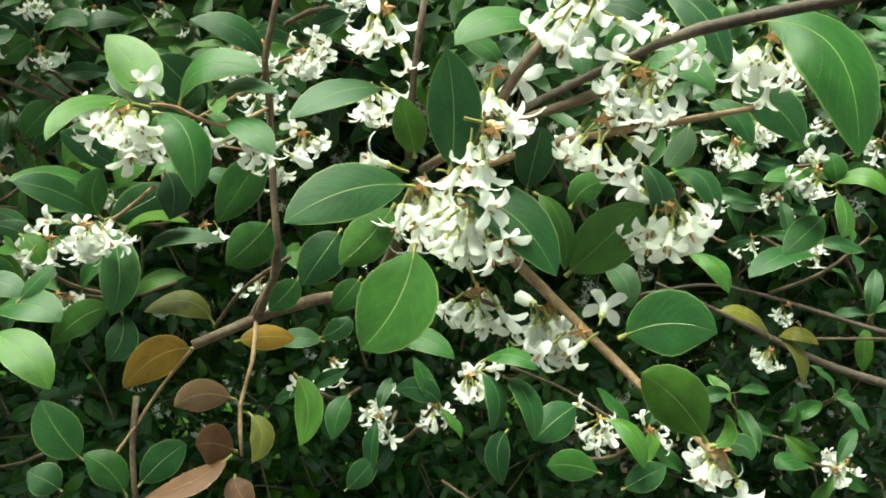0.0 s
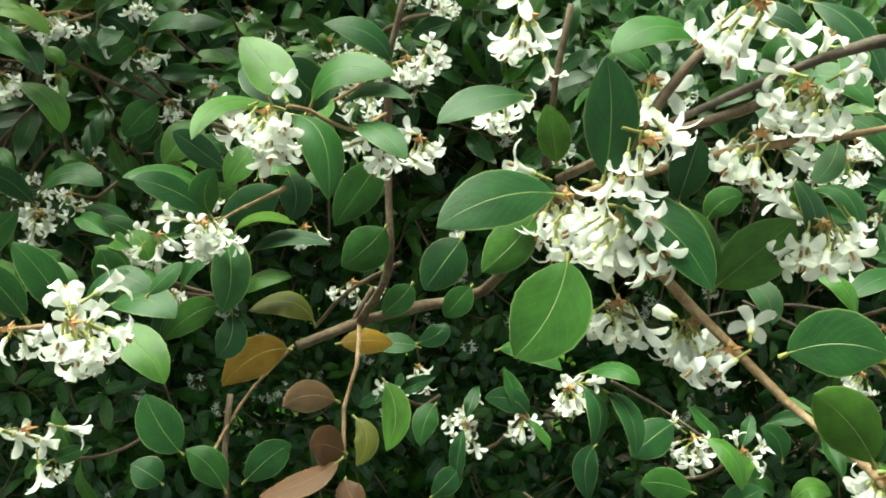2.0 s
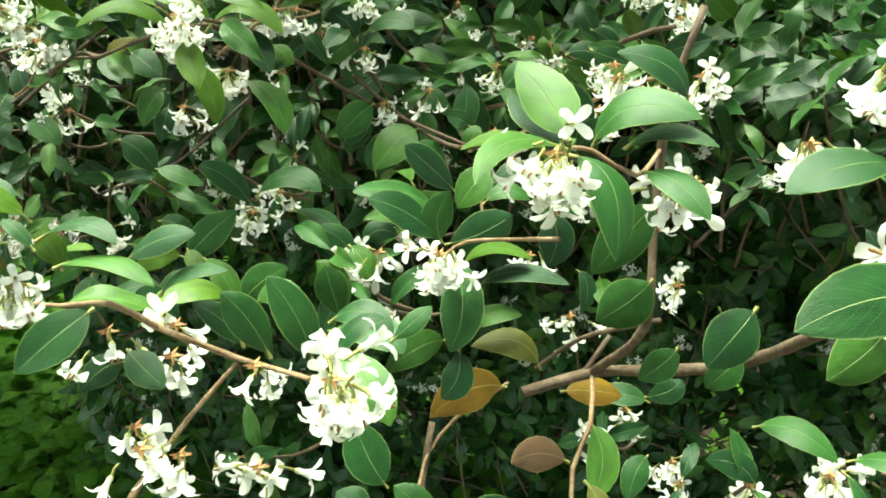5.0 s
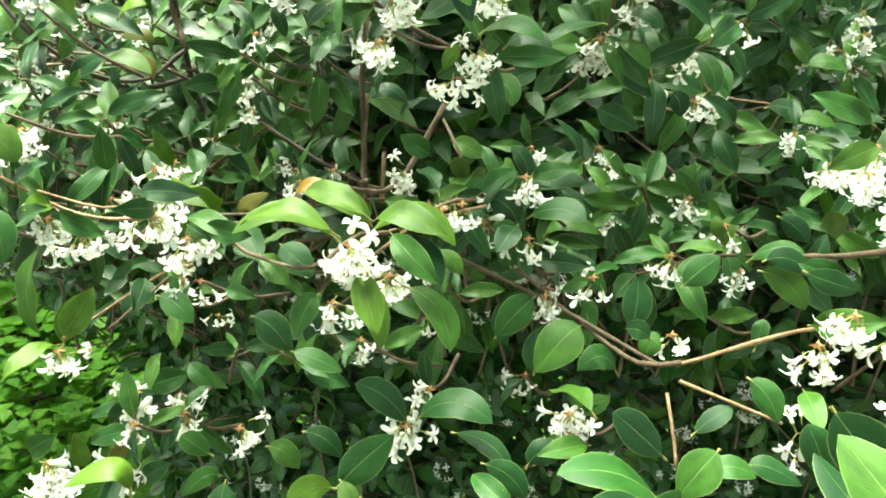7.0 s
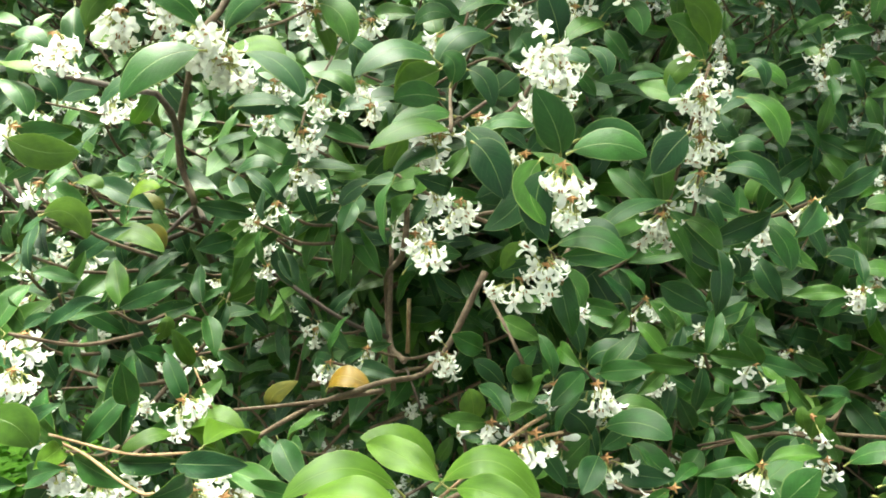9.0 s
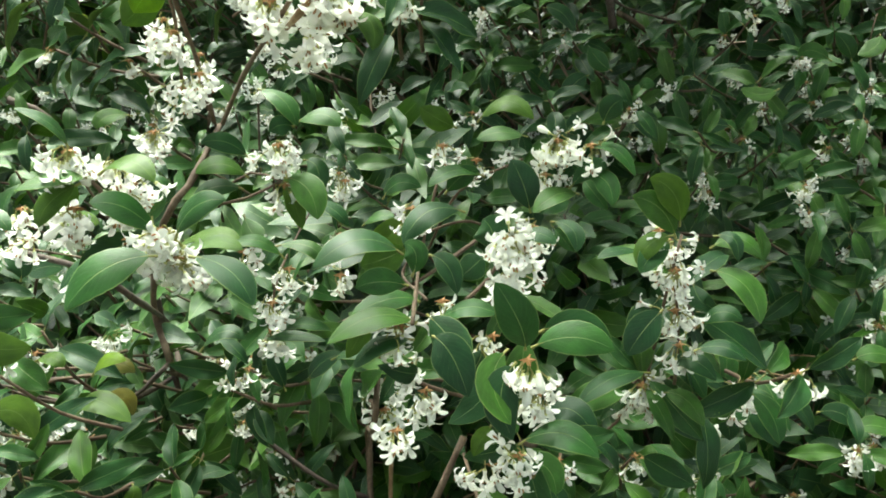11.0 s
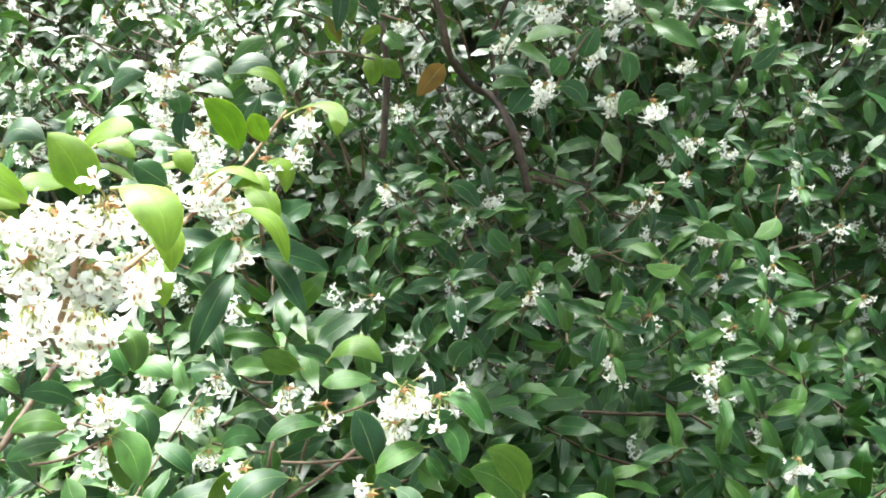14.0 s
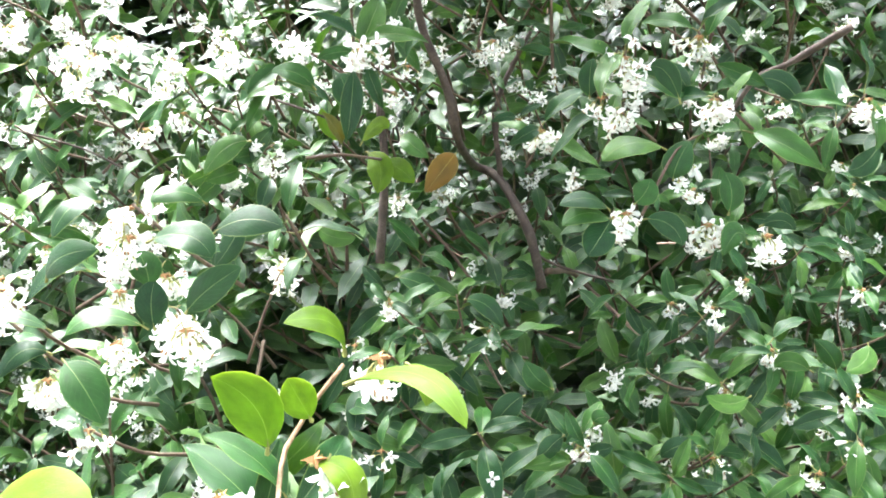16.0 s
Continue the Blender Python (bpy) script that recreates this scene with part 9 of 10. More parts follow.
bent_leaf(stem_86, (-0.1536, 0.6666, 1.4349), (-0.1595, 0.6647, 1.4486), (-0.1667, 0.6654, 1.4516), 0.0100, (-0.06, -0.99, -0.13))
bent_leaf(stem_92, (-0.0678, 0.8275, 1.4389), (-0.0781, 0.8243, 1.4563), (-0.0944, 0.8239, 1.4607), 0.0157, (0.26, -0.95, 0.16))
bent_leaf(stem_86, (-0.0373, 0.7808, 1.4183), (-0.0474, 0.7755, 1.4062), (-0.0559, 0.7759, 1.4034), 0.0125, (0.04, -0.96, 0.27))
bent_leaf(stem_91, (-0.0645, 0.8153, 1.2800), (-0.0784, 0.8106, 1.2880), (-0.0881, 0.8109, 1.2844), 0.0118, (0.21, -0.97, 0.15))
bent_leaf(stem_91, (-0.0509, 0.8180, 1.2795), (-0.0547, 0.8155, 1.2905), (-0.0640, 0.8170, 1.3007), 0.0125, (-0.07, -0.99, -0.08))
bent_leaf(stem_91, (-0.0970, 0.8377, 1.2595), (-0.1119, 0.8317, 1.2553), (-0.1258, 0.8320, 1.2606), 0.0132, (0.18, -0.80, 0.57))
bent_leaf(stem_84, (-0.1312, 0.8183, 1.2312), (-0.1455, 0.8129, 1.2326), (-0.1561, 0.8128, 1.2250), 0.0130, (0.11, -0.92, 0.36))
bent_leaf(stem_70, (-0.2379, 0.7798, 1.2730), (-0.2479, 0.7747, 1.2672), (-0.2587, 0.7739, 1.2531), 0.0156, (0.06, -0.97, 0.22))
bent_leaf(stem_84, (-0.2208, 0.7834, 1.2758), (-0.2306, 0.7795, 1.2837), (-0.2374, 0.7815, 1.2937), 0.0139, (0.22, -0.97, 0.10))
bent_leaf(stem_84, (-0.2130, 0.7528, 1.2573), (-0.2209, 0.7483, 1.2519), (-0.2293, 0.7482, 1.2417), 0.0117, (0.02, -0.96, 0.26))
bent_leaf(stem_84, (-0.1969, 0.7565, 1.2631), (-0.1936, 0.7551, 1.2669), (-0.1872, 0.7587, 1.2660), 0.0098, (0.12, -0.94, 0.32))
bent_leaf(stem_70, (-0.2826, 0.8262, 1.3260), (-0.2673, 0.8262, 1.3220), (-0.2569, 0.8298, 1.3060), 0.0148, (0.42, -0.82, 0.39))
bent_leaf(stem_88, (-0.3322, 0.8379, 1.3407), (-0.3161, 0.8379, 1.3365), (-0.3015, 0.8430, 1.3277), 0.0145, (0.33, -0.83, 0.46))
bent_leaf(stem_87, (-0.3612, 0.7637, 1.3814), (-0.3503, 0.7628, 1.3742), (-0.3376, 0.7679, 1.3735), 0.0112, (0.25, -0.93, 0.26))
bent_leaf(stem_87, (-0.3702, 0.6809, 1.3922), (-0.3753, 0.6766, 1.3781), (-0.3851, 0.6759, 1.3667), 0.0129, (0.01, -0.98, 0.19))
leaf(stem_89, (-0.3563, 0.8146, 1.4528), (-0.3503, 0.7989, 1.4757), 0.0122, (-0.24, 0.77, 0.59))
leaf(stem_87, (-0.3287, 0.7229, 1.4268), (-0.3328, 0.7030, 1.4441), 0.0094, (0.91, -0.37, -0.20), 2, "olive")
leaf(stem_89, (-0.3423, 0.7241, 1.4553), (-0.3592, 0.7029, 1.4672), 0.0104, (0.82, -0.53, 0.22), 3)
leaf(stem_85, (-0.0956, 1.0100, 1.3771), (-0.0925, 1.0097, 1.4102), 0.0143, (-0.11, -0.99, 0.00))
leaf(stem_85, (-0.0854, 0.9244, 1.3707), (-0.0595, 0.9201, 1.3679), 0.0113, (-0.16, -0.99, 0.04), 3)
leaf(stem_87, (-0.3973, 0.7399, 1.4173), (-0.4099, 0.7172, 1.4105), 0.0116, (0.85, -0.51, 0.12), 2)
leaf(stem_87, (-0.3686, 0.7159, 1.4123), (-0.3691, 0.6997, 1.3932), 0.0108, (0.52, -0.65, 0.55), 2)
leaf(stem_87, (-0.2935, 0.7124, 1.4309), (-0.2755, 0.7012, 1.4175), 0.0108, (-0.28, -0.89, 0.36), 2)
inflorescence(rear_shrub, (-0.2233, 0.7720, 1.4331), 14, size=0.76, seed=161)
inflorescence(rear_shrub, (-0.1767, 0.6917, 1.4605), 12, size=0.76, seed=162)
inflorescence(rear_shrub, (-0.1406, 0.7112, 1.4710), 14, size=0.76, seed=163)
inflorescence(rear_shrub, (-0.1374, 0.6825, 1.4378), 14, size=0.76, seed=164)
inflorescence(rear_shrub, (-0.1880, 0.7157, 1.4448), 11, size=0.76, seed=165)
inflorescence(rear_shrub, (-0.1414, 0.6801, 1.3808), 11, size=0.76, seed=166)
inflorescence(rear_shrub, (-0.1176, 0.6678, 1.3761), 12, size=0.76, seed=167)
inflorescence(rear_shrub, (-0.0466, 0.7711, 1.4410), 12, size=0.76, seed=168)
inflorescence(rear_shrub, (-0.0202, 1.1597, 1.4057), 8, size=0.76, seed=169)
inflorescence(shrub, (-0.4138, 0.5810, 1.3300), 19, size=0.76, seed=170)
inflorescence(rear_shrub, (-0.3798, 0.6228, 1.3485), 14, size=0.76, seed=171)
inflorescence(rear_shrub, (-0.4137, 0.6321, 1.3359), 12, size=0.76, seed=172)
inflorescence(rear_shrub, (-0.5057, 0.7068, 1.3766), 9, size=0.76, seed=173)
inflorescence(rear_shrub, (-0.3829, 0.7590, 1.3603), 11, size=0.76, seed=174)
inflorescence(rear_shrub, (-0.2986, 0.6612, 1.4695), 12, size=0.76, seed=175)
inflorescence(rear_shrub, (-0.4737, 0.8023, 1.4949), 16, size=0.76, seed=176)
inflorescence(rear_shrub, (-0.1782, 0.6600, 1.3879), 12, size=0.76, seed=177)
inflorescence(shrub, (-0.2485, 0.4485, 1.3472), 5, size=0.57, seed=178)
inflorescence(shrub, (-0.2653, 0.4384, 1.3419), 16, size=0.65, seed=179)
inflorescence(shrub, (-0.2590, 0.4383, 1.3332), 19, size=0.65, seed=180)
inflorescence(rear_shrub, (-0.5244, 0.7683, 1.5043), 19, size=0.76, seed=181)
inflorescence(rear_shrub, (-0.5499, 0.7472, 1.5133), 14, size=0.76, seed=182)
inflorescence(rear_shrub, (-0.5004, 0.7836, 1.5089), 16, size=0.76, seed=183)
inflorescence(rear_shrub, (-0.4398, 0.8194, 1.4992), 14, size=0.76, seed=184)
inflorescence(rear_shrub, (-0.3995, 0.8358, 1.5069), 14, size=0.76, seed=185)
inflorescence(rear_shrub, (-0.4750, 0.6315, 1.3670), 12, size=0.76, seed=186)
inflorescence(rear_shrub, (-0.4920, 0.7978, 1.4490), 16, size=0.76, seed=187)
inflorescence(rear_shrub, (-0.4487, 0.8221, 1.4446), 12, size=0.76, seed=188)
inflorescence(rear_shrub, (-0.4501, 0.6669, 1.4713), 11, size=0.76, seed=189)
inflorescence(rear_shrub, (-0.3513, 0.9308, 1.4785), 9, size=0.76, seed=190)
inflorescence(rear_shrub, (-0.2626, 0.8694, 1.5033), 11, size=0.76, seed=191)
inflorescence(rear_shrub, (-0.0624, 0.9292, 1.4547), 9, size=0.76, seed=192)
inflorescence(rear_shrub, (0.0385, 1.1472, 1.4094), 11, size=0.76, seed=193)
sprig(rear_shrub, (-0.2233, 0.7760, 1.4362), 2, 0, seed=9743)
sprig(rear_shrub, (-0.1767, 0.6957, 1.4637), 3, 0, seed=6063)
sprig(rear_shrub, (-0.1406, 0.7152, 1.4741), 3, 0, seed=2615)
sprig(rear_shrub, (-0.1374, 0.6865, 1.4409), 3, 0, seed=227)
sprig(rear_shrub, (-0.1880, 0.7197, 1.4479), 2, 0, seed=2980)
sprig(rear_shrub, (-0.0466, 0.7751, 1.4441), 3, 0, seed=5880)
sprig(rear_shrub, (-0.0202, 1.1637, 1.4089), 3, 0, seed=6710)
sprig(shrub, (-0.3820, 0.6003, 1.4006), 2, 0, seed=8510)
sprig(shrub, (-0.4138, 0.5850, 1.3332), 1, 0, seed=5346)
sprig(rear_shrub, (-0.3798, 0.6268, 1.3517), 2, 0, seed=8788)
sprig(rear_shrub, (-0.4137, 0.6361, 1.3390), 2, 0, seed=8860)
sprig(rear_shrub, (-0.5057, 0.7108, 1.3797), 3, 0, seed=3256)
sprig(rear_shrub, (-0.2986, 0.6652, 1.4727), 2, 0, seed=6593)
sprig(rear_shrub, (-0.4737, 0.8063, 1.4981), 3, 0, seed=1138)
sprig(rear_shrub, (-0.5490, 0.7576, 1.4886), 3, 0, seed=4844)
sprig(rear_shrub, (-0.5227, 0.7787, 1.4785), 3, 5, seed=6777)
sprig(rear_shrub, (-0.5587, 0.7550, 1.4521), 3, 0, seed=3668)
sprig(rear_shrub, (-0.5424, 0.7697, 1.4220), 3, 0, seed=3499)
sprig(rear_shrub, (-0.4716, 0.8129, 1.4598), 3, 5, seed=2250)
sprig(rear_shrub, (-0.4396, 0.8281, 1.4714), 3, 0, seed=1385)
sprig(rear_shrub, (-0.4247, 0.9151, 1.4197), 3, 0, seed=3890)
sprig(rear_shrub, (-0.4085, 0.9213, 1.3961), 3, 5, seed=195)
sprig(rear_shrub, (-0.3457, 0.6784, 1.3913), 3, 0, seed=4277)
sprig(rear_shrub, (-0.3822, 0.9301, 1.3906), 3, 0, seed=119)
sprig(rear_shrub, (-0.3413, 0.8870, 1.3952), 3, 5, seed=8838)
sprig(rear_shrub, (-0.3234, 0.8642, 1.4890), 3, 5, seed=9075)
sprig(rear_shrub, (-0.2798, 1.0221, 1.4968), 3, 0, seed=1538)
sprig(rear_shrub, (0.0085, 1.1568, 1.4524), 3, 0, seed=1093)
sprig(rear_shrub, (0.0244, 1.1542, 1.3799), 3, 5, seed=1878)
sprig(rear_shrub, (0.0438, 1.1475, 1.3410), 3, 5, seed=9906)
sprig(rear_shrub, (-0.0358, 0.9615, 1.3464), 3, 0, seed=8927)
sprig(rear_shrub, (-0.0926, 0.8809, 1.3300), 3, 5, seed=8652)
sprig(rear_shrub, (-0.1378, 0.9537, 1.3028), 3, 5, seed=1152)
sprig(rear_shrub, (-0.1820, 0.9533, 1.2934), 3, 0, seed=6815)
sprig(rear_shrub, (-0.2780, 0.9815, 1.3179), 3, 0, seed=1976)
sprig(rear_shrub, (-0.2905, 0.8435, 1.3271), 3, 0, seed=1276)
sprig(rear_shrub, (-0.3138, 0.8346, 1.3042), 3, 0, seed=5786)
sprig(rear_shrub, (-0.3253, 0.8888, 1.3515), 3, 0, seed=2792)
sprig(rear_shrub, (-0.1625, 0.8555, 1.2702), 3, 0, seed=4006)
sprig(rear_shrub, (-0.0696, 0.8609, 1.2476), 3, 5, seed=1092)
sprig(rear_shrub, (-0.1556, 0.7611, 1.2321), 3, 0, seed=6767)
sprig(rear_shrub, (-0.0992, 0.8292, 1.2102), 3, 0, seed=6799)
sprig(rear_shrub, (-0.0605, 0.8182, 1.2162), 3, 5, seed=4929)
sprig(rear_shrub, (-0.3236, 0.8045, 1.2630), 3, 0, seed=8330)
sprig(rear_shrub, (-0.3318, 0.8094, 1.2929), 3, 0, seed=3895)
sprig(rear_shrub, (-0.3524, 0.7939, 1.2572), 3, 5, seed=1431)
sprig(rear_shrub, (-0.2647, 0.7565, 1.2564), 3, 0, seed=626)
sprig(rear_shrub, (-0.2538, 0.7487, 1.2281), 3, 5, seed=8361)
sprig(rear_shrub, (0.0017, 0.9488, 1.3128), 3, 5, seed=6747)
sprig(rear_shrub, (-0.4088, 0.8392, 1.4908), 3, 0, seed=2852)
sprig(rear_shrub, (-0.5270, 0.6920, 1.4011), 3, 0, seed=5317)
sprig(shrub, (-0.4597, 0.6116, 1.3537), 3, 5, seed=5652)

# the last outer leaves
bent_leaf(stem_77, (-0.2437, 0.4580, 1.3671), (-0.2446, 0.4515, 1.3757), (-0.2523, 0.4447, 1.3769), 0.0074, (0.83, -0.14, 0.54), "young")
bent_leaf(stem_77, (-0.2587, 0.4476, 1.3479), (-0.2580, 0.4418, 1.3597), (-0.2645, 0.4359, 1.3677), 0.0110, (0.63, -0.73, -0.25), "young")
bent_leaf(stem_77, (-0.2522, 0.4578, 1.3522), (-0.2537, 0.4545, 1.3583), (-0.2556, 0.4529, 1.3633), 0.0080, (0.55, -0.82, -0.19), "young")
bent_leaf(stem_77, (-0.2438, 0.4554, 1.3616), (-0.2254, 0.4487, 1.3654), (-0.2143, 0.4411, 1.3567), 0.0072, (0.00, -0.31, 0.95), "young")
bent_leaf(stem_77, (-0.2330, 0.4684, 1.3634), (-0.2278, 0.4657, 1.3604), (-0.2274, 0.4636, 1.3546), 0.0053, (0.40, -0.68, 0.62), "young")
bent_leaf(stem_77, (-0.2499, 0.4494, 1.3456), (-0.2412, 0.4468, 1.3449), (-0.2389, 0.4437, 1.3348), 0.0084, (0.54, -0.39, 0.75), "young")
bent_leaf(stem_77, (-0.2932, 0.4012, 1.3428), (-0.2808, 0.3993, 1.3552), (-0.2657, 0.3985, 1.3562), 0.0123, (-0.39, -0.65, 0.66), "young")
bent_leaf(stem_77, (-0.2565, 0.4195, 1.3397), (-0.2443, 0.4168, 1.3443), (-0.2324, 0.4146, 1.3384), 0.0077, (0.01, -0.20, 0.98), "young")
bent_leaf(stem_77, (-0.2608, 0.4081, 1.3384), (-0.2649, 0.4043, 1.3429), (-0.2692, 0.4018, 1.3463), 0.0092, (0.70, -0.69, 0.20))
bent_leaf(stem_77, (-0.2921, 0.4016, 1.3448), (-0.2797, 0.4013, 1.3463), (-0.2688, 0.4014, 1.3408), 0.0056, (0.17, -0.13, 0.98), "young")
bent_leaf(stem_77, (-0.2738, 0.4158, 1.3415), (-0.2675, 0.4142, 1.3454), (-0.2603, 0.4140, 1.3449), 0.0062, (-0.28, -0.45, 0.85), "young")
bent_leaf(stem_77, (-0.2447, 0.4168, 1.3369), (-0.2361, 0.4157, 1.3402), (-0.2304, 0.4148, 1.3363), 0.0068, (-0.06, -0.69, 0.72), "young")
bent_leaf(stem_87, (-0.3843, 0.5819, 1.4022), (-0.3915, 0.5733, 1.4006), (-0.3967, 0.5676, 1.3890), 0.0106, (0.11, -0.72, 0.68))
bent_leaf(stem_87, (-0.3430, 0.5911, 1.3995), (-0.3509, 0.5829, 1.4049), (-0.3604, 0.5770, 1.4013), 0.0102, (0.49, -0.52, 0.70))
bent_leaf(stem_87, (-0.3639, 0.5849, 1.3850), (-0.3489, 0.5817, 1.3876), (-0.3339, 0.5810, 1.3810), 0.0118, (0.05, -0.49, 0.87))
bent_leaf(stem_61, (-0.3498, 0.5558, 1.3700), (-0.3499, 0.5549, 1.3776), (-0.3538, 0.5562, 1.3841), 0.0112, (0.50, -0.85, 0.17))
bent_leaf(stem_61, (-0.3479, 0.5548, 1.3550), (-0.3484, 0.5540, 1.3648), (-0.3477, 0.5566, 1.3732), 0.0120, (0.52, -0.85, 0.08))
bent_leaf(stem_61, (-0.3500, 0.5543, 1.3557), (-0.3627, 0.5454, 1.3624), (-0.3729, 0.5389, 1.3564), 0.0115, (0.30, -0.40, 0.86))
bent_leaf(stem_62, (-0.3477, 0.5757, 1.3576), (-0.3358, 0.5725, 1.3674), (-0.3217, 0.5730, 1.3757), 0.0135, (-0.16, -0.98, 0.09))
bent_leaf(stem_87, (-0.3943, 0.5872, 1.3736), (-0.4029, 0.5786, 1.3764), (-0.4124, 0.5719, 1.3646), 0.0114, (0.11, -0.60, 0.79))
bent_leaf(stem_78, (-0.4002, 0.5724, 1.3407), (-0.3881, 0.5674, 1.3311), (-0.3784, 0.5647, 1.3167), 0.0167, (0.33, -0.77, 0.54))
bent_leaf(stem_78, (-0.4101, 0.5814, 1.3500), (-0.4194, 0.5730, 1.3576), (-0.4332, 0.5667, 1.3595), 0.0089, (0.50, -0.25, 0.83))
bent_leaf(stem_57, (-0.4168, 0.5890, 1.3388), (-0.4243, 0.5807, 1.3420), (-0.4316, 0.5747, 1.3315), 0.0108, (0.33, -0.68, 0.66))
bent_leaf(stem_87, (-0.3273, 0.7619, 1.4252), (-0.3169, 0.7557, 1.4159), (-0.3181, 0.7513, 1.4000), 0.0158, (0.14, -0.89, 0.43), "young")
bent_leaf(stem_87, (-0.3190, 0.7631, 1.4180), (-0.3063, 0.7579, 1.4142), (-0.2971, 0.7565, 1.4050), 0.0130, (-0.16, -0.96, 0.23), "young")
bent_leaf(stem_81, (-0.2886, 0.8531, 1.4255), (-0.2949, 0.8426, 1.4155), (-0.3082, 0.8357, 1.3983), 0.0183, (0.42, -0.87, 0.25), "yellow")
bent_leaf(stem_87, (-0.3306, 0.7615, 1.4287), (-0.3182, 0.7577, 1.4398), (-0.3109, 0.7565, 1.4376), 0.0104, (-0.32, -0.92, 0.20), "young")
bent_leaf(stem_89, (-0.3405, 0.7611, 1.4481), (-0.3371, 0.7606, 1.4614), (-0.3384, 0.7639, 1.4721), 0.0166, (0.34, -0.94, 0.08))
bent_leaf(stem_89, (-0.3407, 0.7594, 1.4308), (-0.3482, 0.7561, 1.4413), (-0.3522, 0.7588, 1.4520), 0.0105, (0.64, -0.70, 0.33), "young")
bent_leaf(stem_86, (-0.1839, 0.6569, 1.3869), (-0.1896, 0.6477, 1.3785), (-0.1950, 0.6425, 1.3707), 0.0142, (0.33, -0.81, 0.49))
bent_leaf(stem_86, (-0.1715, 0.6595, 1.3851), (-0.1606, 0.6548, 1.3829), (-0.1548, 0.6519, 1.3736), 0.0106, (-0.29, -0.94, 0.20))
bent_leaf(stem_86, (-0.1851, 0.6568, 1.3895), (-0.1947, 0.6482, 1.3955), (-0.2068, 0.6420, 1.3930), 0.0116, (0.45, -0.48, 0.75))
bent_leaf(stem_86, (-0.1840, 0.6566, 1.3843), (-0.1948, 0.6476, 1.3892), (-0.2057, 0.6414, 1.3842), 0.0119, (0.38, -0.54, 0.75))
bent_leaf(stem_86, (-0.1751, 0.6593, 1.3917), (-0.1701, 0.6590, 1.3966), (-0.1674, 0.6621, 1.4029), 0.0118, (0.10, -0.98, 0.18))
bent_leaf(stem_86, (-0.1569, 0.6747, 1.4013), (-0.1549, 0.6739, 1.4091), (-0.1489, 0.6782, 1.4194), 0.0137, (0.03, -0.98, 0.18))
bent_leaf(stem_86, (-0.1593, 0.6756, 1.4158), (-0.1747, 0.6653, 1.4191), (-0.1886, 0.6582, 1.4113), 0.0150, (0.20, -0.55, 0.81))
bent_leaf(stem_86, (-0.1328, 0.6786, 1.3847), (-0.1310, 0.6780, 1.3951), (-0.1337, 0.6803, 1.4044), 0.0111, (-0.12, -0.99, 0.08))
bent_leaf(stem_86, (-0.1187, 0.6812, 1.3790), (-0.1109, 0.6762, 1.3820), (-0.1048, 0.6739, 1.3776), 0.0078, (-0.46, -0.89, 0.06))
bent_leaf(stem_86, (-0.1240, 0.6793, 1.3713), (-0.1299, 0.6714, 1.3771), (-0.1367, 0.6657, 1.3673), 0.0117, (0.63, -0.70, 0.34))
bent_leaf(stem_86, (-0.1458, 0.7015, 1.4399), (-0.1520, 0.6939, 1.4501), (-0.1635, 0.6885, 1.4528), 0.0114, (0.60, -0.80, 0.01))
bent_leaf(stem_86, (-0.1229, 0.7061, 1.4335), (-0.1192, 0.6991, 1.4267), (-0.1206, 0.6946, 1.4149), 0.0098, (-0.24, -0.84, 0.49))
bent_leaf(stem_86, (-0.1938, 0.7116, 1.4439), (-0.1936, 0.7105, 1.4537), (-0.1921, 0.7140, 1.4641), 0.0116, (0.06, -0.99, 0.11))
bent_leaf(stem_91, (-0.0336, 0.8164, 1.2987), (-0.0375, 0.8070, 1.2900), (-0.0499, 0.8010, 1.2843), 0.0137, (0.14, -0.75, 0.64))

# more blossoming shoot ends
sprig(shrub, (0.1737, 0.4048, 1.0411), 2, 6, seed=401, size=0.72)
sprig(shrub, (0.2286, 0.4350, 1.0341), 2, 5, seed=402, size=0.72)
sprig(shrub, (0.1692, 0.4169, 1.0202), 2, 8, seed=403, size=0.72)
sprig(shrub, (0.1971, 0.3943, 1.0189), 3, 0, seed=404, size=0.72)
sprig(shrub, (0.2521, 0.4299, 1.0229), 2, 4, seed=405, size=0.72)
sprig(shrub, (0.1856, 0.3879, 1.0057), 2, 6, seed=406, size=0.72)
sprig(shrub, (0.1478, 0.3889, 1.0082), 2, 5, seed=407, size=0.72)
sprig(shrub, (0.1943, 0.3599, 0.9932), 2, 8, seed=408, size=0.72)
sprig(shrub, (0.1750, 0.3882, 0.9831), 2, 4, seed=409, size=0.72)
sprig(shrub, (0.2323, 0.3796, 0.9876), 3, 0, seed=410, size=0.72)
sprig(shrub, (0.2537, 0.4107, 0.8668), 2, 0, seed=411, size=0.85)
sprig(shrub, (0.1914, 0.4101, 0.8665), 2, 0, seed=412, size=0.85)
sprig(shrub, (0.2262, 0.3985, 0.8416), 2, 0, seed=413, size=0.85)
sprig(shrub, (0.2741, 0.4318, 0.9106), 2, 0, seed=414, size=0.85)
sprig(shrub, (0.1967, 0.2964, 0.9067), 2, 6, seed=415, size=0.72)
sprig(shrub, (-0.1845, 0.3947, 1.0715), 2, 0, seed=416, size=0.72)
sprig(shrub, (-0.2078, 0.4246, 1.0879), 2, 5, seed=417, size=0.72)
sprig(shrub, (-0.1233, 0.4165, 1.0699), 2, 6, seed=418, size=0.72)
sprig(shrub, (-0.1021, 0.4522, 1.0747), 2, 3, seed=419, size=0.72)
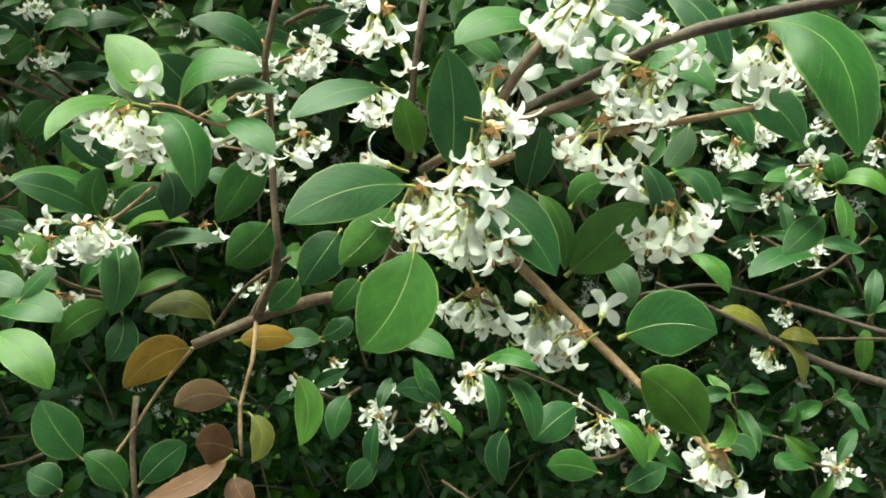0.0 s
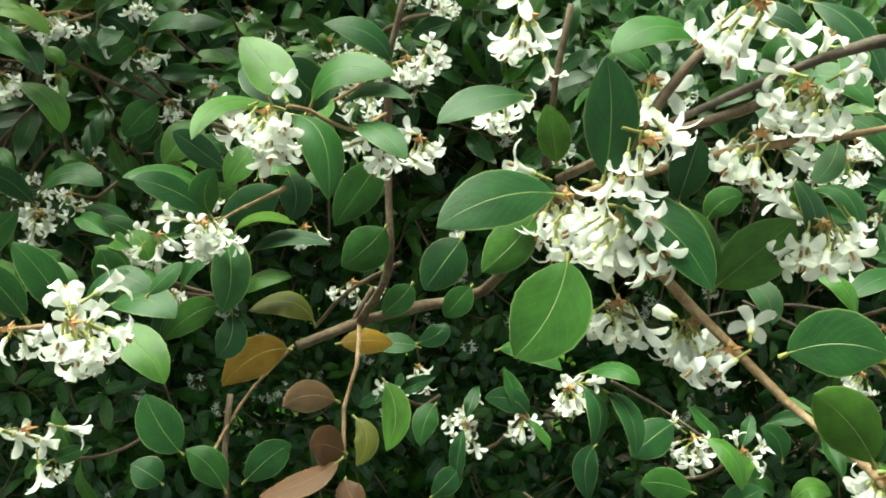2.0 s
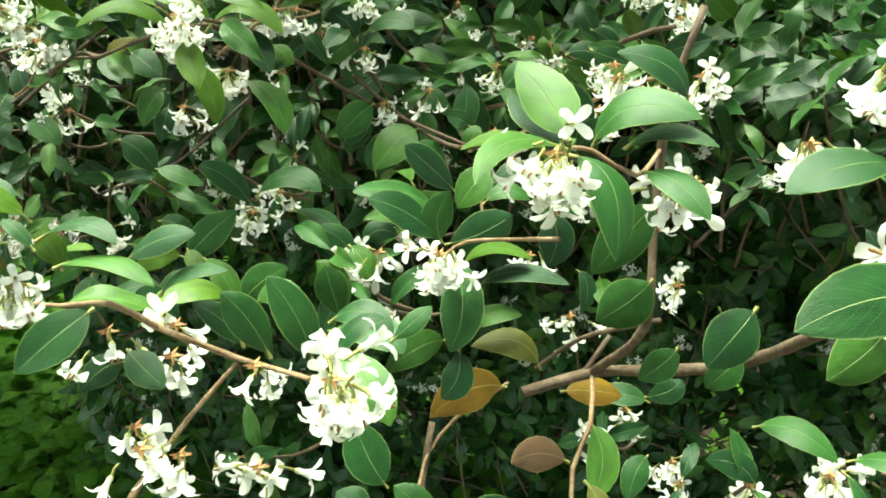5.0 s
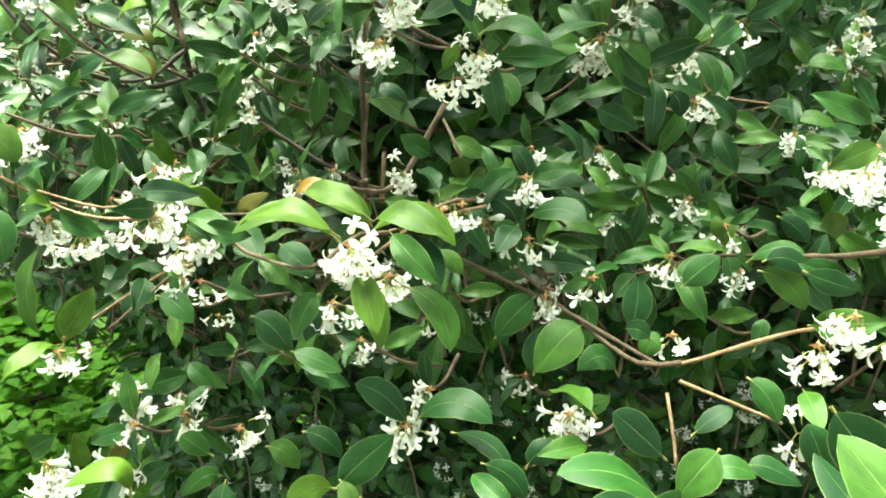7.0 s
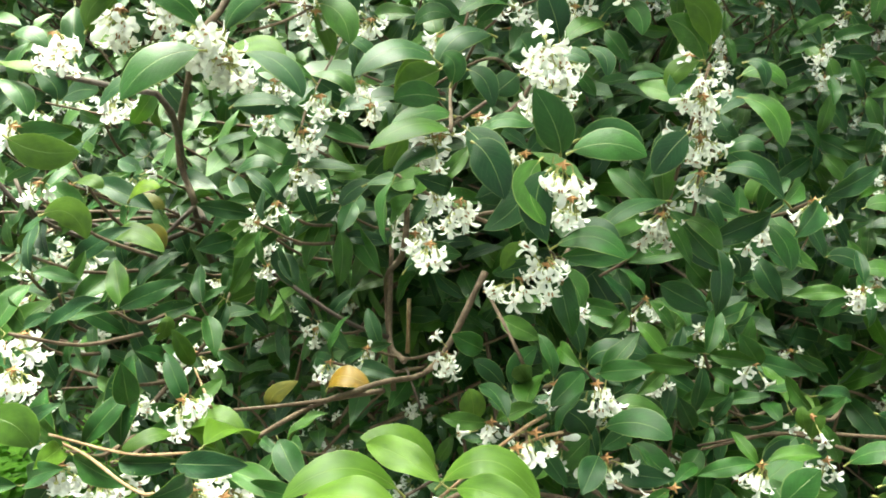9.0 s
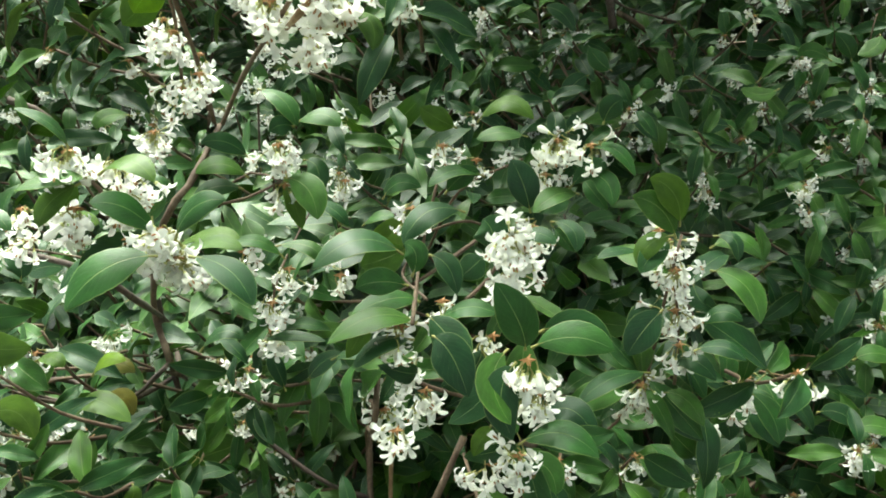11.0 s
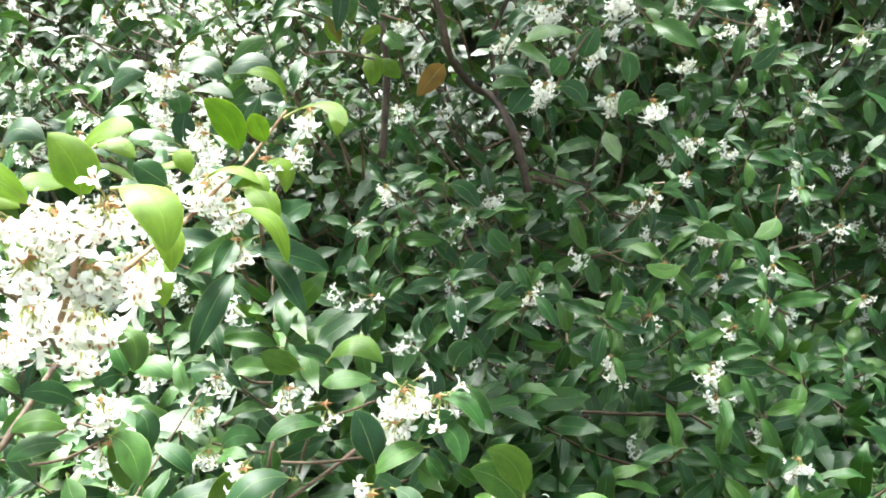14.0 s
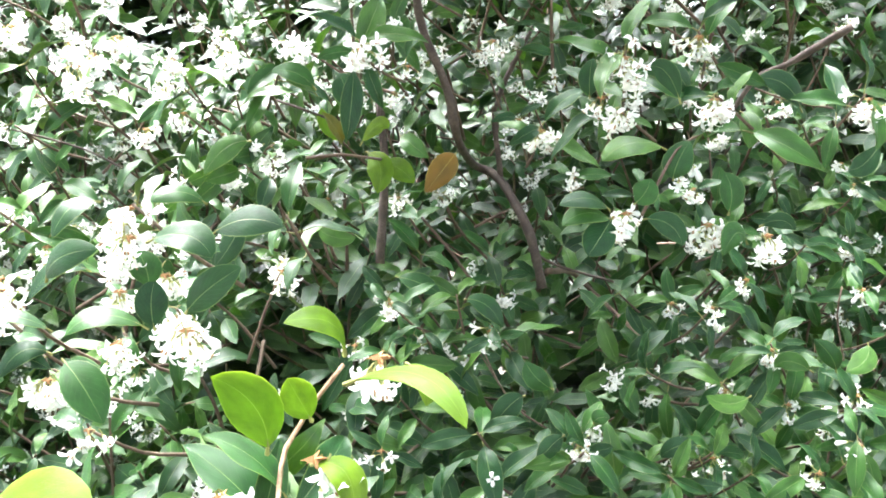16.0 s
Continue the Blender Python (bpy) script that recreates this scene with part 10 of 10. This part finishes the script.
sprig(shrub, (-0.1552, 0.4100, 1.0566), 2, 5, seed=420, size=0.72)
sprig(shrub, (-0.0585, 0.4553, 1.0805), 3, 0, seed=421, size=0.72)
sprig(shrub, (-0.1463, 0.5056, 1.0711), 3, 0, seed=422, size=0.85)
sprig(shrub, (-0.1509, 0.2744, 1.0278), 2, 6, seed=423, size=0.72)
sprig(shrub, (-0.1431, 0.2846, 1.0028), 2, 4, seed=424, size=0.72)
sprig(shrub, (-0.0483, 0.3101, 0.9388), 2, 5, seed=425, size=0.72)
sprig(shrub, (0.1047, 0.2874, 0.9355), 2, 4, seed=426, size=0.72)
sprig(shrub, (0.0099, 0.2914, 0.9452), 1, 6, seed=427, size=0.72)
sprig(shrub, (-0.0155, 0.2939, 0.9369), 1, 6, seed=428, size=0.72)
inflorescence(shrub, (-0.1482, 0.1472, 1.0408), 6, size=0.66, seed=430)
sprig(shrub, (-0.2154, 0.3002, 0.8978), 2, 6, seed=432, size=0.72)
inflorescence(shrub, (-0.2294, 0.3072, 1.0983), 16, size=0.72, seed=435)
sprig(shrub, (-0.2256, 0.3820, 1.0915), 1, 5, seed=437, size=0.72)
sprig(shrub, (-0.2117, 0.3827, 1.0891), 1, 0, seed=438, size=0.72)
sprig(shrub, (-0.2005, 0.3830, 1.0866), 1, 4, seed=439, size=0.72)
sprig(shrub, (-0.1696, 0.5324, 1.0418), 3, 7, seed=440, size=0.85)
sprig(shrub, (-0.2172, 0.3727, 1.0688), 1, 5, seed=441, size=0.72)
sprig(shrub, (-0.3101, 0.4349, 0.9884), 3, 0, seed=442, size=0.85)
sprig(shrub, (-0.2396, 0.4556, 1.0142), 3, 0, seed=443, size=0.85)
sprig(shrub, (-0.2489, 0.4472, 0.9984), 3, 4, seed=444, size=0.85)
sprig(shrub, (-0.3380, 0.3689, 1.0403), 2, 5, seed=445, size=0.72)
sprig(shrub, (-0.3576, 0.3761, 1.0205), 1, 0, seed=446, size=0.72)
sprig(shrub, (-0.2661, 0.3963, 1.0082), 2, 5, seed=447, size=0.72)
sprig(shrub, (-0.1807, 0.3969, 1.0066), 1, 4, seed=448, size=0.72)
sprig(shrub, (-0.3339, 0.3403, 0.9832), 2, 5, seed=449, size=0.72)
sprig(shrub, (-0.3313, 0.3041, 1.0016), 2, 6, seed=451, size=0.72)
sprig(shrub, (-0.1973, 0.4359, 1.0907), 2, 0, seed=452, size=0.72)
sprig(shrub, (-0.1648, 0.5372, 1.0437), 2, 0, seed=455, size=0.85)
sprig(shrub, (-0.1256, 0.5507, 1.0477), 2, 6, seed=456, size=0.85)
inflorescence(shrub, (-0.1171, 0.3891, 1.0457), 4, size=0.72, seed=457)
inflorescence(shrub, (-0.0570, 0.2738, 1.1037), 10, size=0.66, seed=458)
inflorescence(shrub, (-0.0386, 0.4268, 1.0967), 8, size=0.72, seed=459)
sprig(shrub, (-0.0580, 0.4818, 1.1014), 2, 14, seed=460, size=0.72)
inflorescence(shrub, (-0.0832, 0.2968, 1.0284), 4, size=0.72, seed=464)
inflorescence(shrub, (-0.1320, 0.2721, 1.0081), 6, size=0.72, seed=465)
inflorescence(shrub, (-0.1537, 0.1711, 1.0498), 3, size=0.66, seed=469)
inflorescence(shrub, (-0.1293, 0.1684, 1.0534), 5, size=0.66, seed=470)
inflorescence(shrub, (-0.0669, 0.3090, 0.9979), 4, size=0.72, seed=472)
sprig(shrub, (-0.3040, 0.3814, 1.0008), 2, 0, seed=473, size=0.72)
sprig(shrub, (-0.2421, 0.4536, 1.0378), 3, 0, seed=474, size=0.72)
sprig(shrub, (-0.1855, 0.5439, 1.0681), 3, 0, seed=475, size=0.85)
sprig(shrub, (-0.1353, 0.5364, 1.0257), 3, 0, seed=476, size=0.85)
inflorescence(shrub, (-0.3823, 0.3269, 1.0737), 6, size=0.72, seed=478)
sprig(shrub, (-0.4629, 0.4664, 1.0863), 2, 6, seed=480, size=0.85)
sprig(shrub, (-0.4108, 0.5539, 1.1121), 3, 6, seed=481, size=0.85)
sprig(shrub, (-0.3769, 0.5210, 1.1407), 2, 8, seed=482, size=0.85)
sprig(shrub, (-0.3254, 0.4478, 1.0684), 2, 5, seed=483, size=0.72)
sprig(shrub, (-0.3087, 0.4564, 1.0745), 2, 5, seed=484, size=0.72)
sprig(shrub, (-0.2697, 0.4523, 1.1619), 1, 0, seed=485, size=0.72)
sprig(shrub, (-0.3509, 0.5214, 1.1222), 2, 0, seed=486, size=0.85)
sprig(shrub, (-0.2185, 0.5448, 1.0741), 2, 6, seed=487, size=0.85)
sprig(shrub, (-0.1793, 0.5587, 1.0750), 2, 6, seed=488, size=0.85)
sprig(shrub, (-0.1627, 0.5455, 1.0339), 2, 5, seed=489, size=0.85)
sprig(rear_shrub, (-0.0224, 0.7545, 1.1330), 3, 10, seed=490, size=0.85)
inflorescence(shrub, (-0.0564, 0.3926, 1.1236), 14, size=0.72, seed=491)
inflorescence(shrub, (-0.0912, 0.4615, 1.0486), 6, size=0.72, seed=494)
sprig(shrub, (-0.3732, 0.3520, 0.9711), 2, 10, seed=496, size=0.72)
sprig(shrub, (-0.3474, 0.3581, 0.9650), 1, 5, seed=497, size=0.72)
inflorescence(shrub, (-0.3659, 0.2868, 0.9743), 16, size=0.72, seed=498)
sprig(shrub, (-0.3511, 0.3114, 0.9664), 1, 8, seed=499, size=0.72)
sprig(shrub, (-0.2145, 0.3573, 1.0144), 1, 6, seed=500, size=0.72)
sprig(shrub, (-0.1529, 0.3711, 0.9985), 1, 8, seed=501, size=0.72)
sprig(shrub, (-0.4244, 0.3850, 1.0810), 3, 0, seed=502, size=0.72)
sprig(shrub, (-0.4186, 0.4770, 1.0761), 3, 0, seed=503, size=0.85)
sprig(shrub, (-0.3520, 0.4226, 1.0334), 3, 0, seed=504, size=0.72)
sprig(shrub, (-0.3280, 0.3797, 0.9975), 2, 0, seed=505, size=0.72)
sprig(shrub, (-0.1384, 0.5245, 1.0203), 2, 0, seed=506, size=0.85)
sprig(shrub, (-0.1026, 0.4950, 1.0045), 2, 0, seed=507, size=0.72)
sprig(shrub, (-0.4780, 0.4211, 1.0944), 2, 8, seed=508, size=0.72)
sprig(shrub, (-0.4938, 0.4993, 1.0783), 3, 5, seed=509, size=0.85)
sprig(shrub, (-0.4667, 0.4490, 1.0705), 2, 6, seed=510, size=0.72)
sprig(shrub, (-0.4360, 0.3712, 1.1045), 2, 10, seed=511, size=0.72)
sprig(shrub, (-0.3523, 0.3666, 1.0820), 2, 8, seed=512, size=0.72)
sprig(shrub, (-0.3900, 0.3739, 1.0738), 2, 10, seed=513, size=0.72)
sprig(shrub, (-0.4348, 0.3933, 1.1606), 1, 0, seed=514, size=0.72)
sprig(rear_shrub, (-0.0557, 0.7770, 1.0917), 3, 6, seed=516, size=0.85)
sprig(rear_shrub, (-0.0789, 0.7058, 0.9843), 2, 5, seed=517, size=0.85)
sprig(rear_shrub, (-0.0408, 0.8019, 1.1439), 3, 6, seed=518, size=0.85)
inflorescence(shrub, (-0.3828, 0.4440, 1.2605), 14, size=0.72, seed=523)
inflorescence(shrub, (-0.3262, 0.5188, 1.2291), 12, size=0.72, seed=526)
inflorescence(shrub, (-0.3393, 0.4022, 1.3010), 14, size=0.72, seed=527)
inflorescence(shrub, (-0.3467, 0.4286, 1.2854), 10, size=0.72, seed=528)
inflorescence(shrub, (-0.2641, 0.4894, 1.2511), 6, size=0.72, seed=529)
inflorescence(shrub, (-0.2491, 0.4926, 1.2445), 5, size=0.72, seed=530)
inflorescence(shrub, (-0.2176, 0.4904, 1.2390), 14, size=0.72, seed=532)
inflorescence(shrub, (-0.2156, 0.4554, 1.2227), 10, size=0.72, seed=534)
inflorescence(shrub, (-0.2180, 0.4253, 1.2110), 16, size=0.72, seed=535)
inflorescence(shrub, (-0.2404, 0.3894, 1.1769), 10, size=0.72, seed=537)
inflorescence(shrub, (-0.2546, 0.3966, 1.1566), 8, size=0.72, seed=538)
inflorescence(shrub, (-0.2374, 0.4021, 1.2060), 5, size=0.72, seed=539)
inflorescence(shrub, (-0.1999, 0.3871, 1.1822), 12, size=0.72, seed=540)
inflorescence(shrub, (-0.2221, 0.4141, 1.1902), 6, size=0.72, seed=541)
inflorescence(shrub, (-0.1669, 0.4597, 1.2226), 4, size=0.72, seed=542)
inflorescence(shrub, (-0.1600, 0.4585, 1.2073), 12, size=0.72, seed=544)
inflorescence(shrub, (-0.1596, 0.4602, 1.1905), 10, size=0.72, seed=546)
inflorescence(shrub, (-0.1572, 0.4679, 1.1735), 8, size=0.72, seed=547)
sprig(shrub, (-0.1878, 0.5002, 1.1449), 1, 5, seed=551, size=0.72)
inflorescence(shrub, (-0.3186, 0.4405, 1.2031), 6, size=0.72, seed=552)
inflorescence(shrub, (-0.3300, 0.4439, 1.1860), 10, size=0.72, seed=553)
inflorescence(shrub, (-0.3320, 0.4500, 1.1678), 8, size=0.72, seed=554)
inflorescence(shrub, (-0.3428, 0.4449, 1.2083), 8, size=0.72, seed=555)
inflorescence(shrub, (-0.3019, 0.4551, 1.1974), 6, size=0.72, seed=556)
sprig(shrub, (-0.0720, 0.5473, 1.0985), 2, 10, seed=557, size=0.72)
sprig(shrub, (-0.4691, 0.4484, 1.1107), 2, 8, seed=558, size=0.72)
sprig(shrub, (-0.4465, 0.4534, 1.1016), 1, 6, seed=559, size=0.72)
sprig(shrub, (-0.3595, 0.4680, 1.1428), 2, 5, seed=560, size=0.72)
sprig(shrub, (-0.3670, 0.4634, 1.1322), 2, 0, seed=561, size=0.72)
sprig(shrub, (-0.4604, 0.4389, 1.1522), 2, 8, seed=562, size=0.72)
inflorescence(shrub, (-0.3882, 0.3708, 1.2272), 8, size=0.72, seed=563)
sprig(rear_shrub, (-0.0268, 0.7425, 1.1438), 2, 8, seed=564, size=0.85)
sprig(rear_shrub, (-0.1226, 0.8262, 1.2213), 2, 6, seed=565, size=0.85)
inflorescence(shrub, (-0.3807, 0.5858, 1.3806), 10, size=0.72, seed=573)
inflorescence(shrub, (-0.3720, 0.5711, 1.3676), 10, size=0.72, seed=574)
inflorescence(shrub, (-0.3477, 0.5752, 1.3531), 12, size=0.72, seed=575)
inflorescence(shrub, (-0.3794, 0.5776, 1.3457), 10, size=0.72, seed=576)
sprig(shrub, (-0.4383, 0.5869, 1.3669), 1, 12, seed=579, size=0.72)
sprig(shrub, (-0.4152, 0.6064, 1.3010), 2, 6, seed=580, size=0.72)
sprig(rear_shrub, (-0.3773, 0.7439, 1.3564), 2, 6, seed=582, size=0.85)
sprig(rear_shrub, (-0.3270, 0.8040, 1.3270), 2, 5, seed=583, size=0.85)
sprig(rear_shrub, (-0.2620, 0.8265, 1.3001), 2, 0, seed=584, size=0.85)
sprig(rear_shrub, (-0.1191, 0.8501, 1.3155), 2, 6, seed=585, size=0.85)
sprig(rear_shrub, (-0.0787, 0.8562, 1.2836), 2, 0, seed=586, size=0.85)
sprig(rear_shrub, (-0.2024, 0.7526, 1.2475), 2, 0, seed=587, size=0.85)
sprig(rear_shrub, (-0.3216, 0.7461, 1.2474), 3, 5, seed=588, size=0.85)
sprig(rear_shrub, (-0.3288, 0.7416, 1.2184), 2, 7, seed=589, size=0.85)
sprig(rear_shrub, (-0.3053, 0.7457, 1.2055), 2, 4, seed=590, size=0.85)
sprig(rear_shrub, (-0.2541, 0.7774, 1.1993), 2, 6, seed=591, size=0.85)
sprig(rear_shrub, (-0.1216, 0.8304, 1.2239), 2, 0, seed=592, size=0.85)
sprig(rear_shrub, (-0.0354, 0.8325, 1.2557), 2, 0, seed=593, size=0.85)
sprig(rear_shrub, (-0.0386, 0.8190, 1.2302), 2, 0, seed=594, size=0.85)
sprig(rear_shrub, (-0.1499, 0.7804, 1.1996), 2, 6, seed=595, size=0.85)
sprig(rear_shrub, (-0.0643, 0.8208, 1.2030), 2, 0, seed=596, size=0.85)
sprig(rear_shrub, (-0.3248, 0.8530, 1.2954), 3, 5, seed=597, size=0.85)
inflorescence(rear_shrub, (-0.1796, 0.6934, 1.4356), 14, size=0.72, seed=601)
inflorescence(rear_shrub, (-0.1723, 0.7177, 1.4561), 12, size=0.72, seed=605)
inflorescence(rear_shrub, (-0.0400, 0.7870, 1.4363), 14, size=0.72, seed=606)
sprig(rear_shrub, (-0.3315, 0.7668, 1.4857), 2, 14, seed=607, size=0.85)
inflorescence(rear_shrub, (-0.1517, 0.6766, 1.4090), 6, size=0.72, seed=608)
sprig(rear_shrub, (-0.0711, 0.9248, 1.4431), 2, 0, seed=609, size=0.85)
sprig(rear_shrub, (-0.0311, 1.1353, 1.3951), 2, 8, seed=610, size=0.85)
sprig(rear_shrub, (0.0215, 1.0437, 1.3902), 3, 8, seed=611, size=0.85)
sprig(rear_shrub, (0.0148, 1.0158, 1.3294), 2, 0, seed=612, size=0.85)
sprig(rear_shrub, (-0.2889, 0.9853, 1.5152), 2, 8, seed=613, size=0.85)
sprig(rear_shrub, (-0.2277, 0.9969, 1.4912), 2, 8, seed=614, size=0.85)
sprig(rear_shrub, (-0.2603, 0.9928, 1.5262), 2, 8, seed=615, size=0.85)
sprig(rear_shrub, (-0.4923, 0.8327, 1.4795), 2, 12, seed=616, size=0.85)
sprig(rear_shrub, (-0.5446, 0.8234, 1.5063), 2, 14, seed=617, size=0.85)
sprig(rear_shrub, (-0.5855, 0.8114, 1.4788), 2, 12, seed=618, size=0.85)
sprig(rear_shrub, (-0.4523, 0.8380, 1.4408), 2, 12, seed=619, size=0.85)
inflorescence(shrub, (-0.3479, 0.5418, 1.3901), 12, size=0.72, seed=620)
inflorescence(shrub, (-0.3191, 0.5251, 1.3607), 12, size=0.72, seed=621)
sprig(rear_shrub, (-0.2113, 0.9139, 1.4052), 2, 10, seed=623, size=0.85)
sprig(rear_shrub, (-0.2528, 0.9293, 1.4521), 2, 9, seed=624, size=0.85)
sprig(rear_shrub, (-0.1579, 0.9481, 1.3973), 2, 9, seed=625, size=0.85)
sprig(rear_shrub, (-0.1173, 0.9793, 1.3925), 2, 11, seed=626, size=0.85)
sprig(rear_shrub, (-0.0916, 0.9606, 1.3537), 2, 10, seed=627, size=0.85)
sprig(rear_shrub, (-0.0769, 0.9343, 1.2764), 2, 10, seed=628, size=0.85)
sprig(rear_shrub, (-0.0294, 0.9190, 1.2173), 2, 9, seed=629, size=0.85)
sprig(rear_shrub, (-0.1465, 0.8204, 1.1800), 2, 0, seed=630, size=0.85)
sprig(rear_shrub, (-0.0747, 0.8586, 1.1640), 2, 7, seed=631, size=0.85)
sprig(rear_shrub, (-0.1065, 0.9227, 1.2467), 2, 6, seed=632, size=0.85)
sprig(rear_shrub, (0.0410, 0.9869, 1.2770), 2, 9, seed=633, size=0.85)
sprig(rear_shrub, (0.0696, 1.0580, 1.4550), 2, 9, seed=634, size=0.85)
sprig(rear_shrub, (-0.0146, 0.7855, 1.1162), 2, 10, seed=635, size=0.85)
sprig(rear_shrub, (0.0113, 1.0271, 1.3301), 2, 0, seed=636, size=0.85)
sprig(rear_shrub, (0.0571, 0.9630, 1.2169), 2, 7, seed=637, size=0.85)
sprig(rear_shrub, (-0.0224, 1.0315, 1.4410), 3, 0, seed=638, size=0.85)
sprig(rear_shrub, (-0.0466, 0.9674, 1.3107), 3, 0, seed=639, size=0.85)
sprig(rear_shrub, (0.0260, 1.0383, 1.3902), 3, 0, seed=640, size=0.85)
sprig(rear_shrub, (0.0373, 0.9312, 1.1709), 3, 0, seed=641, size=0.85)
sprig(rear_shrub, (-0.0234, 0.9466, 1.2597), 3, 0, seed=642, size=0.85)
sprig(rear_shrub, (0.0802, 1.0251, 1.3336), 3, 0, seed=643, size=0.85)
sprig(rear_shrub, (-0.1789, 0.9324, 1.3143), 3, 0, seed=644, size=0.85)
sprig(rear_shrub, (-0.1074, 0.8965, 1.2045), 3, 0, seed=645, size=0.85)
sprig(rear_shrub, (-0.1134, 1.0535, 1.4769), 2, 9, seed=646, size=0.85)
sprig(rear_shrub, (-0.1832, 1.0599, 1.5131), 2, 9, seed=647, size=0.85)
sprig(rear_shrub, (-0.0608, 1.0027, 1.2580), 2, 8, seed=648, size=0.85)
sprig(rear_shrub, (-0.2124, 0.8555, 1.2186), 2, 8, seed=649, size=0.85)
sprig(rear_shrub, (-0.1003, 0.9693, 1.2347), 2, 6, seed=650, size=0.85)
sprig(rear_shrub, (-0.2683, 0.8494, 1.2989), 2, 6, seed=651, size=0.85)
sprig(rear_shrub, (-0.0204, 1.0972, 1.4660), 2, 8, seed=652, size=0.85)
sprig(rear_shrub, (-0.0837, 1.0074, 1.3600), 2, 9, seed=653, size=0.85)
sprig(rear_shrub, (-0.0403, 1.0642, 1.3981), 3, 0, seed=654, size=0.85)
sprig(rear_shrub, (0.0092, 1.0742, 1.3710), 3, 0, seed=655, size=0.85)
sprig(rear_shrub, (-0.0239, 1.0177, 1.3098), 3, 0, seed=656, size=0.85)
